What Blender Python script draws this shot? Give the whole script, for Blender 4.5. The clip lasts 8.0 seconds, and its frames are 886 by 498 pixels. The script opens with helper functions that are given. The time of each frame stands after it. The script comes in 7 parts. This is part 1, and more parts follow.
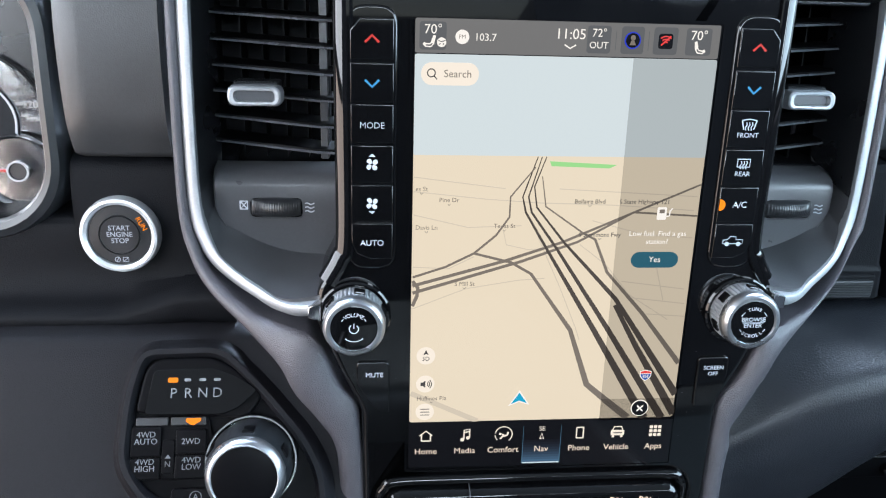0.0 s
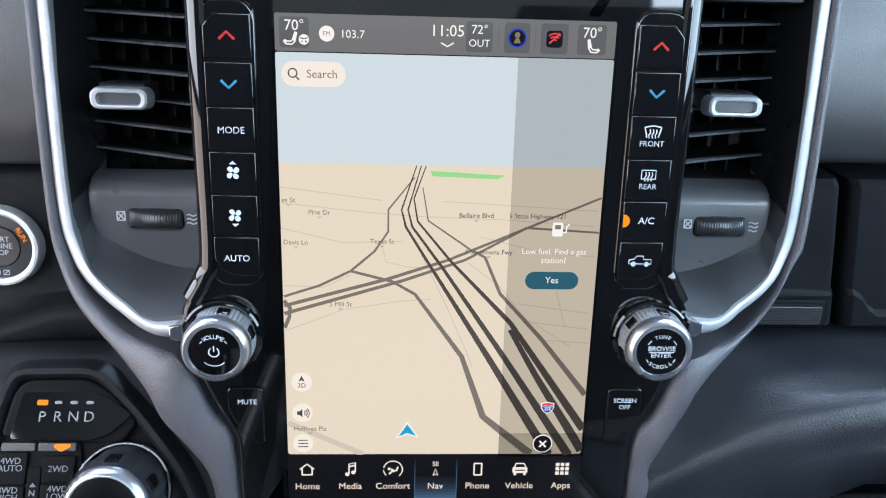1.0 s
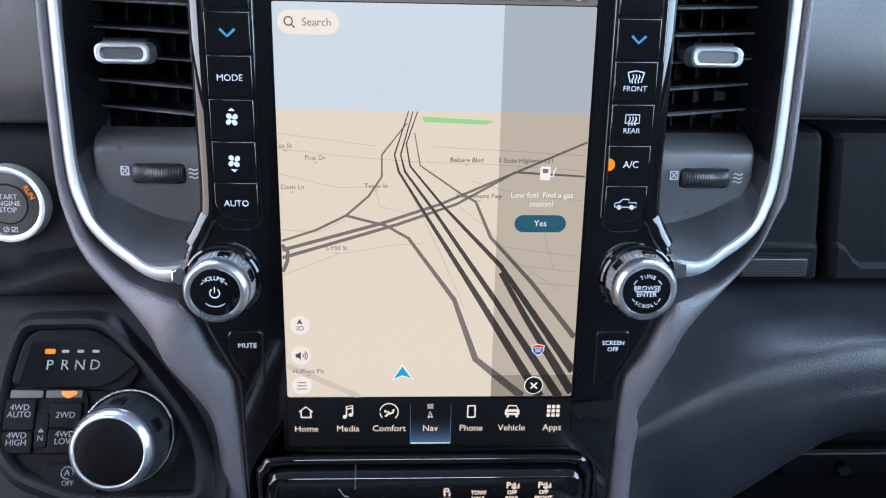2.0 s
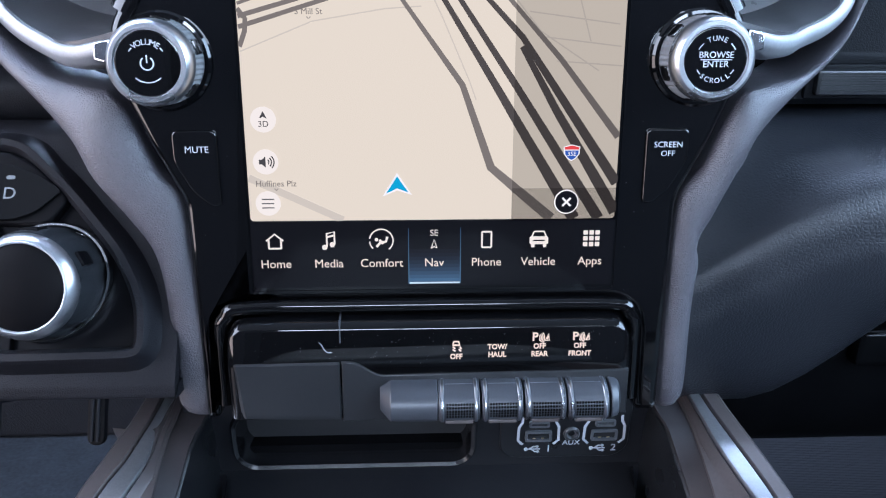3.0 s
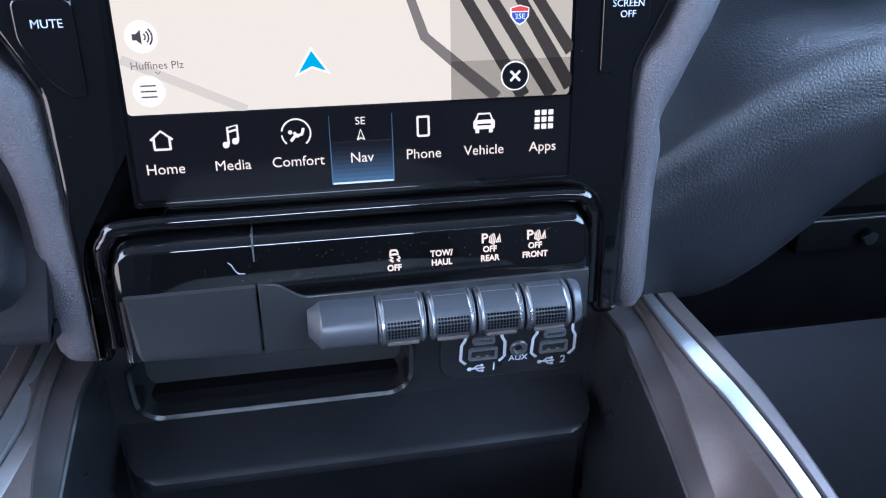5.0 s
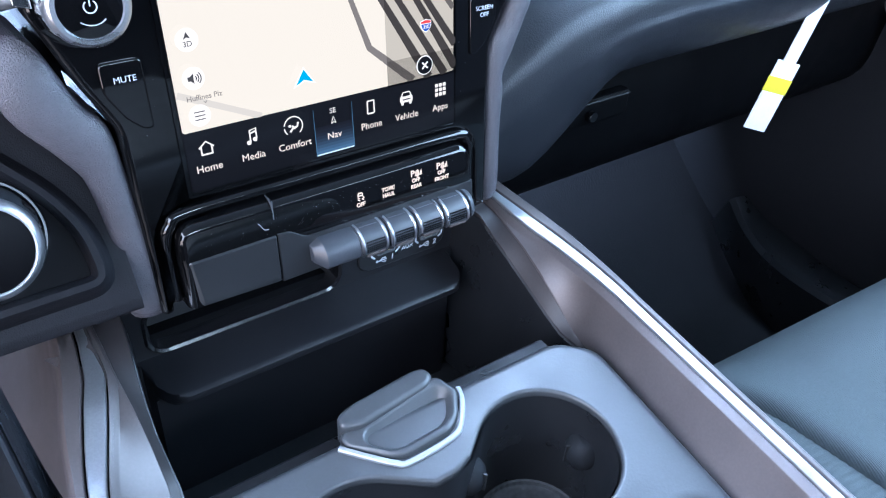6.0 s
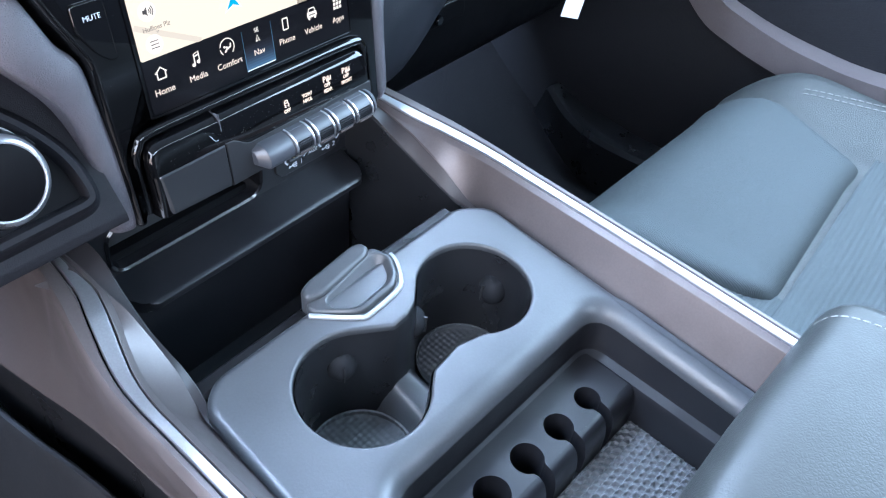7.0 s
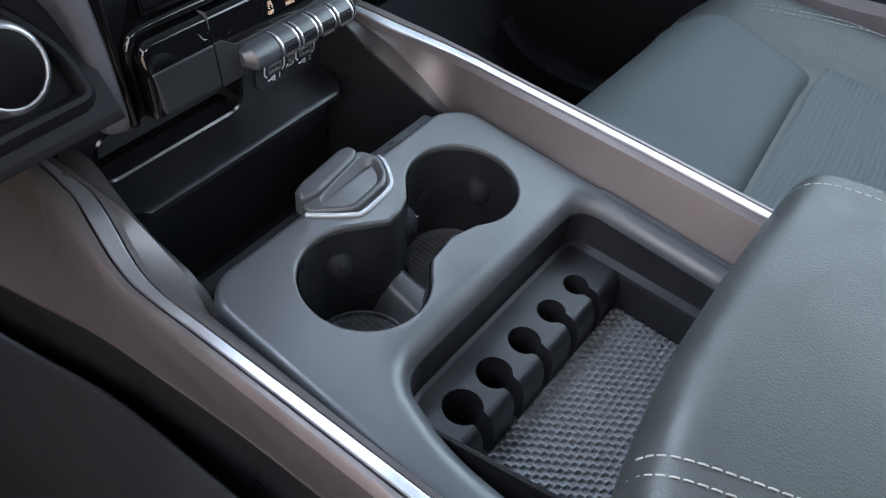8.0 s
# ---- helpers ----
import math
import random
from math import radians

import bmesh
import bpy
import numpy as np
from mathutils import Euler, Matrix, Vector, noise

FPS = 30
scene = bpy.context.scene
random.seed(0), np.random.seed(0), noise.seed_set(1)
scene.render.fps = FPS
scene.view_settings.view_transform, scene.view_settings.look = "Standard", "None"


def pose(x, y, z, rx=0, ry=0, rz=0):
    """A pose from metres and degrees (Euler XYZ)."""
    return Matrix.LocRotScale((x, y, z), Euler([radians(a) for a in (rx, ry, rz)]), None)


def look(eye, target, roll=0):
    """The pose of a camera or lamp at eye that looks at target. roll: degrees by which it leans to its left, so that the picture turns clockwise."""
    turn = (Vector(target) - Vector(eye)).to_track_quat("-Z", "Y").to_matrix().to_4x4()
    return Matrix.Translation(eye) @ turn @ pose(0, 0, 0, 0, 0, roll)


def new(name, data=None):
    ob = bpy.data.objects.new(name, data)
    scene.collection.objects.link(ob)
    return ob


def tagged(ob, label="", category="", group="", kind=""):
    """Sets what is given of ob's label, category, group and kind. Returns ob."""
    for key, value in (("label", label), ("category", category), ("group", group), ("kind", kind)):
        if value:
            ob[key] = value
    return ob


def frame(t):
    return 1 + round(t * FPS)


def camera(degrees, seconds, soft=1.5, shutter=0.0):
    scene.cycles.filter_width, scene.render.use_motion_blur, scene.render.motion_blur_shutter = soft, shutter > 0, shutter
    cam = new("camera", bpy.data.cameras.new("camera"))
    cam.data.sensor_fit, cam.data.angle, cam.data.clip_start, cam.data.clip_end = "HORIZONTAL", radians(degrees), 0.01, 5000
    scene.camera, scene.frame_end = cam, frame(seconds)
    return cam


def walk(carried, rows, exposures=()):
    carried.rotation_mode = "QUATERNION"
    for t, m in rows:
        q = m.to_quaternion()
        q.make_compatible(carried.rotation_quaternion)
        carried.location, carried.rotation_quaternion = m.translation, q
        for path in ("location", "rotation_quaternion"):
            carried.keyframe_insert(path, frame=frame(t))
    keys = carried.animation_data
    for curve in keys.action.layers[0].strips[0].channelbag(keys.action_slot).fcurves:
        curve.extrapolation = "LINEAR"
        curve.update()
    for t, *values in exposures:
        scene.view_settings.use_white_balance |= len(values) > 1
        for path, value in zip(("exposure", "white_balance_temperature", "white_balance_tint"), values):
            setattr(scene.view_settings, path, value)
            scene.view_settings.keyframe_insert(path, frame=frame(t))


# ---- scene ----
cam = camera(59.2, 8.0, soft=1.15)
PATH = [
    (0, (-0.104, -0.386, 0.885), (0.084, 1.448, 0.108), 2.2),
    (0.5, (-0.044, -0.374, 0.882), (0.11, 1.468, 0.119), 2.3),
    (1, (-0.02, -0.356, 0.874), (0.085, 1.497, 0.131), 1.9),
    (1.2, (-0.018, -0.352, 0.871), (0.072, 1.504, 0.131), 1.7),
    (2.3, (-0.011, -0.388, 0.818), (0.082, 1.475, 0.098), 1.1),
    (2.5, (-0.009, -0.377, 0.783), (0.079, 1.49, 0.071), 0.9),
    (3, (-0.01, -0.326, 0.725), (0.07, 1.531, -0.012), 0.3),
    (3.5, (-0.009, -0.287, 0.693), (0.056, 1.561, -0.068), -0.3),
    (4, (-0.01, -0.271, 0.684), (0.04, 1.574, -0.086), -0.6),
    (4.5, (-0.011, -0.273, 0.685), (0.11, 1.556, -0.115), -0.4),
    (5, (-0.023, -0.28, 0.69), (0.319, 1.476, -0.203), 0.2),
    (5.2, (-0.044, -0.295, 0.702), (0.429, 1.402, -0.245), 0.4),
    (6.3, (-0.229, -0.347, 0.812), (0.902, 0.779, -0.393), 4.5),
    (6.5, (-0.251, -0.35, 0.82), (0.938, 0.687, -0.409), 4.7),
    (7, (-0.296, -0.364, 0.813), (0.961, 0.527, -0.461), 4.2),
    (7.5, (-0.329, -0.365, 0.794), (0.948, 0.43, -0.524), 4.5),
    (8, (-0.346, -0.365, 0.785), (0.941, 0.379, -0.553), 4.7),
]
walk(cam, [(t, look(eye, target, roll)) for t, eye, target, roll in PATH],
     exposures=[(0, 0, 6600, 11), (1.2, -0.04, 6350, 13), (2.5, -0.08, 6080, 17), (3.5, 0.08, 5800, 18), (4.5, 0.18, 5640, 18), (5.2, 0.22, 5560, 18),
                (6.4, 0.42, 5640, 13), (7.2, 0.52, 6130, 14), (7.5, 0.45, 6500, 14), (8.0, -0.60, 7050, 16)])


# ---- light ----
world = bpy.data.worlds.new("daylight")
scene.world = world
world.use_nodes = True
wn, wl = world.node_tree.nodes, world.node_tree.links
sky = wn.new("ShaderNodeTexSky")
sky.sky_type, sky.sun_disc = "NISHITA", False
sky.sun_elevation, sky.sun_rotation = radians(48), radians(200)
wn["Background"].inputs["Strength"].default_value = 0.10
wl.new(sky.outputs["Color"], wn["Background"].inputs["Color"])

sun_data = bpy.data.lights.new("sun", "SUN")
sun_data.energy, sun_data.angle, sun_data.color = 1.0, radians(12), (1.0, 0.94, 0.86)
sun = new("sun", sun_data)
sun.matrix_world = look((-1.2, -2.6, 4.2), (0, 0, 0))


def window_light(name, eye, target, w, h, watts, tint):
    d = bpy.data.lights.new(name, "AREA")
    d.shape, d.size, d.size_y, d.energy, d.color = "RECTANGLE", w, h, watts, tint
    ob = new(name, d)
    ob.matrix_world = look(eye, target)
    return ob


# skylight that falls in through the windscreen, the side windows and the rear window
window_light("windscreen_light", (0, 0.47, 1.17), (0, -0.17, 0.37), 1.4, 0.72, 192.0, (0.575, 0.76, 1.0))
window_light("driver_window_light", (-0.92, -0.40, 1.05), (0.2, -0.2, 0.55), 1.05, 0.60, 24.0, (0.80, 0.87, 0.97))
# sunlit ground seen through the open driver's door
window_light("driver_doorway_light", (-0.93, -0.40, 0.56), (0.2, -0.2, 0.62), 1.05, 0.36, 7.0, (1.0, 0.86, 0.79))
window_light("passenger_window_light", (0.92, -0.40, 1.05), (0, -0.2, 0.5), 1.05, 0.60, 32.0, (0.58, 0.81, 1.0))
window_light("rear_window_light", (0, -1.9, 1.28), (0, 0, 0.65), 1.2, 0.24, 30.0, (0.72, 0.87, 1.0))
window_light("rear_side_light", (-0.92, -1.5, 1.10), (0, -0.1, 0.7), 0.7, 0.45, 25.0, (0.76, 0.88, 1.0))
window_light("rear_side_light", (0.92, -1.5, 1.10), (0, -0.1, 0.7), 0.7, 0.45, 20.0, (0.68, 0.85, 1.0))


# ---- materials ----
def lin(r, g, b):
    return tuple(((c / 255 + 0.055) / 1.055) ** 2.4 if c > 10 else c / 255 / 12.92 for c in (r, g, b)) + (1.0,)


def surface_mat(name, color, rough=0.5, metal=0.0, grain=0.0, size=0.001, kind="noise", vary=0.12, patch=0.03, coat=0.0, spec=0.5, rough_vary=0.08, coat_rough=0.04):
    """A procedural surface: base colour with grain and soft patches, and fine relief of the given size in metres."""
    m = bpy.data.materials.new(name)
    m.use_nodes = True
    n, l = m.node_tree.nodes, m.node_tree.links
    b = n["Principled BSDF"]
    b.inputs["Metallic"].default_value = metal
    b.inputs["Specular IOR Level"].default_value = spec
    b.inputs["Coat Weight"].default_value = coat
    b.inputs["Coat Roughness"].default_value = coat_rough
    tc = n.new("ShaderNodeTexCoord")
    big = n.new("ShaderNodeTexNoise")
    big.inputs["Scale"].default_value, big.inputs["Detail"].default_value = 1 / patch, 4
    fine = n.new("ShaderNodeTexNoise")
    fine.inputs["Scale"].default_value, fine.inputs["Detail"].default_value = 0.5 / size, 3
    for t in (big, fine):
        l.new(tc.outputs["Object"], t.inputs["Vector"])
    mixf = n.new("ShaderNodeMath")
    mixf.operation = "ADD"
    l.new(big.outputs["Fac"], mixf.inputs[0])
    l.new(fine.outputs["Fac"], mixf.inputs[1])
    ramp = n.new("ShaderNodeMapRange")
    ramp.inputs["From Min"].default_value, ramp.inputs["From Max"].default_value = 0.6, 1.4
    ramp.inputs["To Min"].default_value, ramp.inputs["To Max"].default_value = 1 - vary, 1 + vary
    l.new(mixf.outputs[0], ramp.inputs["Value"])
    mul = n.new("ShaderNodeVectorMath")
    mul.operation = "SCALE"
    mul.inputs[0].default_value = color[:3]
    l.new(ramp.outputs["Result"], mul.inputs["Scale"])
    l.new(mul.outputs["Vector"], b.inputs["Base Color"])
    rr = n.new("ShaderNodeMapRange")
    rr.inputs["From Min"].default_value, rr.inputs["From Max"].default_value = 0.3, 0.7
    rr.inputs["To Min"].default_value, rr.inputs["To Max"].default_value = max(0.0, rough - rough_vary), rough + rough_vary
    l.new(big.outputs["Fac"], rr.inputs["Value"])
    l.new(rr.outputs["Result"], b.inputs["Roughness"])
    if grain > 0:
        bump = n.new("ShaderNodeBump")
        bump.inputs["Strength"].default_value, bump.inputs["Distance"].default_value = grain, size * 0.35
        if kind == "noise":
            l.new(fine.outputs["Fac"], bump.inputs["Height"])
        elif kind == "leather":
            v = n.new("ShaderNodeTexVoronoi")
            v.feature = "DISTANCE_TO_EDGE"
            v.inputs["Scale"].default_value = 1 / size
            warp = n.new("ShaderNodeVectorMath")
            warp.operation = "MULTIPLY_ADD"
            wob = n.new("ShaderNodeTexNoise")
            wob.inputs["Scale"].default_value = 0.35 / size
            l.new(tc.outputs["Object"], wob.inputs["Vector"])
            l.new(wob.outputs["Color"], warp.inputs[0])
            warp.inputs[1].default_value = (size * 1.5,) * 3
            l.new(tc.outputs["Object"], warp.inputs[2])
            l.new(warp.outputs["Vector"], v.inputs["Vector"])
            swell = n.new("ShaderNodeMapRange")
            swell.interpolation_type = "SMOOTHSTEP"
            swell.inputs["From Max"].default_value = 0.30
            l.new(v.outputs["Distance"], swell.inputs["Value"])
            l.new(swell.outputs["Result"], bump.inputs["Height"])
        elif kind == "brushed":
            mp = n.new("ShaderNodeMapping")
            mp.inputs["Scale"].default_value = (0.06, 1, 1)
            l.new(tc.outputs["Object"], mp.inputs["Vector"])
            l.new(mp.outputs["Vector"], fine.inputs["Vector"])
            l.new(fine.outputs["Fac"], bump.inputs["Height"])
        elif kind == "weave":
            w1 = n.new("ShaderNodeTexWave")
            w2 = n.new("ShaderNodeTexWave")
            w1.bands_direction, w2.bands_direction = "X", "Y"
            ws = n.new("ShaderNodeMath")
            ws.operation = "ADD"
            for i, w in enumerate((w1, w2)):
                w.inputs["Scale"].default_value = 0.31 / size
                w.inputs["Distortion"].default_value = 0.6
                l.new(tc.outputs["Object"], w.inputs["Vector"])
                l.new(w.outputs["Fac"], ws.inputs[i])
            l.new(ws.outputs[0], bump.inputs["Height"])
        l.new(bump.outputs["Normal"], b.inputs["Normal"])
    return m


def tint_film(name, color):
    """A clear film that lets only part of the light through."""
    m = bpy.data.materials.new(name)
    m.use_nodes = True
    n = m.node_tree.nodes
    n.remove(n["Principled BSDF"])
    t = n.new("ShaderNodeBsdfTransparent")
    t.inputs["Color"].default_value = color
    m.node_tree.links.new(t.outputs["BSDF"], n["Material Output"].inputs["Surface"])
    return m


def glow_mat(name, color, strength=1.0, rough=0.12, base=(0.003, 0.003, 0.003, 1)):
    m = bpy.data.materials.new(name)
    m.use_nodes = True
    b = m.node_tree.nodes["Principled BSDF"]
    b.inputs["Base Color"].default_value = base
    b.inputs["Roughness"].default_value = rough
    b.inputs["Emission Color"].default_value = color
    b.inputs["Emission Strength"].default_value = strength
    return m


# the same black dash vinyl, darkened for the shade round the knee panel
KNEE = surface_mat("shaded_grained_knee_skin", (0.0080, 0.0078, 0.0094), 0.48, grain=0.22, size=0.0012, kind="leather", spec=0.10)
LEATHER = surface_mat("shaded_grained_vinyl", (0.0055, 0.0058, 0.0070), 0.48, grain=0.20, size=0.0013, kind="leather", spec=0.06)
PODBLACK = surface_mat("black_satin_pod_plastic", (0.0028, 0.0027, 0.0033), 0.38, grain=0.15, size=0.0006, spec=0.05)
CUPFLOOR = surface_mat("charcoal_waffle_plastic", (0.075, 0.080, 0.085), 0.45, grain=0.30, size=0.0045, kind="weave")
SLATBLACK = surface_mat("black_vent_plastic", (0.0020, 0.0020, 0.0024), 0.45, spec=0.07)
TRAYBLACK = surface_mat("black_tray_plastic", (0.0095, 0.0097, 0.0115), 0.36, grain=0.25, size=0.0006, spec=0.35)
# dash vinyl again, made paler for the window light on the upper pads
PADTOP = surface_mat("lit_grained_upper_dash_skin", (0.024, 0.0245, 0.026), 0.40, grain=0.12, size=0.0014, kind="leather")
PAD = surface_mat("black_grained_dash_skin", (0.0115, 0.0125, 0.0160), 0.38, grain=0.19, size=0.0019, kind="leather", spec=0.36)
ARM = surface_mat("charcoal_fine_grain_trim", (0.060, 0.056, 0.064), 0.40, grain=0.40, size=0.0013, kind="leather")
PLASTIC = surface_mat("black_matte_plastic", (0.010, 0.0105, 0.012), 0.32, grain=0.25, size=0.0006)
DARK = surface_mat("deep_black_plastic", (0.016, 0.0165, 0.018), 0.5, grain=0.2, size=0.0006)
CONSOLE = surface_mat("charcoal_satin_console_plastic", (0.042, 0.045, 0.049), 0.38, grain=0.22, size=0.0008)
GRAPHITE = surface_mat("graphite_satin_paint", (0.058, 0.062, 0.070), 0.30, grain=0.08, size=0.0005)
# near-black copy of the grey seat cloth, shade put into its colour
SHADED = surface_mat("shaded_dark_cloth", (0.0155, 0.0155, 0.0175), 0.9, grain=0.5, size=0.0012, kind="weave", spec=0.1)
GREYBLOCK = surface_mat("graphite_soft_touch_plastic", (0.0135, 0.0142, 0.016), 0.36, grain=0.12, size=0.0005)
SCOOP = surface_mat("dark_grey_satin_plastic", (0.046, 0.047, 0.051), 0.34, grain=0.15, size=0.0006)
PIANO = surface_mat("piano_black", (0.0022, 0.0022, 0.0025), 0.035, coat=0.0, rough_vary=0.02, vary=0.3)
SILVER = surface_mat("satin_silver_trim", (0.32, 0.33, 0.345), 0.52, metal=0.65, grain=0.08, size=0.0006)
RAILSILVER = surface_mat("dull_silver_rail_trim", (0.41, 0.42, 0.44), 0.36, metal=0.9, grain=0.08, size=0.0006)
TRIMCHROME = surface_mat("soft_chrome", (0.50, 0.51, 0.54), 0.27, metal=1.0, vary=0.04, rough_vary=0.04)
CHROME = surface_mat("bright_chrome", (0.78, 0.79, 0.80), 0.12, metal=1.0, vary=0.03, rough_vary=0.03)
BRONZE = surface_mat("mauve_grey_painted_trim", (0.082, 0.069, 0.068), 0.40, metal=0.35, grain=0.06, size=0.0008, coat=0.12, coat_rough=0.40)
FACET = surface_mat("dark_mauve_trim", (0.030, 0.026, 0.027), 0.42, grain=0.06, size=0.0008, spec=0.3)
DARKSILVER = surface_mat("smoked_satin_metal", (0.20, 0.21, 0.23), 0.34, metal=0.7, grain=0.05, size=0.0006)
GLOSSRIM = surface_mat("black_gloss_plastic", (0.006, 0.006, 0.007), 0.20, rough_vary=0.05)
RUBBER = surface_mat("black_rubber", (0.014, 0.015, 0.017), 0.60, grain=0.4, size=0.0012, spec=0.08)
MATGREY = surface_mat("grey_textured_rubber_mat", (0.085, 0.090, 0.095), 0.45, grain=0.25, size=0.001)
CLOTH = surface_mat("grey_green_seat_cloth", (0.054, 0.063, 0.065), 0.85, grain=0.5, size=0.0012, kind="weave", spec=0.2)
SEATVINYL = surface_mat("grey_seat_vinyl", (0.034, 0.037, 0.036), 0.48, grain=0.45, size=0.0022, kind="leather")
ARMREST = surface_mat("grey_armrest_vinyl", (0.021, 0.0225, 0.0213), 0.46, grain=0.11, size=0.0022, kind="leather", spec=0.30)
THREAD = surface_mat("pale_grey_thread", (0.18, 0.18, 0.17), 0.7, grain=0.4, size=0.0004)
CARPET = surface_mat("black_carpet", (0.015, 0.017, 0.020), 0.95, grain=1.0, size=0.003, vary=0.45, spec=0.1)
TOGGLE = surface_mat("dark_graphite_toggle_plastic", (0.034, 0.037, 0.044), 0.36, grain=0.08, size=0.0005)
HEADLINER = surface_mat("grey_headliner", (0.10, 0.10, 0.10), 0.9, grain=0.3, size=0.002)
PRINT = surface_mat("white_print", (0.40, 0.42, 0.45), 0.5, vary=0.05)
PODPRINT = surface_mat("dim_grey_print", (0.125, 0.13, 0.14), 0.5, vary=0.05)
DOORTRIM = surface_mat("brown_grey_door_trim", (0.095, 0.080, 0.080), 0.42, grain=0.2, size=0.001)
GREYPRINT = surface_mat("grey_print", (0.30, 0.32, 0.35), 0.5, vary=0.05)
TAGPAPER = surface_mat("white_paper", (0.75, 0.77, 0.80), 0.7, vary=0.05)
TAGYELLOW = surface_mat("yellow_tape", (0.70, 0.62, 0.03), 0.6, vary=0.05)
BRASS = surface_mat("brass_contact", (0.7, 0.55, 0.3), 0.3, metal=1.0)
AMBER = glow_mat("amber_lamp", (1.0, 0.27, 0.008, 1), 1.25)
LIT = glow_mat("warm_lit_lettering", (1.0, 0.80, 0.66, 1), 1.0)
REDMARK = glow_mat("red_print", (0.75, 0.06, 0.05, 1), 0.9)
BLUEMARK = glow_mat("blue_print", (0.07, 0.42, 0.85, 1), 0.9)
WHITELIT = glow_mat("white_lit_lettering", (0.75, 0.78, 0.82, 1), 0.75)


# ---- shaping helpers ----
def smoothed(points, n):
    """A Catmull-Rom line through the points, n steps a stretch."""
    p = [np.array(q, float) for q in points]
    p = [2 * p[0] - p[1]] + p + [2 * p[-1] - p[-2]]
    out = []
    for i in range(1, len(p) - 2):
        a, b, c, d = p[i - 1:i + 3]
        for k in range(n):
            t = k / n
            out.append(0.5 * (2 * b + (c - a) * t + (2 * a - 5 * b + 4 * c - d) * t * t + (3 * b - a - 3 * c + d) * t ** 3))
    out.append(p[-2])
    return out


def loft(bm, rings, closed=True, cap_start=True, cap_end=True):
    """Skin a row of rings of equal count."""
    rows = [[bm.verts.new(p) for p in r] for r in rings]
    n = len(rows[0])
    for a, b in zip(rows, rows[1:]):
        for i in range(n if closed else n - 1):
            j = (i + 1) % n
            bm.faces.new((a[i], a[j], b[j], b[i]))
    if closed and cap_start:
        bm.faces.new(rows[0][::-1])
    if closed and cap_end:
        bm.faces.new(rows[-1])
    return rows


def slab(bm, grid, thickness):
    """A grid of points as a shell with thickness, away from its normal."""
    rows = loft(bm, grid, closed=False)
    bmesh.ops.recalc_face_normals(bm, faces=bm.faces)
    bmesh.ops.solidify(bm, geom=list(bm.faces), thickness=thickness)
    return rows


def prism(bm, outline, z0, z1, bevel=0.0, seg=2, both=False):
    """A flat outline drawn out from z0 to z1, with its front edge rounded."""
    lo = [bm.verts.new((x, y, z0)) for x, y in outline]
    hi = [bm.verts.new((x, y, z1)) for x, y in outline]
    n = len(lo)
    faces = [bm.faces.new(lo[::-1]), bm.faces.new(hi)]
    for i in range(n):
        j = (i + 1) % n
        faces.append(bm.faces.new((lo[i], lo[j], hi[j], hi[i])))
    bmesh.ops.recalc_face_normals(bm, faces=faces)
    if bevel > 0:
        top = set(hi) | (set(lo) if both else set())
        edges = [e for e in bm.edges if e.verts[0] in top and e.verts[1] in top and (e.verts[0] in hi) == (e.verts[1] in hi)]
        bmesh.ops.bevel(bm, geom=edges, offset=bevel, segments=seg, profile=0.5, affect="EDGES")


def block(bm, x0, x1, y0, y1, z0, z1, bevel=0.0, seg=2):
    made = bmesh.ops.create_cube(bm, size=1.0, matrix=Matrix.Translation(((x0 + x1) / 2, (y0 + y1) / 2, (z0 + z1) / 2)) @ Matrix.Diagonal((abs(x1 - x0), abs(y1 - y0), abs(z1 - z0), 1)))
    if bevel > 0:
        edges = {e for v in made["verts"] for e in v.link_edges}
        bmesh.ops.bevel(bm, geom=list(edges), offset=bevel, segments=seg, profile=0.5, affect="EDGES")


def rounded(w, h, r, n=5, cx=0.0, cy=0.0):
    """A rectangle with round corners, anticlockwise."""
    r = min(r, w / 2 - 1e-5, h / 2 - 1e-5)
    out = []
    for k, (sx, sy) in enumerate(((1, 1), (-1, 1), (-1, -1), (1, -1))):
        for i in range(n + 1):
            a = math.pi / 2 * (k + i / n)
            out.append((cx + sx * (w / 2 - r) + r * math.cos(a), cy + sy * (h / 2 - r) + r * math.sin(a)))
    return out


def round_corners(points, r, n=4):
    """A polygon with its corners rounded by about r."""
    out = []
    m = len(points)
    for i in range(m):
        a, b, c = (np.array(points[(i + k) % m], float) for k in (-1, 0, 1))
        d1, d2 = a - b, c - b
        q = min(r, np.linalg.norm(d1) * 0.45, np.linalg.norm(d2) * 0.45)
        p1, p2 = b + d1 / np.linalg.norm(d1) * q, b + d2 / np.linalg.norm(d2) * q
        for k in range(n + 1):
            t = k / n
            out.append(tuple((1 - t) ** 2 * p1 + 2 * t * (1 - t) * b + t * t * p2))
    return out


def disc(r, n=32, cx=0.0, cy=0.0, a0=0.0, a1=2 * math.pi):
    full = abs(a1 - a0 - 2 * math.pi) < 1e-6
    return [(cx + r * math.cos(a0 + (a1 - a0) * i / (n if full else n - 1)), cy + r * math.sin(a0 + (a1 - a0) * i / (n if full else n - 1))) for i in range(n)]


def lathe(bm, profile, n=48):
    """Turn a profile of (radius, height) about the local z axis."""
    loft(bm, [[(r * math.cos(2 * math.pi * i / n), r * math.sin(2 * math.pi * i / n), z) for i in range(n)] for r, z in profile])
    bmesh.ops.recalc_face_normals(bm, faces=bm.faces)


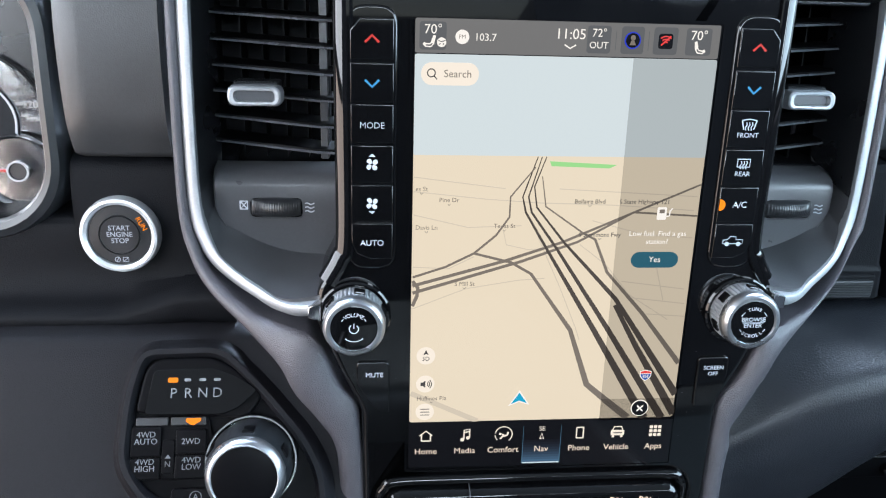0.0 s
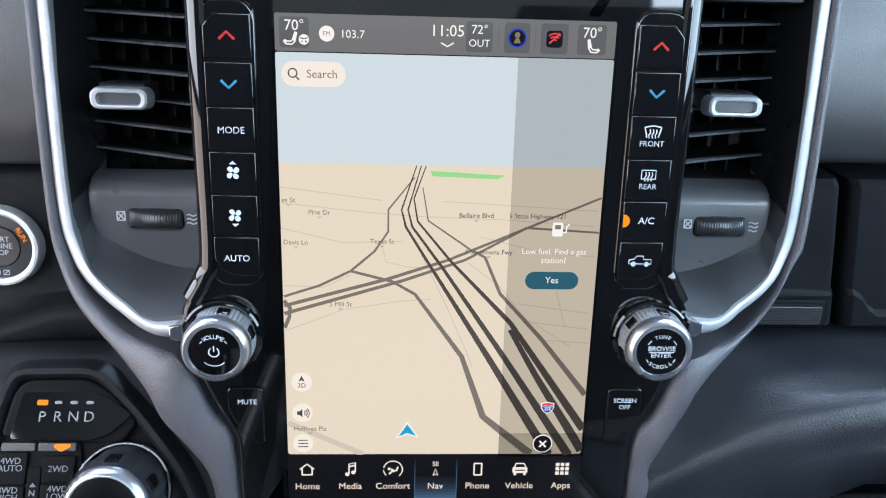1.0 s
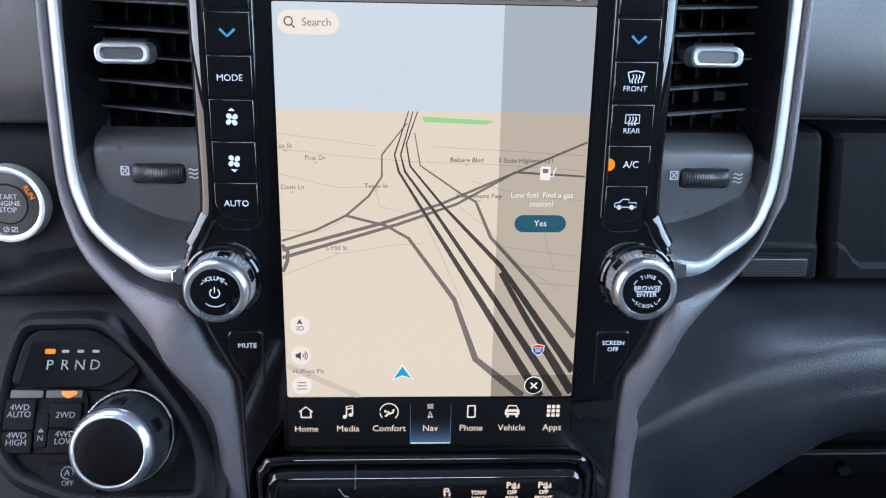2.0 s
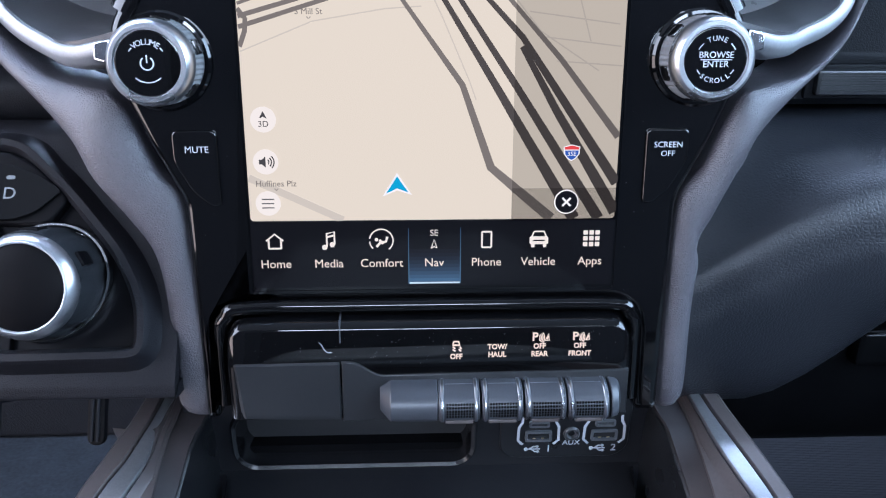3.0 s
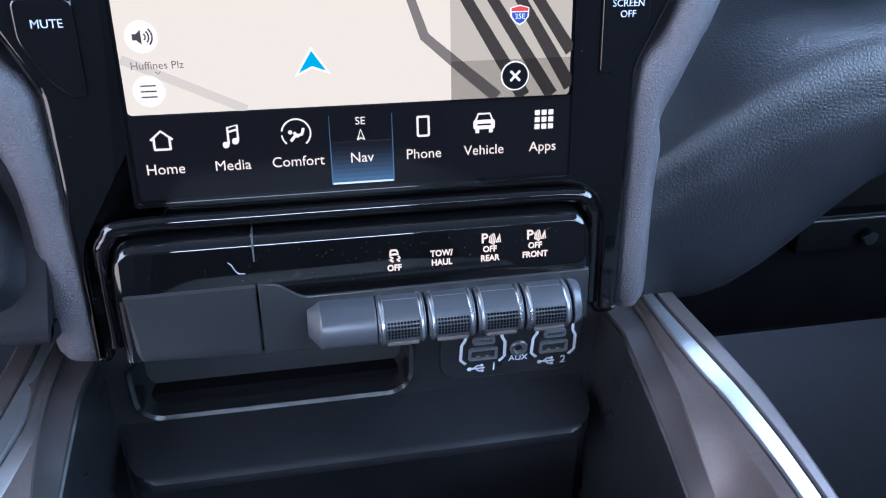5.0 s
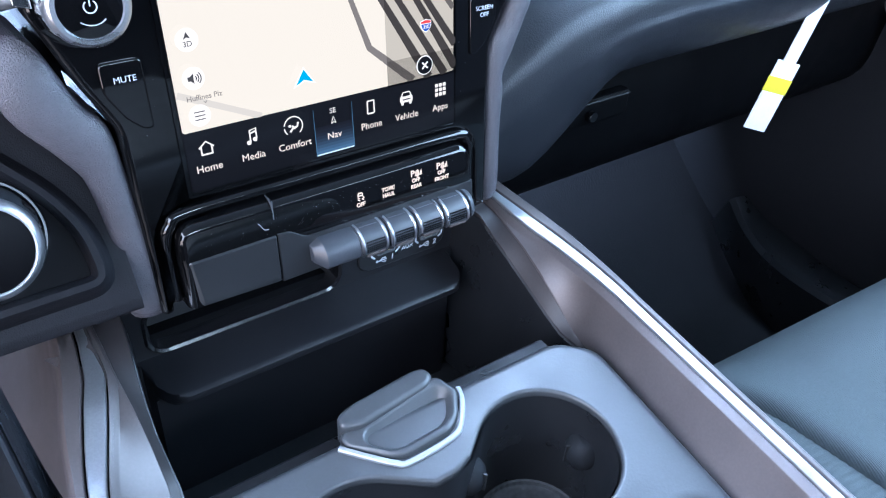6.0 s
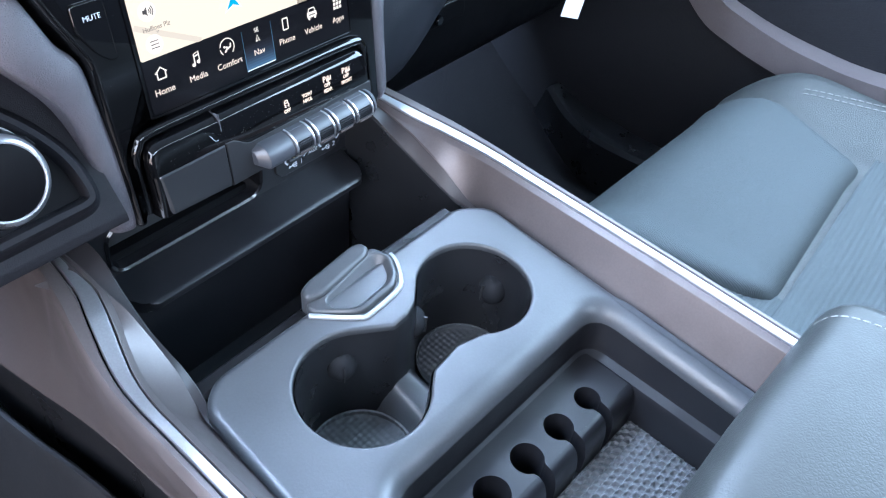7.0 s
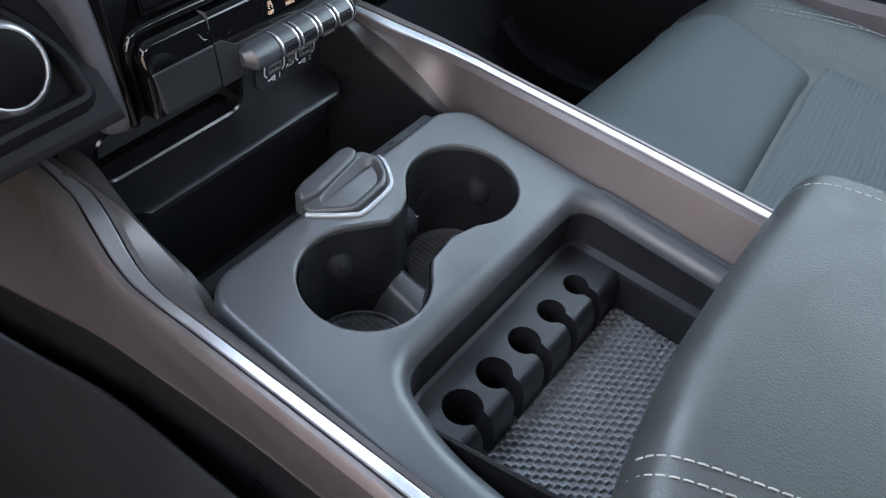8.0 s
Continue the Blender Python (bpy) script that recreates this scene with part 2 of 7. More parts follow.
def ribbon(bm, points, width, z0, z1):
    """A flat stroke of even width along a line in the local plane."""
    p = [np.array(q, float) for q in points]
    left, right = [], []
    for i, q in enumerate(p):
        d = p[min(i + 1, len(p) - 1)] - p[max(i - 1, 0)]
        d /= max(np.linalg.norm(d), 1e-9)
        w = width[i] if isinstance(width, (list, tuple)) else width
        left.append(q + np.array((-d[1], d[0])) * w / 2)
        right.append(q - np.array((-d[1], d[0])) * w / 2)
    rings = [[(*a, z0), (*b, z0), (*b, z1), (*a, z1)] for a, b in zip(left, right)]
    loft(bm, rings)
    bmesh.ops.recalc_face_normals(bm, faces=bm.faces)


def sweep(bm, path, profile, up=(0, 0, 1)):
    """Carry a closed profile of (side, up) along a line in space."""
    p = [Vector(q) for q in path]
    rings = []
    for i, q in enumerate(p):
        d = (p[min(i + 1, len(p) - 1)] - p[max(i - 1, 0)]).normalized()
        u = Vector(up)
        side = d.cross(u).normalized()
        top = side.cross(d).normalized()
        prof = profile[i] if isinstance(profile[0][0], (list, tuple)) else profile
        rings.append([q + side * a + top * b for a, b in prof])
    loft(bm, rings)
    bmesh.ops.recalc_face_normals(bm, faces=bm.faces)


def mesh_of(bm, name, material, sharp=38):
    me = bpy.data.meshes.new(name)
    bm.to_mesh(me)
    bm.free()
    me.materials.append(material)
    me.shade_smooth()
    me.set_sharp_from_angle(angle=radians(sharp))
    return me


def part(name, bm, material, parent=None, label="", m=None, sharp=38):
    ob = new(name, mesh_of(bm, name, material, sharp) if isinstance(bm, bmesh.types.BMesh) else bm)
    if not isinstance(bm, bmesh.types.BMesh) and not len(ob.data.materials):
        ob.data.materials.append(material)
    ob.parent = parent
    if m is not None:
        ob.matrix_basis = m
    if isinstance(bm, bmesh.types.BMesh):
        even = ob.modifiers.new("even_normals", "WEIGHTED_NORMAL")
        even.keep_sharp = True
    return tagged(ob, label)


def thing(name, label, category, group="", kind="", m=None):
    ob = new(name)
    ob.empty_display_size = 0.02
    if m is not None:
        ob.matrix_basis = m
    return tagged(ob, label, category, group, kind)


def single(name, bm, material, label, category, group="", kind="", m=None, sharp=38):
    return tagged(part(name, bm, material, None, label, m, sharp), "", category, group, kind)


def at(x, y, z=0.0):
    return Matrix.Translation((x, y, z))


def words(text, size, material, parent, x, y, z, label="", name="lettering", turn=0.0, thick=0.00012, bold=0.0, align="CENTER", wide=1.0):
    """Lettering in the built-in font as a flat mesh, centred on (x, y) of its parent's plane."""
    c = bpy.data.curves.new(name, "FONT")
    c.body, c.size, c.align_x, c.align_y, c.extrude, c.offset = text, size, align, "CENTER", thick, bold
    c.resolution_u = 3
    c.space_line = 0.82
    ob = new(name, c)
    me = bpy.data.meshes.new_from_object(ob.evaluated_get(bpy.context.evaluated_depsgraph_get()))
    bpy.data.objects.remove(ob)
    bpy.data.curves.remove(c)
    me.materials.clear()
    me.materials.append(material)
    return part(name, me, material, parent, label, at(x, y, z) @ pose(0, 0, 0, 0, 0, turn) @ Matrix.Diagonal((wide, 1, 1, 1)))


DASH = Matrix(((1, 0, 0, 0), (0, 0.0995, -0.995, 0), (0, 0.995, 0.0995, 0.6), (0, 0, 0, 1)))
POD = Matrix(((1, 0, 0, 0), (0, 0.5735, -0.8192, 0.014), (0, 0.8192, 0.5735, 0.588), (0, 0, 0, 1)))


# ---- the cabin shell ----
def shell(name, x0, x1, y0, y1, z0, z1, material, label, category):
    bm = bmesh.new()
    block(bm, x0, x1, y0, y1, z0, z1, 0.01)
    return single(name, bm, material, label, category, kind="structure")


shell("floor", -0.9, 0.9, -2.0, 0.9, -0.06, 0.0, CARPET, "black carpeted cabin floor", "floor")
shell("ceiling", -0.9, 0.9, -2.0, 0.05, 1.42, 1.47, HEADLINER, "grey fabric headliner", "ceiling")
shell("wall_front", -0.9, 0.9, 0.72, 0.78, 0.0, 0.94, SHADED, "black bulkhead behind the dashboard", "wall")
shell("wall_rear", -0.9, 0.9, -2.05, -2.0, 0.0, 1.02, SHADED, "dark rear cabin wall", "wall")
for y0, y1, z1 in ((-2.0, -0.94, 0.74), (-0.94, 0.14, 0.36), (0.14, 0.9, 0.74)):
    shell("wall_left", -0.95, -0.9, y0, y1, 0.0, z1, PLASTIC, "dark plastic driver side wall with an open doorway", "wall")
for sx in (-1, 1):
    for y0, y1 in ((-1.05, -0.92), (-2.0, -1.9)):
        shell("wall_post", 0.88 * sx, 0.93 * sx, y0, y1, 0.73, 1.43, HEADLINER, "grey window post", "post")

# ground outside the truck
bm = bmesh.new()
block(bm, -300, 300, -300, 300, -0.75, -0.6)
single("ground", bm, surface_mat("asphalt", (0.05, 0.05, 0.05), 0.9, patch=2.0, size=0.02), "grey asphalt ground outside", "ground", kind="structure")


# ---- dashboard ----
def across(xs, profile_of, material, name, parent, label="", thick=0.006):
    bm = bmesh.new()
    slab(bm, [[(x, y, z) for y, z in profile_of(x)] for x in xs], thick)
    return part(name, bm, material, parent, label)


def yz(points, n=5):
    return [tuple(p) for p in smoothed(points, n)]


dash = thing("dashboard", "black grained soft dashboard with stepped glovebox side", "dashboard", kind="structure")

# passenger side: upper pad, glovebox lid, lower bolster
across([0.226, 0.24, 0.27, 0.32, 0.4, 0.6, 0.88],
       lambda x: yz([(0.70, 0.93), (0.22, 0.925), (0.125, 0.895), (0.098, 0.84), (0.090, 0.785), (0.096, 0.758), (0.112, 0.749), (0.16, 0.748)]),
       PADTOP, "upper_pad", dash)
bm = bmesh.new()
block(bm, 0.17, 0.88, 0.14, 0.30, 0.42, 0.76)
part("inner_body", bm, DARK, dash)
for x0, x1, drop in ((0.150, 0.2515, 0), (0.2563, 0.86, 1)):
    bm = bmesh.new()
    rings = []
    mids = (0.2630, 0.2685, 0.2735, 0.2795) if drop else ()
    for x, d in [(x0, 0.007), (x0 + 0.002, 0.0025), (x0 + 0.006, 0)] + [(q, 0) for q in mids] + [(x1 - 0.006, 0), (x1 - 0.002, 0.0025), (x1, 0.007)]:
        k = min(1.0, max(0.0, (x - 0.2645) / 0.014)) if drop else 0.0
        e = 0.667 - 0.0145 * k * k * (3 - 2 * k)
        rows = [(0.16, 0.742), (0.098, 0.742), (0.093, 0.738), (0.091, 0.70), (0.0905, e + 0.0035), (0.087, e), (0.087, 0.646), (0.091, 0.6425), (0.16, 0.6425)]
        lean = 0.12 if 0.24 < x < 0.30 else 0.0
        rings.append([(x + lean * (0.742 - z), y + d, z) for y, z in rows])
    loft(bm, rings)
    bmesh.ops.recalc_face_normals(bm, faces=bm.faces)
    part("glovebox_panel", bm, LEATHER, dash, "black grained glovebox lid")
bm = bmesh.new()
block(bm, 0.2005, 0.2530, 0.0845, 0.0885, 0.6462, 0.6652, 0.0022)
part("release_well", bm, LEATHER, dash)
bm = bmesh.new()
block(bm, 0.2050, 0.2497, 0.0808, 0.0880, 0.6487, 0.6622, 0.0016)
release = part("glovebox_release", bm, GREYBLOCK, dash, "ribbed dark grey release bar")
bm = bmesh.new()
for i in range(9):
    z = 0.6498 + i * 0.00132
    block(bm, 0.2066, 0.2481, 0.0802, 0.0812, z, z + 0.0006)
part("ribbing", bm, GREYBLOCK, release)


def bolster(x):
    k = min(1.0, max(0.0, (x - 0.17) / 0.12))
    k = k * k * (3 - 2 * k)
    zb = 0.478 + 0.068 * k
    e = float(np.interp(x, (0.118, 0.145, 0.165, 0.195, 0.227, 0.265, 0.32, 0.45), (0.556, 0.572, 0.584, 0.599, 0.6075, 0.6145, 0.6185, 0.620)))
    return yz([(0.15, 0.637), (0.098, 0.637), (0.080, 0.6345), (0.052, 0.45 * 0.634 + 0.55 * e + 0.006), (0.0335, e + 0.0110), (0.0262, e + 0.0010), (0.0232, e - 0.014), (0.0222, 0.65 * e + 0.35 * zb), (0.033, zb + 0.022), (0.050, zb + 0.004), (0.085, zb - 0.004), (0.15, zb)])


across([0.118, 0.13, 0.145, 0.16, 0.175, 0.19, 0.205, 0.22, 0.24, 0.26, 0.28, 0.32, 0.4, 0.6, 0.88], bolster, PAD, "lower_bolster", dash)

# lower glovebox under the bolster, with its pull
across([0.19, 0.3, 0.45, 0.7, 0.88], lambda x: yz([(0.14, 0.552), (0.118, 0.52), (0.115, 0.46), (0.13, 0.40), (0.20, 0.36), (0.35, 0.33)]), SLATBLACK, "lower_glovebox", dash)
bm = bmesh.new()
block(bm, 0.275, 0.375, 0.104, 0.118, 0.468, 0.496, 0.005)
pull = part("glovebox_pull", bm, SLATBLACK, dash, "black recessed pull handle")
bm = bmesh.new()
block(bm, 0.278, 0.372, 0.102, 0.106, 0.4915, 0.4935, 0.0009)
part("pull_edge", bm, DARK, pull)
bm = bmesh.new()
lathe(bm, [(0.006, 0), (0.006, 0.004), (0.0045, 0.006), (0.0005, 0.006)], 20)
part("lock", bm, PIANO, pull, m=pose(0.322, 0.104, 0.480, 90, 0, 0))

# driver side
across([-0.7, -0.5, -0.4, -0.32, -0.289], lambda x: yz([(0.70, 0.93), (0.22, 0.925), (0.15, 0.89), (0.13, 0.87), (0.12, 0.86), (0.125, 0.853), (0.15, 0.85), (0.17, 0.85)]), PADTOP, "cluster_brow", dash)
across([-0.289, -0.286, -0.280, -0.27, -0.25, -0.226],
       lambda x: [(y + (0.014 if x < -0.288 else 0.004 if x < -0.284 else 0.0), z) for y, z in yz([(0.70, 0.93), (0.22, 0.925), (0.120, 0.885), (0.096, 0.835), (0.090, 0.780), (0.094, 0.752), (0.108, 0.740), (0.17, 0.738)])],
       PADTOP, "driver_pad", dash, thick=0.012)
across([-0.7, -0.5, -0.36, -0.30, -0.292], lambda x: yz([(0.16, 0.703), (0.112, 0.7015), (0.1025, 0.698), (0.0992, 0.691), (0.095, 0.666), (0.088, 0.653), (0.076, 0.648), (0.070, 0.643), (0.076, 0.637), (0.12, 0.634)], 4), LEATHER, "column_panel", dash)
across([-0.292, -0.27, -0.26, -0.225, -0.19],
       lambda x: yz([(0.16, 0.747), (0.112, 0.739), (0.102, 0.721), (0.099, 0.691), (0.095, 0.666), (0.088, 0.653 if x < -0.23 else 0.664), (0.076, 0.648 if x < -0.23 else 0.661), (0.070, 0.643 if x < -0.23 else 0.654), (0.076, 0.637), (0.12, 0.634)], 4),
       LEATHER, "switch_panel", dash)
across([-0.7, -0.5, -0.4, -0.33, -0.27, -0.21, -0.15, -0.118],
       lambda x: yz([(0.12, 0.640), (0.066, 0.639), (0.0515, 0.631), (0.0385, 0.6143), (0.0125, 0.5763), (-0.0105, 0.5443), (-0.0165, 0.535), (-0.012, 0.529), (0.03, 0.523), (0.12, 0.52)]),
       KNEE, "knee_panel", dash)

# instrument cluster at the edge of the view
cluster = thing("instrument_cluster", "round white-lit speedometer and fuel gauge in a black hood", "gauge")
GAUGEFACE = surface_mat("dark_gauge_face", (0.006, 0.0062, 0.007), 0.3)
cl = pose(-0.360, 0.142, 0.7527, 84, 0, 0)
bm = bmesh.new()
prism(bm, rounded(0.26, 0.20, 0.03, 5, -0.037, 0.012), -0.03, 0.0)
part("back_plate", bm, GAUGEFACE, cluster, m=cl)
bm = bmesh.new()
outer, inner = rounded(0.2165, 0.182, 0.050, 10, -0.0428, 0.020), rounded(0.1925, 0.156, 0.040, 10, -0.0430, 0.020)
loft(bm, [[(x, y, z) for x, y in o] for o, z in ((rounded(0.2025, 0.166, 0.045, 10, -0.0428, 0.020), 0.0), (inner, 0.034), (rounded(0.1965, 0.160, 0.042, 10, -0.0430, 0.020), 0.0385), (rounded(0.2045, 0.168, 0.046, 10, -0.0430, 0.020), 0.0405), (rounded(0.2125, 0.177, 0.049, 10, -0.0428, 0.020), 0.0385), (outer, 0.032), (outer, 0.0))], cap_start=False, cap_end=False)
bmesh.ops.recalc_face_normals(bm, faces=bm.faces)
part("hood", bm, GREYBLOCK, cluster, "dark grey hood rim", m=cl)
for cx, cy, r, ticks in ((0.0, 0.0, 0.0445, 44), (0.0262, -0.0310, 0.0215, 14)):
    bm = bmesh.new()
    lathe(bm, [(r, 0.002), (r + 0.0005, 0.005), (r + 0.002, 0.006), (r + 0.0032, 0.004), (r + 0.0032, 0.001), (r, 0.002)], 56)
    ring = part("gauge_ring", bm, CHROME, cluster, "bright gauge ring", m=cl @ at(cx, cy, 0.0065 if r < 0.03 else 0.0))
    if r < 0.03:
        bm = bmesh.new()
        prism(bm, disc(r + 0.001, 40), -0.006, 0.0008)
        part("dial", bm, GAUGEFACE, ring, "dark small dial")
    bm = bmesh.new()
    for i in range(ticks):
        a = 2 * math.pi * i / ticks
        d = np.array((math.cos(a), math.sin(a)))
        ribbon(bm, [d * (r - 0.0012), d * (r - (0.0065 if i % 2 == 0 else 0.0035))], 0.0006, 0.0012, 0.0016)
    part("scale", bm, WHITELIT, ring)
    bm = bmesh.new()
    hub = 0.0068 if r < 0.03 else 0.027
    lathe(bm, [(hub, 0.001), (hub, 0.004), (hub - 0.0008, 0.0048), (hub - 0.0016, 0.004), (0.0005, 0.004)], 36)
    part("hub", bm, GREYBLOCK if r < 0.03 else RUBBER, ring, "dark gauge centre")
    bm = bmesh.new()
    lathe(bm, [(hub, 0.0035), (hub + 0.0002, 0.0052), (hub - 0.0010, 0.0052), (hub - 0.0010, 0.0035)], 36)
    part("hub_ring", bm, SILVER, ring)
    bm = bmesh.new()
    ribbon(bm, [(-hub * 0.9, 0.0), (-r * 0.86, 0.001 if r < 0.03 else -r * 0.4)], 0.0013, 0.0030, 0.0040)
    part("needle", bm, REDMARK, ring)
for txt, x, y, s in (("100", 0.0265, 0.0260, 0.0068), ("120", 0.0370, 0.0120, 0.0068), ("160", 0.0262, 0.0185, 0.0034), ("180", 0.0300, 0.0125, 0.0034), ("200", 0.0330, 0.0050, 0.0034), ("MPH", 0.0380, 0.0025, 0.0044), ("E", 0.0190, -0.0375, 0.0048)):
    t = words(txt, s, WHITELIT, cluster, 0, 0, 0)
    t.matrix_basis = cl @ at(x, y, 0.0058 if y > -0.01 else 0.0090)


# ---- centre stack ----
stack = thing("centre_stack", "gloss black centre stack with grained side arms", "dashboard", m=DASH)
half = [(0.1215, 0.33), (0.1215, 0.118), (0.127, 0.104), (0.1335, 0.092), (0.134, 0.074), (0.121, 0.042), (0.109, 0.018), (0.1075, -0.087)]
notch = [(0.0960, -0.087), (0.0955, -0.042), (0.0925, -0.0335), (0.0855, -0.0290), (0.079, -0.0280)]
outline = round_corners([(0.1215, 0.33)] + half[1:] + notch + [(-x - 0.0050 * (x > 0.09), y) for x, y in notch[::-1]] + [(-x, y) for x, y in half[::-1]], 0.004, 3)
bm = bmesh.new()
prism(bm, outline[::-1], -0.09, 0.0, 0.004, 3)
part("bezel", bm, PIANO, stack, "gloss black bezel")
for sx in (-1, 1):
    bm = bmesh.new()
    roll = [(-sx * 0.0082 * math.sin(radians(a)), 0.0082 * (math.cos(radians(a)) - 1)) for a in (-20, -10, 0, 10, 20, 30, 40, 50, 60, 66)]
    sweep(bm, [(sx * a, b, 0.0024) for a, b in smoothed([(0.1150, 0.325), (0.1150, 0.20), (0.1150, 0.124), (0.1185, 0.110), (0.1255, 0.097)], 5)], [(sx * 0.0030, -0.006)] + roll + [(-sx * 0.0076, -0.008)])
    part("bezel_ridge", bm, PIANO, stack, "gloss black rounded ridge")
bm = bmesh.new()
block(bm, -0.21, 0.21, 0.255, 0.36, -0.20, -0.045, 0.01)
part("top_cover", bm, PAD, stack, "black grained dash top")

ARM_ROWS = [  # inner u, v; outer u, v; height
    (0.2095, 0.30, 0.2165, 0.30, -0.056), (0.2105, 0.24, 0.2175, 0.24, -0.056), (0.2115, 0.136, 0.2185, 0.133, -0.056), (0.206, 0.104, 0.2125, 0.0985, -0.052),
    (0.194, 0.086, 0.1995, 0.0785, -0.041), (0.170, 0.071, 0.1755, 0.060, -0.024), (0.147, 0.067, 0.157, 0.044, -0.010),
    (0.134, 0.062, 0.148, 0.027, -0.006), (0.121, 0.0325, 0.1355, 0.010, -0.007), (0.1105, 0.016, 0.1255, -0.008, -0.008),
    (0.108, -0.03, 0.1225, -0.034, -0.009), (0.108, -0.078, 0.1225, -0.076, -0.010), (0.110, -0.088, 0.1205, -0.086, -0.013)]
TRIM_LINE = [(0.2055, 0.30, -0.050), (0.2068, 0.24, -0.050), (0.2075, 0.138, -0.050), (0.2010, 0.1075, -0.046), (0.189, 0.0920, -0.036), (0.166, 0.0785, -0.018), (0.150, 0.0755, -0.004), (0.1355, 0.0775, 0.004)]
for sx in (-1, 1):
    bm = bmesh.new()
    rings = []
    for u0, v0, u1, v1, w in smoothed(ARM_ROWS, 5):
        if sx < 0:
            u0 -= 0.0055 * min(1.0, max(0.0, (0.0 - v0) / 0.075))
        else:
            u1 -= 0.0125 * max(0.0, 1 - abs(v0 - 0.062) / 0.055) ** 0.7
        a, b = np.array((sx * u0, v0, w)), np.array((sx * u1, v1, w))
        down = np.array((0, 0, 1.0))
        rings.append([a - down * 0.05] + [a + (b - a) * (0.5 - 0.5 * math.cos(math.pi * k / 8)) + down * 0.0075 * math.sin(math.pi * k / 8) ** 0.8 for k in range(9)] + [b - down * 0.05])
    loft(bm, rings)
    bmesh.ops.recalc_face_normals(bm, faces=bm.faces)
    part("side_arm", bm, ARM, stack, "charcoal grained side arm")
    bm = bmesh.new()
    lift = 0.0055 if sx < 0 else 0.0095
    path = [(sx * p[0], p[1] + lift * min(1.0, max(0.0, (0.203 - p[0]) / 0.035)), p[2]) for p in smoothed(TRIM_LINE, 6)]
    # side offsets run outwards: a bright crown that rolls off to a sloping outer flank
    sweep(bm, path, [(-sx * a, b) for a, b in ((-0.0034, -0.014), (-0.0034, -0.0006), (-0.0027, 0.0010), (-0.0014, 0.0016), (0.0012, 0.0013), (0.0028, 0.0001), (0.0048, -0.0024), (0.0064, -0.0055), (0.0066, -0.014))], up=(0, 0, 1))
    part("trim_strip", bm, SILVER, stack, "satin silver trim strip")
    bm = bmesh.new()
    prism(bm, [(sx * a, b + lift) for a, b in ((0.131, 0.0715), (0.138, 0.0735), (0.138, 0.0800), (0.131, 0.0815))][::(1 if sx > 0 else -1)], -0.01, 0.0065, 0.0008)
    part("trim_cap", bm, CHROME, stack, "chrome end of the trim strip")


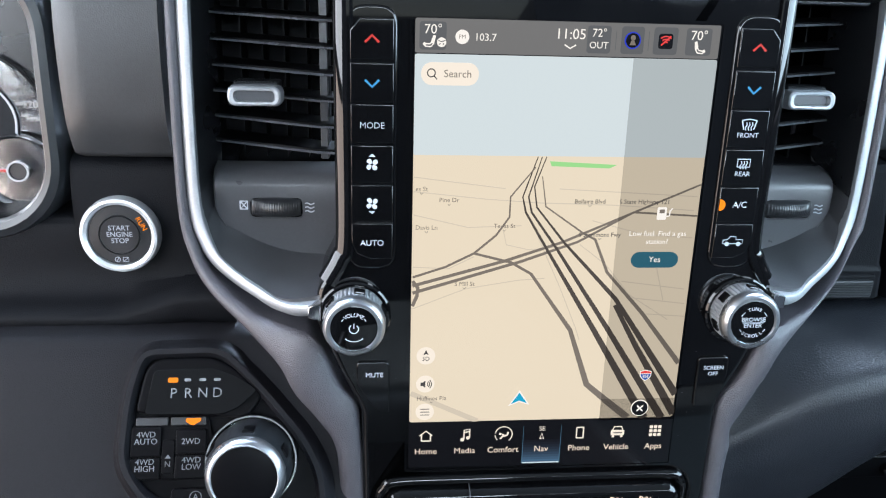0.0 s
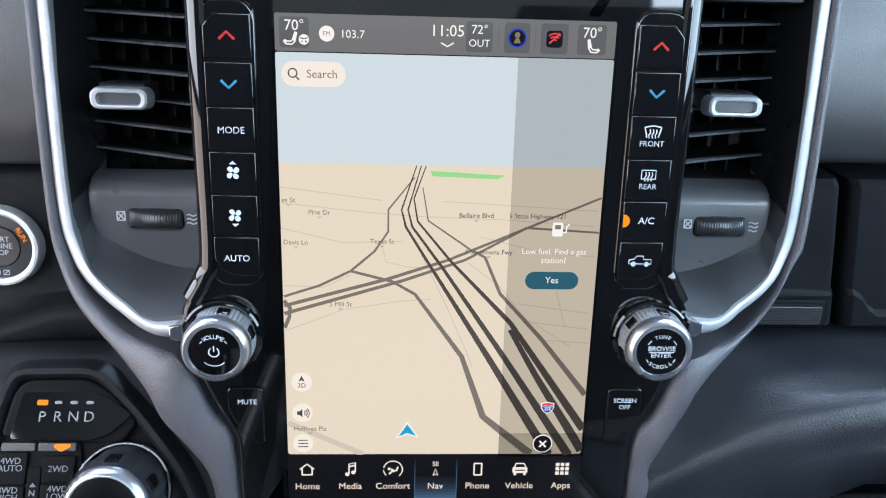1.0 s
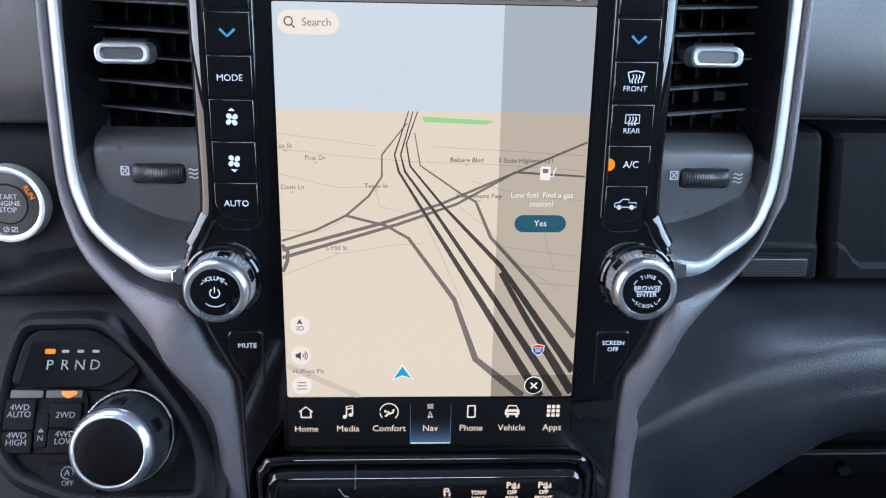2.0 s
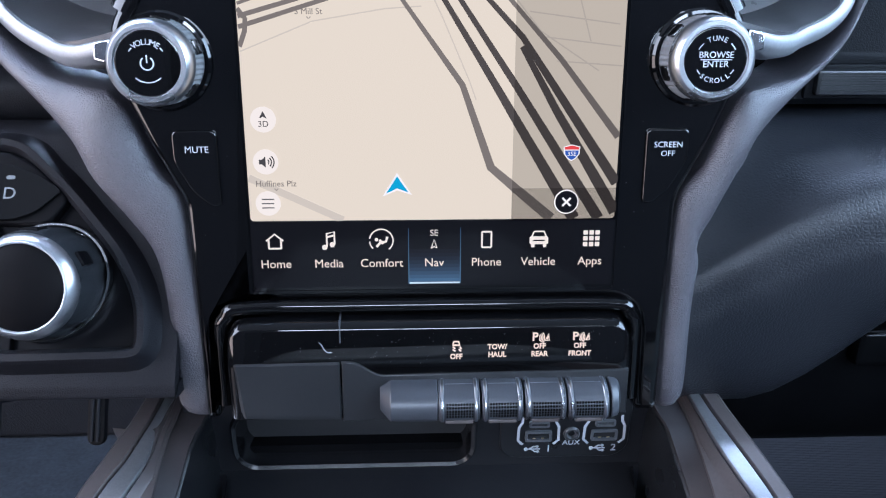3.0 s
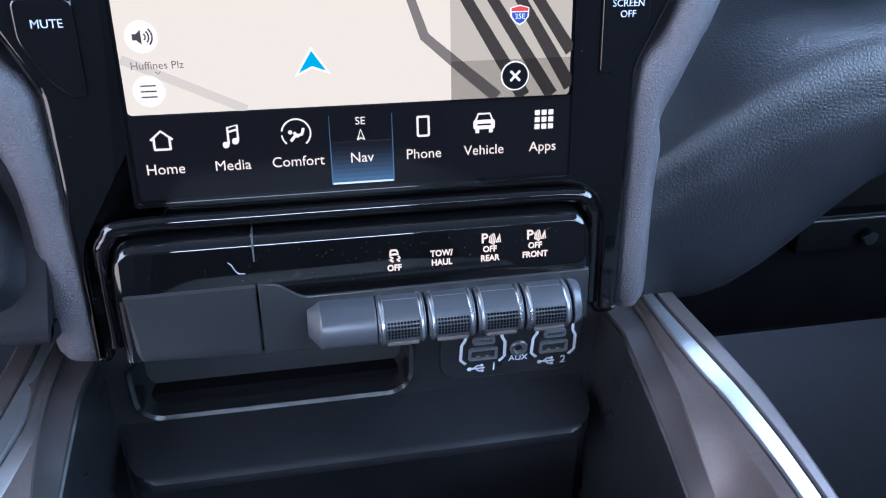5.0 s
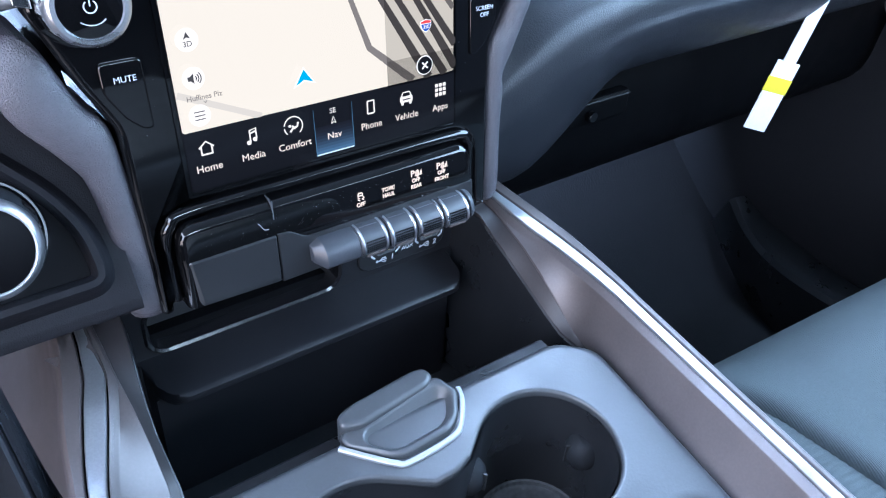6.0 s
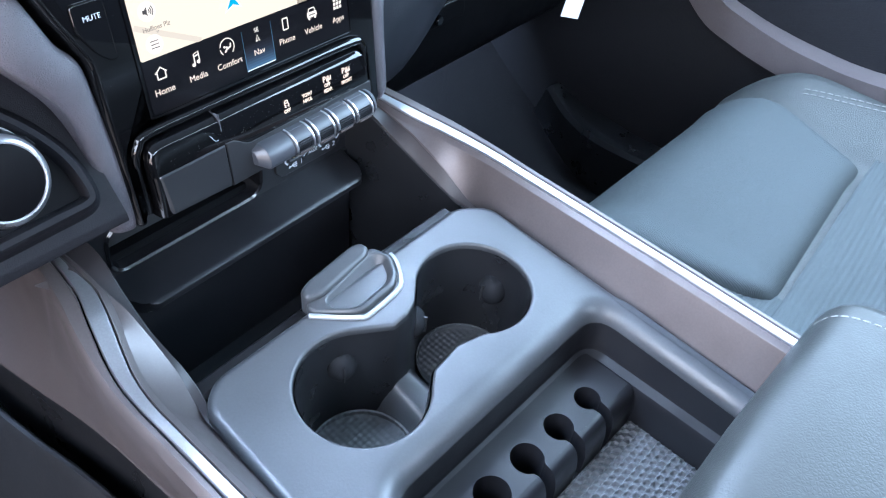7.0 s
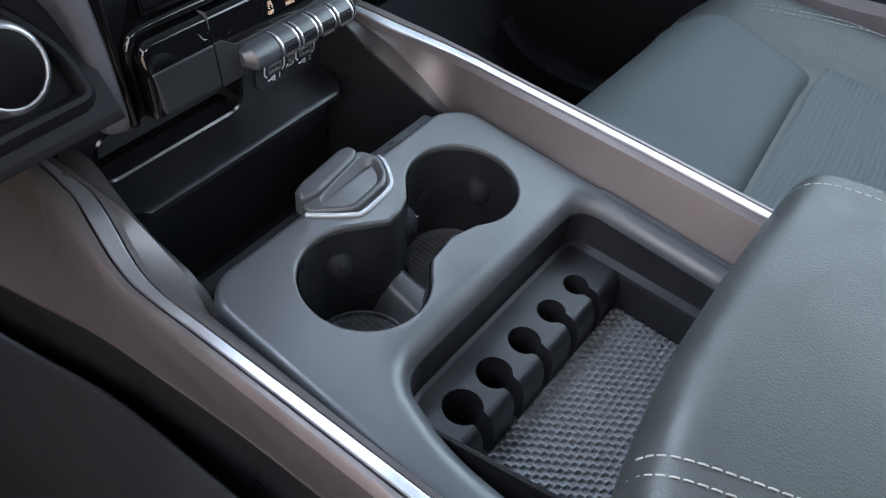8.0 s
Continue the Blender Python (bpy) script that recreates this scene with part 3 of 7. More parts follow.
# ---- air vents ----
vent_names = []
for sx in (-1, 1):
    vent = thing("air_vent", "black louvred air vent with a silver slider tab", "vent", "centre air vents", m=DASH)
    # scoop from the trim strip to the vent face
    lift = 0.0055 if sx < 0 else 0.0095
    line = [(u, v + lift * min(1.0, max(0.0, (0.203 - u) / 0.035)), w) for u, v, w in smoothed([(0.2065, 0.26, -0.052), (0.2068, 0.135, -0.052), (0.2005, 0.107, -0.048), (0.189, 0.093, -0.038), (0.166, 0.0795, -0.020), (0.150, 0.0775, -0.006), (0.128, 0.082, 0.0)], 6)]
    back = smoothed([(0.2010, 0.26, -0.098), (0.2005, 0.155, -0.094), (0.1965, 0.1265, -0.070), (0.1890, 0.1140, -0.0650), (0.174, 0.1025, -0.0645), (0.150, 0.0945, -0.0645), (0.120, 0.0925, -0.0645)], 6)
    bm = bmesh.new()
    grid = [[(sx * (a[0] + (b[0] - a[0]) * k), a[1] + (b[1] - a[1]) * k, a[2] + (b[2] - a[2]) * k - 0.006 * math.sin(math.pi * k)) for k in (0, 0.2, 0.4, 0.6, 0.8, 1)] for a, b in zip(line, back)]
    slab(bm, grid[6:], 0.003)
    part("scoop", bm, SCOOP, vent, "dark grey scooped surround")
    # upper stretch of the same surface, in a darker plastic
    bm = bmesh.new()
    slab(bm, grid[:7], 0.003)
    part("side_wall", bm, PLASTIC, vent, "darker side wall of the vent")
    # panel with the thumbwheel, proud of the scoop along its curved lower edge
    bm = bmesh.new()
    prof = [(0.080, -0.080), (0.080, -0.0625), (0.081, -0.0606), (0.104, -0.061), (0.125, -0.060), (0.1385, -0.0595), (0.1435, -0.062), (0.1475, -0.067), (0.1505, -0.080)]
    edge = [(0.120, 0.0890), (0.135, 0.0893), (0.1435, 0.0902), (0.1535, 0.0915), (0.1635, 0.0940), (0.1710, 0.0970), (0.178, 0.1009), (0.1870, 0.1080), (0.192, 0.1135), (0.1955, 0.1190), (0.1975, 0.1250), (0.1985, 0.1330)]
    loft(bm, [[(sx * u, max(v, low + (0.0008 if v == 0.081 else 0)), w - (0.0025 if u > 0.198 else 0.0006 if u > 0.197 else 0)) for v, w in prof] for u, low in edge])
    bmesh.ops.recalc_face_normals(bm, faces=bm.faces)
    part("wheel_panel", bm, SCOOP, vent, "graphite panel round a ribbed thumbwheel")
    wx = -0.1608 if sx < 0 else 0.1685
    bm = bmesh.new()
    block(bm, wx - 0.0168, wx + 0.0168, 0.1184, 0.1328, -0.064, -0.0586, 0.0040, 3)
    part("wheel_well", bm, SLATBLACK, vent)
    wheel = bmesh.new()
    rings = []
    for k in range(41):
        u = -0.0150 + k * 0.0300 / 40
        lens = 0.0052 + 0.0010 * math.sin(math.pi * k / 40)
        rings.append([(wx + u, 0.1256 + math.cos(2 * math.pi * i / 24) * lens, -0.0600 + (0.0068 * math.sin(math.pi * (k + 0.6) / 41.2) ** 0.6 + (0.0003 if k % 2 else 0)) * max(0.0, math.sin(2 * math.pi * i / 24))) for i in range(24)])
    loft(wheel, rings)
    bmesh.ops.recalc_face_normals(wheel, faces=wheel.faces)
    part("thumbwheel", wheel, GREYBLOCK, vent, "black ribbed thumbwheel", sharp=20)
    # closed-vent and airflow signs
    bm = bmesh.new()
    cx = wx - 0.0195
    for pts in ([(-1, -1), (1, -1)], [(1, -1), (1, 1)], [(1, 1), (-1, 1)], [(-1, 1), (-1, -1)], [(-1, -1), (1, 1)], [(-1, 1), (1, -1)]):
        ribbon(bm, [(cx + a * 0.0022, 0.1270 + b * 0.0025) for a, b in pts], 0.00055, -0.0594, -0.0590)
    part("closed_sign", bm, PRINT, vent)
    bm = bmesh.new()
    for k in range(3):
        ribbon(bm, [(wx + 0.0175 + i * 0.0008, 0.1232 + k * 0.0024 + 0.0005 * math.sin(i * 1.05)) for i in range(8)], 0.0006, -0.0594, -0.0590)
    part("airflow_sign", bm, PRINT, vent)
    # dark duct and slats
    bm = bmesh.new()
    block(bm, sx * 0.118, sx * 0.210, 0.13, 0.28, -0.15, -0.135)
    part("duct", bm, SLATBLACK, vent)
    bm = bmesh.new()
    block(bm, sx * 0.2015, sx * 0.2075, 0.125, 0.26, -0.15, -0.09)
    part("duct_wall", bm, SLATBLACK, vent)
    # the slats fall back from the stack towards the outer wall
    low = 0.1602 if sx < 0 else 0.1629
    for k in range(6):
        rows = [(u, low + k * 0.01535 + (u - 0.14) * 0.04, -0.058 - 0.4 * max(0.0, u - 0.135)) for u in (0.121, 0.135, 0.150, 0.170, 0.188, 0.199)]
        bm = bmesh.new()
        prof = [(0.0, 0.0), (0.0018, -0.0008), (0.0024, -0.0022), (0.0040, -0.022), (0.0028, -0.023), (-0.0004, -0.004)]
        loft(bm, [[(sx * u, v + a, w + b) for a, b in prof] for u, v, w in rows])
        bmesh.ops.recalc_face_normals(bm, faces=bm.faces)
        slat = part("slat", bm, SLATBLACK, vent)
        # paler strip along the slat's edge, its sky highlight put into the colour
        bm = bmesh.new()
        loft(bm, [[(sx * u, v + a, w + b) for a, b in ((-0.0007, -0.001), (-0.0006, 0.0003), (0.0001, 0.0007), (0.0007, 0.0002), (0.0008, -0.001))] for u, v, w in rows])
        bmesh.ops.recalc_face_normals(bm, faces=bm.faces)
        part("front_lip", bm, GRAPHITE, slat, "paler front edge carrying a highlight")
    for k in range(5):
        bm = bmesh.new()
        u = sx * (0.130 + k * 0.0135)
        block(bm, u - 0.0006, u + 0.0006, 0.150, 0.26, -0.125, -0.098)
        part("rear_vane", bm, SLATBLACK, vent)
    bm = bmesh.new()
    block(bm, sx * 0.1285, sx * 0.1332, 0.155, 0.252, -0.074, -0.0650, 0.0006)
    part("link_bar", bm, SCOOP, vent, "grey linkage bar")
    # slider tab with a silver rim
    tx, tv = (-0.1680, 0.1952) if sx < 0 else (0.1592, 0.1980)
    tab = bmesh.new()
    outer, inner = rounded(0.0310, 0.0118, 0.0045, 5), rounded(0.0215, 0.0056, 0.0022, 5)
    loft(tab, [[(tx + x, tv + y, w) for x, y in q] for q, w in ((rounded(0.0280, 0.0096, 0.0038, 5), -0.0500), (outer, -0.0470), (outer, -0.0415), (rounded(0.0292, 0.0104, 0.0040, 5), -0.0368), (rounded(0.0270, 0.0086, 0.0034, 5), -0.0360), (rounded(0.0232, 0.0066, 0.0026, 5), -0.0362), (inner, -0.0392))], cap_start=True, cap_end=False)
    bmesh.ops.recalc_face_normals(tab, faces=tab.faces)
    tb = part("slider_tab", tab, SILVER, vent, "silver-rimmed slider tab")
    bm = bmesh.new()
    prism(bm, [(tx + x, tv + y) for x, y in inner], -0.044, -0.0390)
    part("slider_inlay", bm, SCOOP, tb, "dark grey inlay")
    bm = bmesh.new()
    for k in range(15):
        block(bm, tx - 0.0118 + k * 0.0016, tx - 0.0118 + k * 0.0016 + 0.0009, tv + 0.004, tv + 0.0078, -0.062, -0.0440, 0.0003, 1)
    block(bm, tx - 0.0122, tx + 0.0122, tv - 0.003, tv + 0.0070, -0.068, -0.0435, 0.001)
    part("slider_grip", bm, RUBBER, tb, "black ribbed grip")
    bm = bmesh.new()
    block(bm, sx * 0.120, sx * 0.200, 0.2530, 0.275, -0.10, -0.058, 0.002)
    part("upper_frame", bm, SCOOP, vent)


# ---- centre console ----
# the console's own frame: it stands turned and tilted a little against the dash
SEATED = Matrix(((0.99605, 0.07839, -0.04158, 0.02011), (-0.08116, 0.99427, -0.06954, 0.02819), (0.03589, 0.07264, 0.99671, 0.00211), (0, 0, 0, 1)))


def console_top(y):
    return 0.453 + 0.05 * (y + 0.1)


def offset_loop(loop, d):
    """A closed loop moved outwards by d (inwards: minus); the loop runs anticlockwise."""
    p = [np.array(q, float) for q in loop]
    out = []
    for i, q in enumerate(p):
        t = p[(i + 1) % len(p)] - p[i - 1]
        t /= max(np.linalg.norm(t), 1e-9)
        out.append((q[0] + t[1] * d, q[1] - t[0] * d))
    return out


console = thing("centre_console", "charcoal plastic floor console with two cup holders", "console", m=SEATED)
CUPS = ((-0.053, -0.148, 0.0430), (0.061, -0.140, 0.0412))


def arc(c, a0, a1, n):
    return [(c[0] + c[2] * math.cos(radians(a0 + (a1 - a0) * i / n)), c[1] + c[2] * math.sin(radians(a0 + (a1 - a0) * i / n))) for i in range(n + 1)]


# one loop round both cups with a narrow waist between them, anticlockwise from the waist's rear
cup_loop = ([(0.0, -0.1685), (0.014, -0.1665)] + arc(CUPS[1], -128, 128, 30)
            + [(0.020, -0.1215), (0.008, -0.1265), (-0.006, -0.1275)] + arc(CUPS[0], 52, 318, 32) + [(-0.012, -0.1700)])
tray_loop = round_corners([(0.118, -0.2090), (-0.090, -0.2105), (-0.107, -0.262), (-0.118, -0.60), (0.117, -0.60)], 0.020, 8)
rim = round_corners([(0.1345, -0.092), (0.112, -0.0745), (-0.118, -0.0835), (-0.134, -0.098), (-0.139, -0.25), (-0.139, -0.75), (0.1345, -0.75)], 0.010, 5)


def rim_rings(loop, fillet, outward, steps=5):
    """Loops that roll over from the level top down into an opening."""
    rings = []
    for k in range(steps + 1):
        a = math.pi / 2 * k / steps
        rings.append((offset_loop(loop, outward * fillet * (1 - math.sin(a))), -fillet * (1 - math.cos(a))))
    return rings


bm = bmesh.new()
edges, firsts = [], []
loops = ((rim, 0.006, -1), (cup_loop, 0.0022, 1), (tray_loop, 0.0155, 1))
for loop, fillet, way in loops:
    rr = rim_rings(loop, fillet, way)
    rows = [[bm.verts.new((x, y, console_top(y) + dz)) for x, y in ring] for ring, dz in rr]
    rows.append([bm.verts.new((x, y, console_top(y) - (0.10 if loop is rim else 0.020))) for x, y in rr[-1][0]])
    n = len(rows[0])
    for a, b in zip(rows, rows[1:]):
        for i in range(n):
            bm.faces.new((a[i], a[(i + 1) % n], b[(i + 1) % n], b[i]))
    edges += [bm.edges.get((rows[0][i], rows[0][(i + 1) % n])) for i in range(n)]
bmesh.ops.triangle_fill(bm, use_beauty=True, use_dissolve=False, edges=edges)
bmesh.ops.recalc_face_normals(bm, faces=bm.faces)
part("top_panel", bm, CONSOLE, console, "charcoal satin top panel", sharp=50)

# cup wells: a liner below the opening, tapered, with a floor for each cup
bm = bmesh.new()
inner = offset_loop(cup_loop, -0.0012)
loft(bm, [[(x, y, console_top(y) - 0.004) for x, y in inner], [(x, y, 0.40) for x, y in offset_loop(cup_loop, -0.003)], [(x, y, 0.372) for x, y in offset_loop(cup_loop, -0.004)], [(x, y, 0.360) for x, y in offset_loop(cup_loop, -0.006)]], cap_start=False, cap_end=True)
liner = part("cup_liner", bm, PLASTIC, console, "black cup holder liner")
for c in CUPS:
    bm = bmesh.new()
    lathe(bm, [(0.0005, 0), (c[2] - 0.009, 0), (c[2] - 0.007, 0.001), (c[2] - 0.0065, 0.004), (c[2] - 0.005, 0.0045), (c[2] - 0.004, -0.0025)], 48)
    part("cup_floor", bm, CUPFLOOR, liner, "textured round cup floor", m=at(c[0], c[1], 0.3635))
# saddle between the cups
bm = bmesh.new()
slab(bm, [[(x, y, 0.360 + 0.030 * math.exp(-(abs(x - 0.004) / 0.018) ** 4) * (0.6 + 0.4 * k / 8)) for k, y in enumerate(np.linspace(-0.175, -0.118, 9))] for x in np.linspace(-0.028, 0.036, 33)], 0.003)
part("saddle", bm, CONSOLE, liner, "charcoal raised floor between the cups")
# spring grips on the cup walls
for x, y, z, yaw in ((0.1000, -0.1310, 0.4135, 75), (-0.036, -0.1075, 0.418, 155), (0.0245, -0.1150, 0.420, 215)):
    bm = bmesh.new()
    rings = []
    for k in range(9):
        a = math.pi * k / 8
        rings.append([(0.0120 * math.sin(a) * math.cos(2 * math.pi * i / 16), 0.0115 * math.sin(a) * math.sin(2 * math.pi * i / 16), -0.0135 * math.cos(a)) for i in range(16)])
    loft(bm, rings[1:-1])
    bmesh.ops.recalc_face_normals(bm, faces=bm.faces)
    nub = part("spring_grip", bm, RUBBER, liner, "rounded black spring grip", m=pose(x, y, z, 0, 0, yaw))
    bm = bmesh.new()
    block(bm, -0.0006, 0.0006, -0.0121, 0.0121, -0.0075, 0.0075)
    part("slit", bm, DARK, nub)

# lift handle at the front edge with a silver rim
handle = thing("bin_handle", "charcoal lift handle with a silver rim on the console", "handle", m=SEATED)
zt = 0.4570


def handle_top(x, y):
    """The height of the lift handle's top, which falls towards its far end and its rear."""
    return zt + 0.0015 - 0.10 * max(0.0, -0.012 - x) + (y + 0.085) * 0.05


main = round_corners([(0.0345, -0.083), (0.0255, -0.0985), (0.0165, -0.1050), (-0.0130, -0.1075), (-0.0205, -0.1045), (-0.0405, -0.0850), (-0.0400, -0.0780), (-0.0310, -0.0735), (0.0190, -0.0672), (0.0290, -0.0690)], 0.0035, 4)[::-1]
dish = round_corners([(0.0275, -0.0815), (0.0215, -0.0935), (0.0145, -0.0985), (-0.0125, -0.1010), (-0.0185, -0.0985), (-0.0270, -0.0900), (-0.0255, -0.0850), (0.0170, -0.0770), (0.0240, -0.0765)], 0.0040, 4)[::-1]
bm = bmesh.new()


def handle_ring(loop, d, drop, floor=None):
    return [bm.verts.new((x, y, floor if floor is not None else handle_top(x, y) - drop)) for x, y in offset_loop(loop, d)]


def bridge(rows):
    for a, b in zip(rows, rows[1:]):
        for i in range(len(a)):
            bm.faces.new((a[i], a[(i + 1) % len(a)], b[(i + 1) % len(a)], b[i]))


outer_rows = [handle_ring(main, 0.0005, 0, 0.41), handle_ring(main, 0.0, 0.0022), handle_ring(main, -0.0008, 0.0006), handle_ring(main, -0.0022, 0.0)]
inner_rows = [handle_ring(dish, 0.0036, 0.0), handle_ring(dish, 0.0026, 0.0004), handle_ring(dish, 0.0016, 0.0014), handle_ring(dish, -0.0018, 0.0066), handle_ring(dish, -0.0045, 0.0084)]
bridge(outer_rows)
bridge(inner_rows)
bm.faces.new(inner_rows[-1])
ee = [bm.edges.get((r[i], r[(i + 1) % len(r)])) for r in (outer_rows[-1], inner_rows[0]) for i in range(len(r))]
bmesh.ops.triangle_fill(bm, use_beauty=True, use_dissolve=False, edges=ee)
bmesh.ops.recalc_face_normals(bm, faces=bm.faces)
part("grip", bm, CONSOLE, handle, "charcoal grip with a dished finger recess", sharp=50)
bm = bmesh.new()
prism(bm, round_corners([(-0.0390, -0.0775), (-0.0375, -0.0690), (-0.0280, -0.0650), (0.0165, -0.0590), (0.0240, -0.0605), (0.0262, -0.0680), (0.0200, -0.0735), (-0.0270, -0.0812)], 0.0045, 5)[::-1], 0.41, zt + 0.0048, 0.0034, 5)
part("front_flap", bm, CONSOLE, handle, "charcoal front lip")
bm = bmesh.new()
line = smoothed([(-0.0435, -0.0855), (-0.0320, -0.0970), (-0.0205, -0.1075), (-0.0125, -0.1110), (0.0165, -0.1080), (0.0262, -0.1010), (0.0345, -0.0880), (0.0365, -0.0800)], 5)
sweep(bm, [(x, y, console_top(y) + 0.0012) for x, y in line], [(-0.0017, -0.003), (-0.0017, 0.0004), (-0.0010, 0.0012), (0.0010, 0.0012), (0.0017, 0.0004), (0.0017, -0.003)])
part("rim", bm, SILVER, handle, "bright silver rim")
# lower ledge along the panel's front edge
bm = bmesh.new()
sweep(bm, [(-0.132, -0.0795, 0.4440), (-0.040, -0.0755, 0.4442), (0.040, -0.0715, 0.4444), (0.112, -0.0690, 0.4446)], [(-0.0070, -0.09), (-0.0070, -0.0025), (-0.0045, 0.0), (0.0045, 0.0008), (0.0070, -0.0015), (0.0070, -0.09)])
part("front_ledge", bm, PLASTIC, console, "black ledge below the front edge")

# open tray behind the cups
tray = thing("console_tray", "black open tray with coin slots and a rubber mat", "tray", m=SEATED)
bm = bmesh.new()
loft(bm, [[(x, y, console_top(y) - 0.014) for x, y in tray_loop], [(x, y, 0.410) for x, y in offset_loop(tray_loop, -0.001)], [(x, y, 0.4062) for x, y in offset_loop(tray_loop, -0.0022)], [(x, y, 0.4045) for x, y in offset_loop(tray_loop, -0.0050)], [(x, y, 0.4030) for x, y in offset_loop(tray_loop, -0.0080)], [(x, y, 0.3985) for x, y in offset_loop(tray_loop, -0.0098)],
          [(x, y, 0.374) for x, y in offset_loop(tray_loop, -0.0100)], [(x, y, 0.366) for x, y in offset_loop(tray_loop, -0.0108)]], cap_start=False)
part("tray_liner", bm, TRAYBLACK, tray, "black tray liner with a stepped wall")
# coin shelf with five open slots
SLOTS = ((-0.0625, 0.0128), (-0.0280, 0.0119), (0.0075, 0.0110), (0.0420, 0.0101), (0.0755, 0.0091))
edge = [(0.108, -0.2110), (-0.088, -0.2110), (-0.098, -0.2530)]
lips = [-0.098]
for x, r in SLOTS:
    cy = -0.2400
    edge += [(x - r * 0.46, -0.2530)]
    edge += [(x + r * 1.05 * math.sin(radians(d)), cy + r * 1.05 * math.cos(radians(d))) for d in range(-150, 151, 15)]
    edge += [(x + r * 0.46, -0.2530)]
    lips += [x - r * 0.46, x + r * 0.46]
lips += [0.108]
edge += [(0.108, -0.2530)]
bm = bmesh.new()
hi = [bm.verts.new((x, y, 0.4045)) for x, y in edge]
lo = [bm.verts.new((x, y, 0.367)) for x, y in edge]
ee = []
for i in range(len(hi)):
    j = (i + 1) % len(hi)
    bm.faces.new((hi[i], hi[j], lo[j], lo[i]))
    ee.append(bm.edges.get((hi[i], hi[j])))
bmesh.ops.triangle_fill(bm, use_beauty=True, use_dissolve=False, edges=ee)
bmesh.ops.recalc_face_normals(bm, faces=bm.faces)
shelf = part("coin_shelf", bm, TRAYBLACK, tray, "black coin holder with five round slots", sharp=35)
# rounded front lip between the slots
nose = [(-0.2529, 0.4045), (-0.2550, 0.4041), (-0.2575, 0.4026), (-0.2596, 0.4000), (-0.2612, 0.3960), (-0.2624, 0.3910), (-0.2632, 0.3850), (-0.2636, 0.3665), (-0.2529, 0.3665)]
for x0, x1 in zip(lips[::2], lips[1::2]):
    bm = bmesh.new()
    loft(bm, [[(x, y, z) for y, z in nose] for x in np.linspace(x0, x1, 4)])
    bmesh.ops.recalc_face_normals(bm, faces=bm.faces)
    part("front_lip", bm, TRAYBLACK, shelf)
bm = bmesh.new()
prism(bm, rounded(0.215, 0.34, 0.008, 4, 0.001, -0.434), 0.364, 0.3702, 0.001)
mat_ob = part("tray_mat", bm, MATGREY, tray, "grey rubber mat with a raised woven pattern")
# woven relief of the mat: staggered pits between slanting strands
gx, gy = np.meshgrid(np.arange(-0.1050, 0.1075, 0.00085), np.arange(-0.2645, -0.43, -0.00085), indexing="ij")
row = np.round(gy / 0.0048)
du = (gx + 0.28 * (gy - row * 0.0048) + (row % 2) * 0.0034) / 0.0068
du, dv = (du - np.round(du)) * 0.0068, gy - row * 0.0048
pit = np.clip((0.0019 - np.abs(du)) / 0.0007, 0, 1) * np.clip((0.0019 - np.abs(dv)) / 0.0007, 0, 1)
gz = 0.3722 - 0.0024 * pit + 0.0006 * np.sin(du / 0.0068 * 2 * math.pi) + 0.0003 * np.sin(dv / 0.0048 * 2 * math.pi)
nx, ny = gx.shape
verts = np.stack([gx, gy, gz], -1).reshape(-1, 3).tolist()
faces = [(i * ny + j, i * ny + j + 1, (i + 1) * ny + j + 1, (i + 1) * ny + j) for i in range(nx - 1) for j in range(ny - 1)]
me = bpy.data.meshes.new("mat_weave")
me.from_pydata(verts, [], faces)
me.materials.append(MATGREY)
tagged(part("mat_weave", me, MATGREY, mat_ob), kind="stuff")

# side rails with silver strips: y, distance of the strip's inner edge from the middle, height, strip width, width of the grained band outside it
RAILS = {-1: [(0.30, 0.138, 0.500, 0.005, 0.010), (0.10, 0.139, 0.495, 0.005, 0.010), (0.035, 0.1405, 0.4895, 0.0068, 0.010), (0.015, 0.1410, 0.4870, 0.0088, 0.011), (0.0, 0.1412, 0.4845, 0.0112, 0.0115), (-0.015, 0.1450, 0.4812, 0.0126, 0.0105), (-0.03, 0.1500, 0.4765, 0.0125, 0.009),
              (-0.045, 0.1555, 0.4715, 0.0115, 0.0072), (-0.063, 0.1612, 0.4680, 0.0098, 0.0060), (-0.085, 0.1650, 0.4660, 0.0082, 0.0056), (-0.12, 0.1672, 0.4640, 0.0078, 0.0055), (-0.24, 0.1735, 0.4555, 0.0085, 0.0055), (-0.39, 0.1832, 0.4435, 0.0085, 0.0055), (-0.75, 0.206, 0.417, 0.0085, 0.0055)],
         1: [(0.30, 0.138, 0.502, 0.006, 0.010), (0.10, 0.1395, 0.498, 0.006, 0.010), (0.035, 0.1405, 0.4925, 0.0075, 0.010), (0.015, 0.1418, 0.4895, 0.0090, 0.010), (0.0, 0.1435, 0.4865, 0.0104, 0.010), (-0.017, 0.1468, 0.4828, 0.0108, 0.0095), (-0.032, 0.1492, 0.4808, 0.0104, 0.009),
             (-0.06, 0.1508, 0.4785, 0.0096, 0.0072), (-0.09, 0.1502, 0.4765, 0.0088, 0.0060), (-0.12, 0.1475, 0.4745, 0.0083, 0.0055), (-0.266, 0.1340, 0.4645, 0.0080, 0.0050), (-0.415, 0.1213, 0.4525, 0.0080, 0.0050), (-0.75, 0.096, 0.428, 0.0080, 0.0050)]}
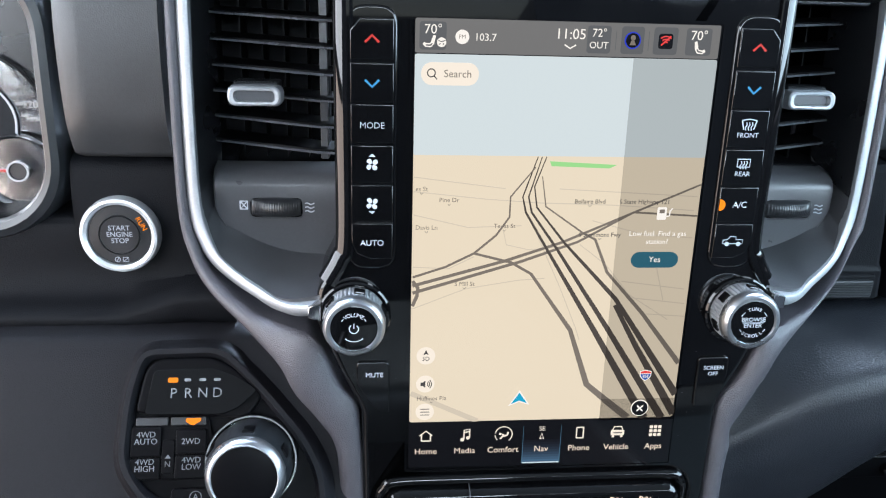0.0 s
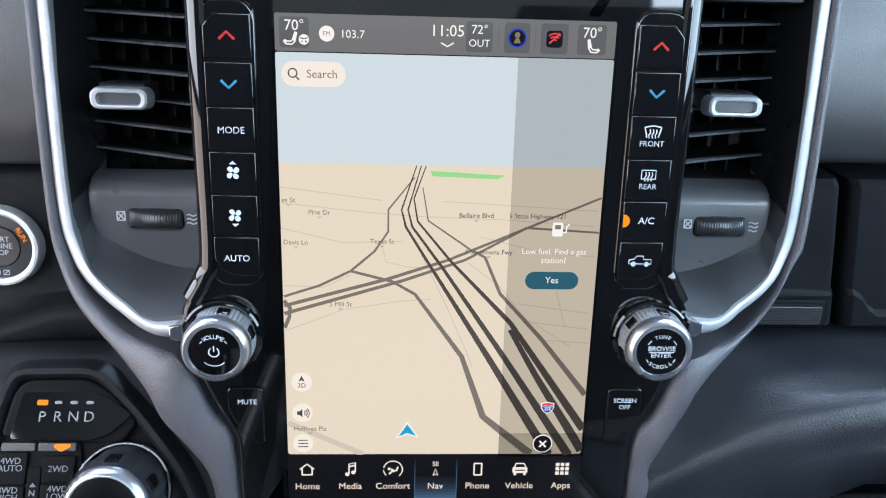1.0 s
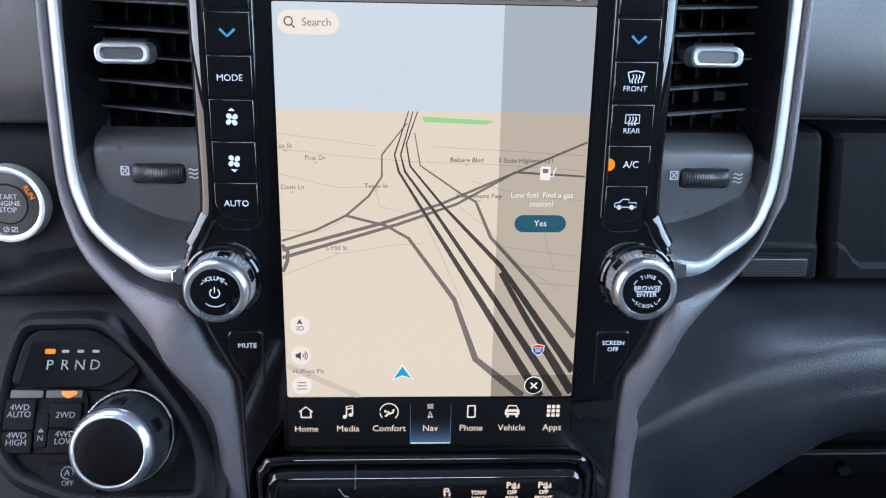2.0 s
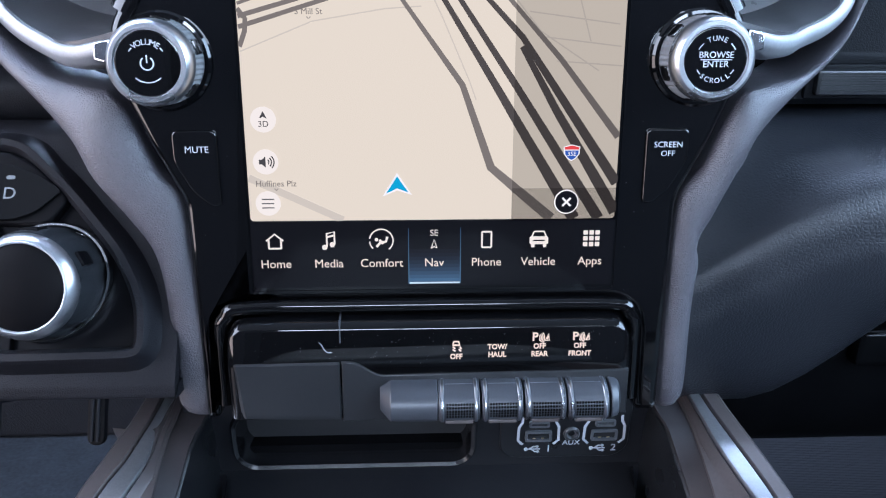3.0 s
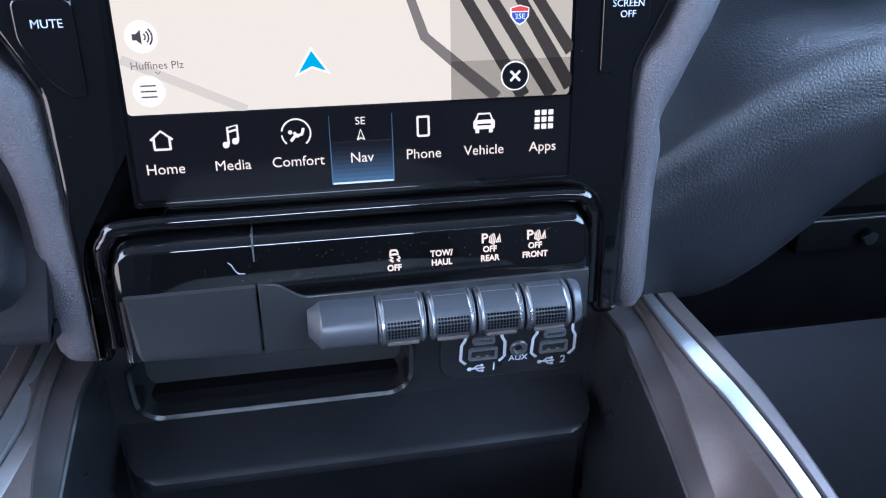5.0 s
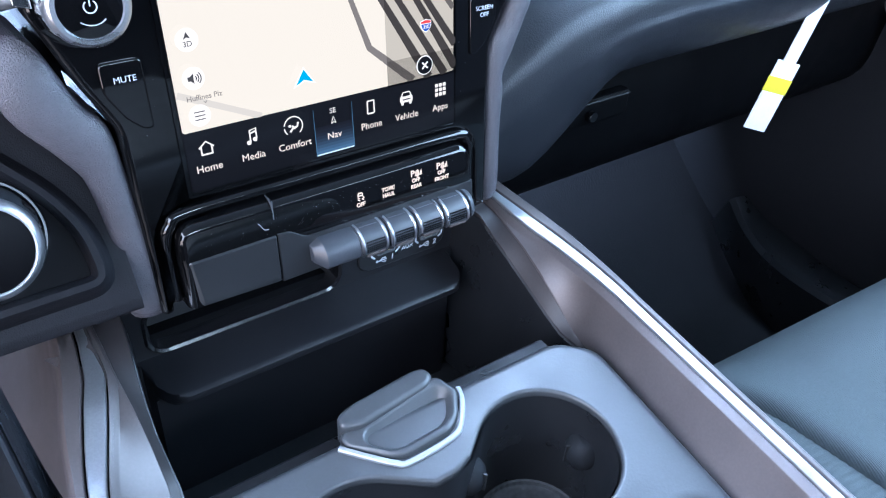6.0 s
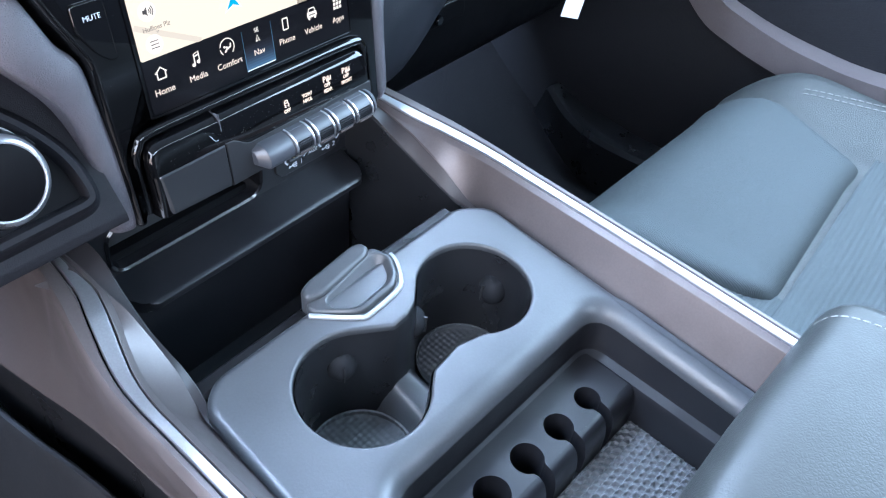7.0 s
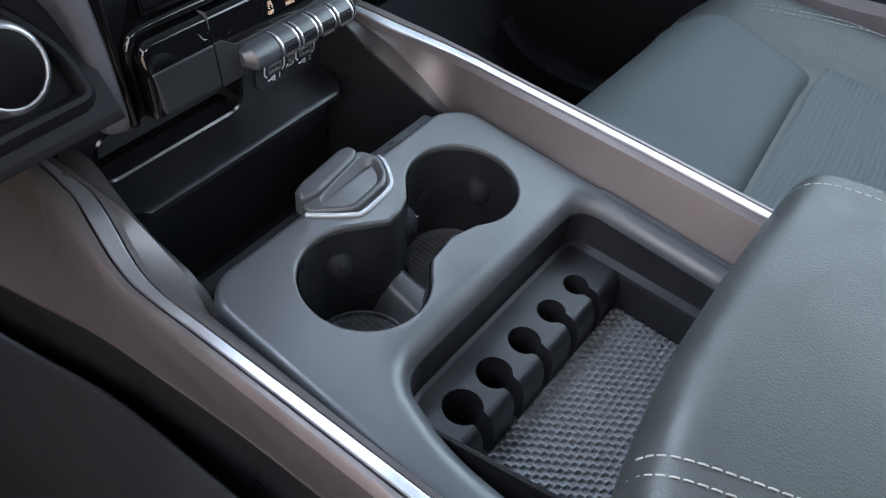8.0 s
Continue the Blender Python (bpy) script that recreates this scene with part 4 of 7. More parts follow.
# lower fold of the inner panel: y, distance from the middle, height
FOLDS = {-1: [(0.30, 0.1350, 0.497), (0.10, 0.1358, 0.492), (0.02, 0.1366, 0.4865), (0.0, 0.1366, 0.4815), (-0.023, 0.1355, 0.4745), (-0.041, 0.1346, 0.4625), (-0.061, 0.1345, 0.4485), (-0.075, 0.1370, 0.4375), (-0.09, 0.1405, 0.4315), (-0.24, 0.1525, 0.4190), (-0.39, 0.1643, 0.4080), (-0.75, 0.19, 0.385)],
         1: [(0.30, 0.1350, 0.499), (0.10, 0.1360, 0.495), (0.02, 0.1368, 0.4875), (0.0, 0.1368, 0.4820), (-0.02, 0.1365, 0.4755), (-0.04, 0.1352, 0.4670), (-0.055, 0.1350, 0.4590), (-0.068, 0.1362, 0.4480), (-0.080, 0.1372, 0.4385), (-0.10, 0.1335, 0.4390), (-0.12, 0.1300, 0.4385), (-0.266, 0.1175, 0.4290), (-0.415, 0.1053, 0.4180), (-0.75, 0.08, 0.395)]}
SEAM = [(0.30, 0.112, 0.520), (0.10, 0.117, 0.508), (0.03, 0.1215, 0.494), (0.014, 0.1240, 0.4850), (0.0, 0.1262, 0.4750), (-0.016, 0.1280, 0.4655), (-0.030, 0.1290, 0.4578), (-0.058, 0.1288, 0.4452), (-0.073, 0.1300, 0.4375), (-0.085, 0.1330, 0.4340), (-0.75, 0.08, 0.38)]


def along(table, y):
    """The other columns of a table of stations at the distance y, the stations running rearwards."""
    rows = table[::-1]
    return [float(np.interp(y, [r[0] for r in rows], [r[k] for r in rows])) for k in range(1, len(rows[0]))]


def skirt_x(y):
    return float(np.interp(y, [-0.75, -0.21, -0.15, -0.097, -0.026, 0.053, 0.30], [0.160, 0.1635, 0.1655, 0.1695, 0.1766, 0.1842, 0.205]))


def step_x(y):
    return float(np.interp(y, [-0.75, -0.145, -0.05, 0.053, 0.30], [0.180, 0.1846, 0.1882, 0.1964, 0.215]))


def turned(sx, x, y, z):
    """A point of the rail's foot in the console's frame, easing out of it towards the dash."""
    k = min(1.0, max(0.0, (0.035 - y) / 0.115))
    p = Vector((sx * x, y, z)).lerp(SEATED @ Vector((sx * x, y, z)), k * k * (3 - 2 * k))
    return sx * p.x, p.z


for sx in (-1, 1):
    rail = thing("console_rail", "mauve-grey console side rail with a silver strip", "trim", "console rails")
    pts = smoothed(RAILS[sx], 5)
    inner, facet, wall, strip, groove, outer, skirt, step = ([] for _ in range(8))
    for y, xi, z, w, band in pts:
        fx, fz = along(FOLDS[sx], y)
        gx, gz = along(SEAM, y)
        gx, gz = min(gx, fx - 0.0006), min(gz, fz - 0.0006)
        xo, zb = xi + w, z + 0.0008
        cx, cz = xi - 0.0048, z - 0.0034
        cx, cz = max(cx, fx + 0.0012), max(cz, fz + 0.0012)
        inner.append([(sx * a, y, b) for a, b in ((fx - 0.0004, fz - 0.0016), (fx, fz), (fx + (cx - fx) * 0.5 + 0.0006, fz + (cz - fz) * 0.5), (cx - 0.0003, cz - 0.0006), (cx + 0.0004, cz + 0.0003), (xi - 0.0006, z), (xi - 0.0001, z - 0.0008), (xi, z - 0.0040))])
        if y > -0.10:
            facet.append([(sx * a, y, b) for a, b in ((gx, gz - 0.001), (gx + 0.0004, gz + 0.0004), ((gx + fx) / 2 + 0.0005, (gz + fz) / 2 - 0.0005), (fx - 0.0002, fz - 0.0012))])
        wall.append([(sx * a, y, b) for a, b in ((gx - 0.0015, 0.33), (gx - 0.0015, gz - 0.016), (gx - 0.0008, gz - 0.0022), (gx + 0.0006, gz - 0.0012))])
        strip.append([(sx * a, y, b) for a, b in ((xi + 0.0007, z - 0.004), (xi + 0.0007, z - 0.0003), (xi + 0.0013, z + 0.0009), (xi + 0.0022, z + 0.0012), (xo - 0.0014, zb + 0.0008), (xo - 0.0007, zb - 0.0003), (xo - 0.0007, zb - 0.004))])
        groove.append([(sx * a, y, b) for a, b in ((xi - 0.0006, z - 0.0034), (xo + 0.0008, zb - 0.0034))])
        kx, kz = turned(sx, skirt_x(y), y, 0.402)
        bx = xo + band
        outer.append([(sx * a, y, b) for a, b in ((xo + 0.0004, zb - 0.004), (xo + 0.0005, zb - 0.0004), (xo + 0.0012, zb + 0.0008), (bx - 0.0016, zb + 0.0010), (bx, zb - 0.0002), (bx + 0.0022, zb - 0.0045),
                                                  (bx + 0.0022 + (kx - bx) * 0.16, zb - 0.0045 - (zb - kz) * 0.28), (bx + (kx - bx) * 0.60, zb - (zb - kz) * 0.70), (kx, kz + 0.004), (kx + 0.0006, kz + 0.001), (kx - 0.001, kz - 0.0035), (kx - 0.005, kz - 0.0055))])
        ux, uz = turned(sx, skirt_x(y) - 0.004, y, 0.28)
        lx, lz = turned(sx, skirt_x(y) + 0.002, y, 0.0)
        skirt.append([(sx * (kx - 0.005), y, kz - 0.0055), (sx * ux, y, uz), (sx * lx, y, lz)])
        if y < 0.2:
            step.append([(sx * p[0], y, p[1]) for p in (turned(sx, step_x(y) + a, y, 0.360 + b) for a, b in ((-0.006, -0.15), (-0.0045, -0.010), (-0.003, -0.002), (-0.0012, 0.0), (0.0014, -0.0002), (0.004, -0.004), (0.026, -0.066), (0.044, -0.18), (0.046, -0.28)))])
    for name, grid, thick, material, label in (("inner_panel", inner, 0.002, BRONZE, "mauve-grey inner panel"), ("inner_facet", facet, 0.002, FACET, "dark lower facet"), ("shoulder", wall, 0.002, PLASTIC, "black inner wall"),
                                               ("groove", groove, 0.001, SLATBLACK, "black groove"), ("outer_panel", outer, 0.003, BRONZE, "mauve-grey outer panel"), ("lower_skirt", skirt, 0.003, PLASTIC, "black lower skirt"), ("side_step", step, 0.003, RUBBER, "black side step")):
        bm = bmesh.new()
        slab(bm, grid, thick)
        part(name, bm, material, rail, label, sharp=30)
    bm = bmesh.new()
    loft(bm, strip)
    bmesh.ops.recalc_face_normals(bm, faces=bm.faces)
    part("silver_strip", bm, RAILSILVER, rail, "satin silver strip", sharp=30)

# pocket under the switch bank
pocket = thing("front_pocket", "deep black storage pocket under the dash switches", "pocket", kind="structure")
bm = bmesh.new()
prof = [(0.0460, 0.4465), (0.0400, 0.4445), (0.0300, 0.4425), (0.0150, 0.4400), (0.0100, 0.4390), (0.0080, 0.4380), (0.0066, 0.4368), (0.0062, 0.4345), (0.0072, 0.4318), (0.0110, 0.4300), (0.0250, 0.4260), (0.0320, 0.4180), (0.0340, 0.36), (0.0345, 0.29)]


def ledge_y(x, y):
    """The ledge draws back towards its rounded ends."""
    k = min(1.0, max(0.0, (abs(x) - 0.096) / 0.020))
    return max(y, 0.0062 + 0.034 * (1 - math.sqrt(1 - k * k)))


slab(bm, [[(x, ledge_y(x, y), z) for y, z in prof] for x in [-0.134, -0.122] + [q / 1000 for q in range(-116, -94, 3)] + [-0.05, 0.05] + [q / 1000 for q in range(95, 117, 3)] + [0.122, 0.134]], 0.004)
part("pocket_front", bm, TRAYBLACK, pocket, "black ridged pocket front")
bm = bmesh.new()
block(bm, -0.136, 0.136, -0.085, 0.05, 0.318, 0.325, 0.002)
part("pocket_floor", bm, RUBBER, pocket)
bm = bmesh.new()
outer = [(-0.134, 0.440), (0.134, 0.440), (0.134, 0.520), (-0.134, 0.520)]
inner = rounded(0.1315, 0.0380, 0.012, 8, -0.0428, 0.4672)
vo = [bm.verts.new((x, 0.0475 - (z - 0.426) * 0.10, z)) for x, z in outer]
vi = [bm.verts.new((x, 0.0475 - (z - 0.426) * 0.10, z)) for x, z in inner]
ee = [bm.edges.new((v[i], v[(i + 1) % len(v)])) for v in (vo, vi) for i in range(len(v))]
bmesh.ops.triangle_fill(bm, use_beauty=True, use_dissolve=False, edges=ee)
bmesh.ops.recalc_face_normals(bm, faces=bm.faces)
bmesh.ops.solidify(bm, geom=list(bm.faces), thickness=0.003)
part("bin_fascia", bm, TRAYBLACK, pocket, "black fascia with a slot")
bm = bmesh.new()
loft(bm, [[(x, 0.0455 - (z - 0.426) * 0.10 + d, z + dz) for x, z in offset_loop(inner, o)] for o, d, dz in ((0.0025, -0.0018, 0), (0.001, -0.0034, 0), (-0.0008, -0.002, 0), (-0.0015, 0.01, 0.001), (-0.003, 0.06, 0.004))], cap_start=False)
part("slot_liner", bm, GLOSSRIM, pocket, "black rounded storage slot")
bm = bmesh.new()
sweep(bm, [(-0.104, 0.062, 0.4515), (-0.04, 0.062, 0.4515), (0.023, 0.062, 0.4515)], [(-0.012, -0.006), (-0.012, 0.0), (-0.009, 0.0025), (0.009, 0.0025), (0.012, 0.0), (0.012, -0.006)])
part("slot_ledge", bm, SLATBLACK, pocket, "black ledge inside the slot")
bm = bmesh.new()
block(bm, -0.140, 0.140, 0.062, 0.40, 0.34, 0.57)
part("stack_body", bm, DARK, pocket)

# ---- armrest ----
armrest = thing("armrest", "grey grained vinyl centre armrest with pale double stitching", "armrest", m=SEATED)
ARM_SPAN = [(-0.119, 0.030), (-0.1175, 0.012), (-0.111, 0.004), (-0.096, 0.0), (0.0, -0.001), (0.150, 0.0), (0.172, 0.004), (0.182, 0.013), (0.184, 0.032)]


def arm_profile(u, d):
    """The cushion's outline in y and z at a distance u from the middle, rounded off by d."""
    back = 0.020 * max(0.0, (0.05 - u) / 0.17) ** 2
    return [(y - back * min(1.0, max(0.0, (y + 0.5) / 0.15)), z - d * 0.6) for y, z in yz([(-0.75, 0.456), (-0.42, 0.456), (-0.346 - d * 0.3, 0.457 + d * 0.6), (-0.334 - d * 0.5, 0.468 + d * 0.3), (-0.330 - d * 0.6, 0.490), (-0.3335 - d * 0.6, 0.5050), (-0.3400 - d * 0.6, 0.5150), (-0.3525 - d * 0.5, 0.5205), (-0.375, 0.5228), (-0.42, 0.5245), (-0.50, 0.527), (-0.75, 0.53)], 4)]


def arm_z(u, y):
    d = np.interp(u, [p[0] for p in ARM_SPAN], [p[1] for p in ARM_SPAN])
    top = [q for q in arm_profile(u, d) if q[1] > 0.4905 - d * 0.6][::-1]
    return float(np.interp(y, [q[0] for q in top], [q[1] for q in top]))


bm = bmesh.new()
loft(bm, [[(u, y, z) for y, z in arm_profile(u, d)] for u, d in smoothed(ARM_SPAN, 3)])
bmesh.ops.recalc_face_normals(bm, faces=bm.faces)
part("cushion", bm, ARMREST, armrest, "grey grained vinyl pad", sharp=60)


def stitches(name, path, parent, length=0.0042, gap=0.0018, r=0.00055, up=(0, 0, 1)):
    """A row of short raised stitches along a line, in one mesh."""
    bm = bmesh.new()
    p = [Vector(q) for q in path]
    run = [0.0]
    for a, b in zip(p, p[1:]):
        run.append(run[-1] + (b - a).length)

    def point(d):
        for i in range(len(p) - 1):
            if d <= run[i + 1] or i == len(p) - 2:
                return p[i].lerp(p[i + 1], (d - run[i]) / max(run[i + 1] - run[i], 1e-9))
    d = 0.0
    while d + length < run[-1]:
        a, b = point(d), point(d + length)
        lift = Vector(up) * r * 0.9
        sweep(bm, [a - lift * 0.4, a + (b - a) * 0.15 + lift * 0.7, a + (b - a) * 0.85 + lift * 0.7, b - lift * 0.4], [(r * math.cos(k * math.pi / 3), r * math.sin(k * math.pi / 3)) for k in range(6)], up=up)
        d += length + gap
    return part(name, bm, THREAD, parent, "pale grey stitching")


for (x0, y0), (x1, y1) in (((-0.0905, -0.3475), (-0.0640, -0.440)), ((-0.1010, -0.3490), (-0.0745, -0.440)), ((0.1530, -0.3325), (0.168, -0.430)), ((0.1650, -0.3350), (0.178, -0.430))):
    line = [(x0 + (x1 - x0) * t, y0 + (y1 - y0) * t) for t in np.linspace(0, 1, 26)]
    stitches("stitching", [(x, y, arm_z(x, y) + 0.0004) for x, y in line], armrest)

# ---- passenger seat ----
seat = thing("passenger_seat", "grey cloth front seat with vinyl bolsters and double stitching", "seat", m=SEATED)


def seat_z(x, y):
    """The height of the cushion: dished in the middle, falling away at the front and the sides."""
    e = (x - 0.50) / 0.26
    side = 0.030 * max(0.0, abs(e) - 0.55) ** 1.2 / 0.4
    f = max(0.0, (y + 0.165) / 0.10)
    return 0.345 + side - 0.060 * f ** 2.2 - 0.07 * max(0.0, abs(e) - 0.86) ** 2 * 30 + 0.03 * min(0.0, y + 0.2) * 0.3


bm = bmesh.new()
slab(bm, [[(x, y, seat_z(x, y) - (0.006 if x < 0.60 else 0.0)) for y in np.linspace(-0.80, -0.047, 40)] for x in np.linspace(0.235, 0.775, 40)], 0.12)
part("cushion", bm, SEATVINYL, seat, "grey vinyl seat cushion", sharp=80)


def seam_x(y):
    return float(np.interp(y, [-0.262, -0.12, -0.046], [0.605, 0.668, 0.700]))


bm = bmesh.new()
grid = []
for i in range(33):
    row = []
    for j in range(33):
        k, q = (1 - math.cos(math.pi * i / 32)) / 2, 1 - (1 - j / 32) ** 1.5
        xl = 0.246 + 0.066 * q
        x = xl + (seam_x(-0.15) - xl) * k
        y0 = -0.262 - 0.08 * max(0.0, 0.605 - x)
        round_off = 0.030 * max(0.0, 1 - (x - xl) / 0.035) ** 2
        y = -0.046 + (y0 + round_off + 0.046) * q
        x = xl + (seam_x(y) - xl) * k
        d = max(0.0, min(seam_x(y) - x, y - y0 - round_off, x - xl))
        row.append((x, y, seat_z(x, y) - 0.006 + 0.019 * (1 - math.exp(-d / 0.009))))
    grid.append(row)
slab(bm, grid, 0.01)
part("cloth_pad", bm, CLOTH, seat, "smooth grey-green cloth panel", sharp=80)
bm = bmesh.new()
slab(bm, [[(x, y - 0.08 * (0.605 - x), seat_z(x, y - 0.08 * (0.605 - x)) + 0.0025 * min(1.0, (-0.268 - y) / 0.012) ** 0.5 * min(1.0, (0.642 - x) / 0.015) + 0.0004 * math.sin(y * 2 * math.pi / 0.0062 + math.sin(x * 31) * 0.8 + math.sin(x * 140 + y * 60) * 0.5)) for y in np.linspace(-0.268, -0.62, 340)] for x in np.linspace(0.24, 0.642, 30)], 0.01)
part("ribbed_pad", bm, CLOTH, seat, "rippled grey cloth panel", sharp=80)
bm = bmesh.new()
slab(bm, [[(x, y, seat_z(x, y) - 0.003 + 0.0004 * math.sin(y * 2 * math.pi / 0.0062 + math.sin(x * 31) * 0.8)) for y in np.linspace(-0.07, -0.31, 230)] for x in np.linspace(0.238, 0.345, 12)], 0.006)
part("side_panel", bm, CLOTH, seat, "rippled grey cloth side", sharp=80)
# unseen backrest, coloured near-black so gloss surfaces reflect a dark cabin
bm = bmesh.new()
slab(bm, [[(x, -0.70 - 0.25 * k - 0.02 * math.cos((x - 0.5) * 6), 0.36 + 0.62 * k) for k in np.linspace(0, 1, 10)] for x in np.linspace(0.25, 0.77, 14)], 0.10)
part("backrest", bm, SHADED, seat, "cloth backrest with shade put into its colour")
bm = bmesh.new()
block(bm, 0.30, 0.72, -0.70, -0.12, 0.03, 0.25, 0.02)
part("base", bm, DARK, seat, "black seat base")
for off in (0.0, 0.008):
    stitches("stitching", [(0.690 + off + 0.06 * t, -0.150 - 0.20 * t + off * 0.3, seat_z(0.690 + off + 0.06 * t, -0.15 - 0.2 * t) + 0.0008) for t in np.linspace(0, 1, 14)], seat, length=0.006, gap=0.003)
# driver's seat: its dark side near the rail, and an unseen backrest
dseat = thing("driver_seat", "dark driver seat side beside the console", "seat")
bm = bmesh.new()
block(bm, -0.78, -0.30, -0.85, -0.12, -0.001, 0.30, 0.04, 4)
part("cushion", bm, PLASTIC, dseat, "dark seat side")
# backrest added out of view to keep rear light off the knee panel
bm = bmesh.new()
slab(bm, [[(x, -0.78 - 0.22 * k - 0.02 * math.cos((x + 0.5) * 6), 0.30 + 0.80 * k) for k in np.linspace(0, 1, 10)] for x in np.linspace(-0.76, -0.24, 14)], 0.10)
part("backrest", bm, SHADED, dseat, "cloth backrest with shade put into its colour")

# ---- passenger door and footwell ----
door = thing("passenger_door", "dark door panel with a brown-grey armrest sweep", "door", kind="structure")
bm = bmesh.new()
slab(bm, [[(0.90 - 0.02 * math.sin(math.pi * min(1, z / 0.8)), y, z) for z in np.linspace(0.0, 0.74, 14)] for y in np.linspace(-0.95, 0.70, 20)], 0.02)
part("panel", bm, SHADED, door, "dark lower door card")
bm = bmesh.new()
slab(bm, [[(0.878, y, z + (0.74 - z) * k) for k in (0, 0.5, 1)] for y, z in ((0.20, 0.66), (0.118, 0.548), (0.064, 0.466), (0.020, 0.408), (-0.018, 0.373), (-0.055, 0.358), (-0.10, 0.345), (-0.17, 0.332), (-0.28, 0.326), (-0.6, 0.340))], 0.004)
part("upper_card", bm, DOORTRIM, door, "brown-grey upper door card")
bm = bmesh.new()
pocket_o = round_corners([(0.185, 0.52), (0.02, 0.345), (-0.02, 0.300), (-0.02, 0.17), (0.10, 0.13), (0.23, 0.20), (0.25, 0.45)], 0.035, 6)
loft(bm, [[(0.884 - d, y, z) for y, z in offset_loop(pocket_o, o)] for o, d in ((0.0, -0.01), (0.0, 0.006), (-0.003, 0.010), (-0.007, 0.010), (-0.010, 0.006), (-0.012, -0.004))], cap_start=False)
bmesh.ops.recalc_face_normals(bm, faces=bm.faces)
part("lower_pocket", bm, SHADED, door, "black rimmed lower door pocket")
bm = bmesh.new()
sweep(bm, smoothed([(0.872, 0.20, 0.66), (0.872, 0.118, 0.548), (0.872, 0.064, 0.466), (0.872, 0.020, 0.408), (0.870, -0.018, 0.373), (0.868, -0.055, 0.358), (0.866, -0.10, 0.345), (0.862, -0.17, 0.332), (0.857, -0.28, 0.326), (0.85, -0.6, 0.340)], 6), [(-0.016, -0.024), (-0.021, -0.012), (-0.022, 0.004), (-0.018, 0.016), (-0.010, 0.023), (0.002, 0.026), (0.03, 0.020), (0.03, -0.024)], up=(0, 0.4, 1))
part("armrest_sweep", bm, DOORTRIM, door, "brown-grey door armrest sweep")
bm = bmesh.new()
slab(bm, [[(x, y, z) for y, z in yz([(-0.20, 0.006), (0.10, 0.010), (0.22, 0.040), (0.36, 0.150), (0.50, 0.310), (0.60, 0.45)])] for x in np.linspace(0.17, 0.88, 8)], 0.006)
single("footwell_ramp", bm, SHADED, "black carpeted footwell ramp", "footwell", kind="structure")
bm = bmesh.new()
sweep(bm, smoothed([(0.800, -0.60, 0.112), (0.800, -0.20, 0.112), (0.802, 0.02, 0.112), (0.815, 0.12, 0.114), (0.842, 0.19, 0.125), (0.858, 0.235, 0.150)], 5), [(-0.016, -0.10), (-0.015, 0.0), (-0.008, 0.007), (0.006, 0.008), (0.014, 0.004), (0.06, 0.0), (0.06, -0.10)], up=(0, 0.3, 1))
single("door_sill", bm, PLASTIC, "black plastic door sill along the footwell carpet", "sill", kind="structure")

# paper tag hanging in the footwell
tag = thing("hanging_tag", "white paper tag with a yellow band hanging down", "tag")
bm = bmesh.new()
block(bm, -0.016, 0.016, -0.0008, 0.0008, 0.0, 0.075, 0.0007, 1)
part("card", bm, TAGPAPER, tag)
bm = bmesh.new()
block(bm, -0.0165, 0.0165, -0.0012, 0.0012, 0.042, 0.058, 0.0004, 1)
part("band", bm, TAGYELLOW, tag)
bm = bmesh.new()
block(bm, -0.009, 0.009, -0.001, 0.001, 0.074, 0.24, 0.0007, 1)
part("strap", bm, TAGPAPER, tag)
tag.matrix_basis = pose(0.512, 0.05, 0.441, 0, 11, -40) @ Matrix.Diagonal((0.72, 1, 1, 1))

# pedals in the driver's footwell
for px0, px1, z0, z1 in ((-0.374, -0.331, 0.361, 0.423), (-0.261, -0.2475, 0.358, 0.443)):
    pedal = thing("pedal", "black ribbed rubber pedal in the footwell", "pedal", "driver pedals", m=pose((px0 + px1) / 2, 0.205, (z0 + z1) / 2, 62, 0, 0))
    hw, hh = (px1 - px0) / 2, (z1 - z0) / 2
    bm = bmesh.new()
    prism(bm, rounded(hw * 2, hh * 2, 0.006, 4), -0.006, 0.0, 0.0015, 2)
    part("pad", bm, SLATBLACK, pedal, "black rubber pad")
    for k in range(int(hw / 0.0025)):
        bm = bmesh.new()
        x = -hw + 0.003 + k * 0.0045
        block(bm, x, x + 0.0022, -hh * 0.93, hh * 0.9, -0.001, 0.0018, 0.0006)
        part("rib", bm, RUBBER, pedal)
    bm = bmesh.new()
    block(bm, -0.007, 0.007, -0.005, 0.009, -0.62, -0.004, 0.002)
    part("arm", bm, SLATBLACK, pedal, "black pedal arm")


# ---- touchscreen ----
def rgb(name, r, g, b, k=1.0):
    m = glow_mat(name, lin(r, g, b), k * 1.08, rough=0.08)
    m.node_tree.nodes["Principled BSDF"].inputs["Specular IOR Level"].default_value = 0.22
    return m


S_NIGHT = rgb("screen_black", 8, 8, 14)
S_HEAD = rgb("screen_header_grey", 112, 112, 112)
S_CHIP = rgb("screen_chip_grey", 92, 94, 97)
S_SKY = rgb("screen_sky", 204, 216, 220)
S_LAND = rgb("screen_land", 226, 213, 190)
S_ROAD = rgb("screen_road_dark", 78, 72, 68)
S_MID = rgb("screen_road_grey", 122, 114, 106)
S_LANE = rgb("screen_lane_pale", 205, 194, 176)
S_GREEN = rgb("screen_park_green", 150, 214, 140)
S_WHITE = rgb("screen_white", 242, 238, 232)
S_BUTTON = rgb("screen_button_cream", 240, 230, 216)
S_CREAM = rgb("screen_label_cream", 244, 226, 208)
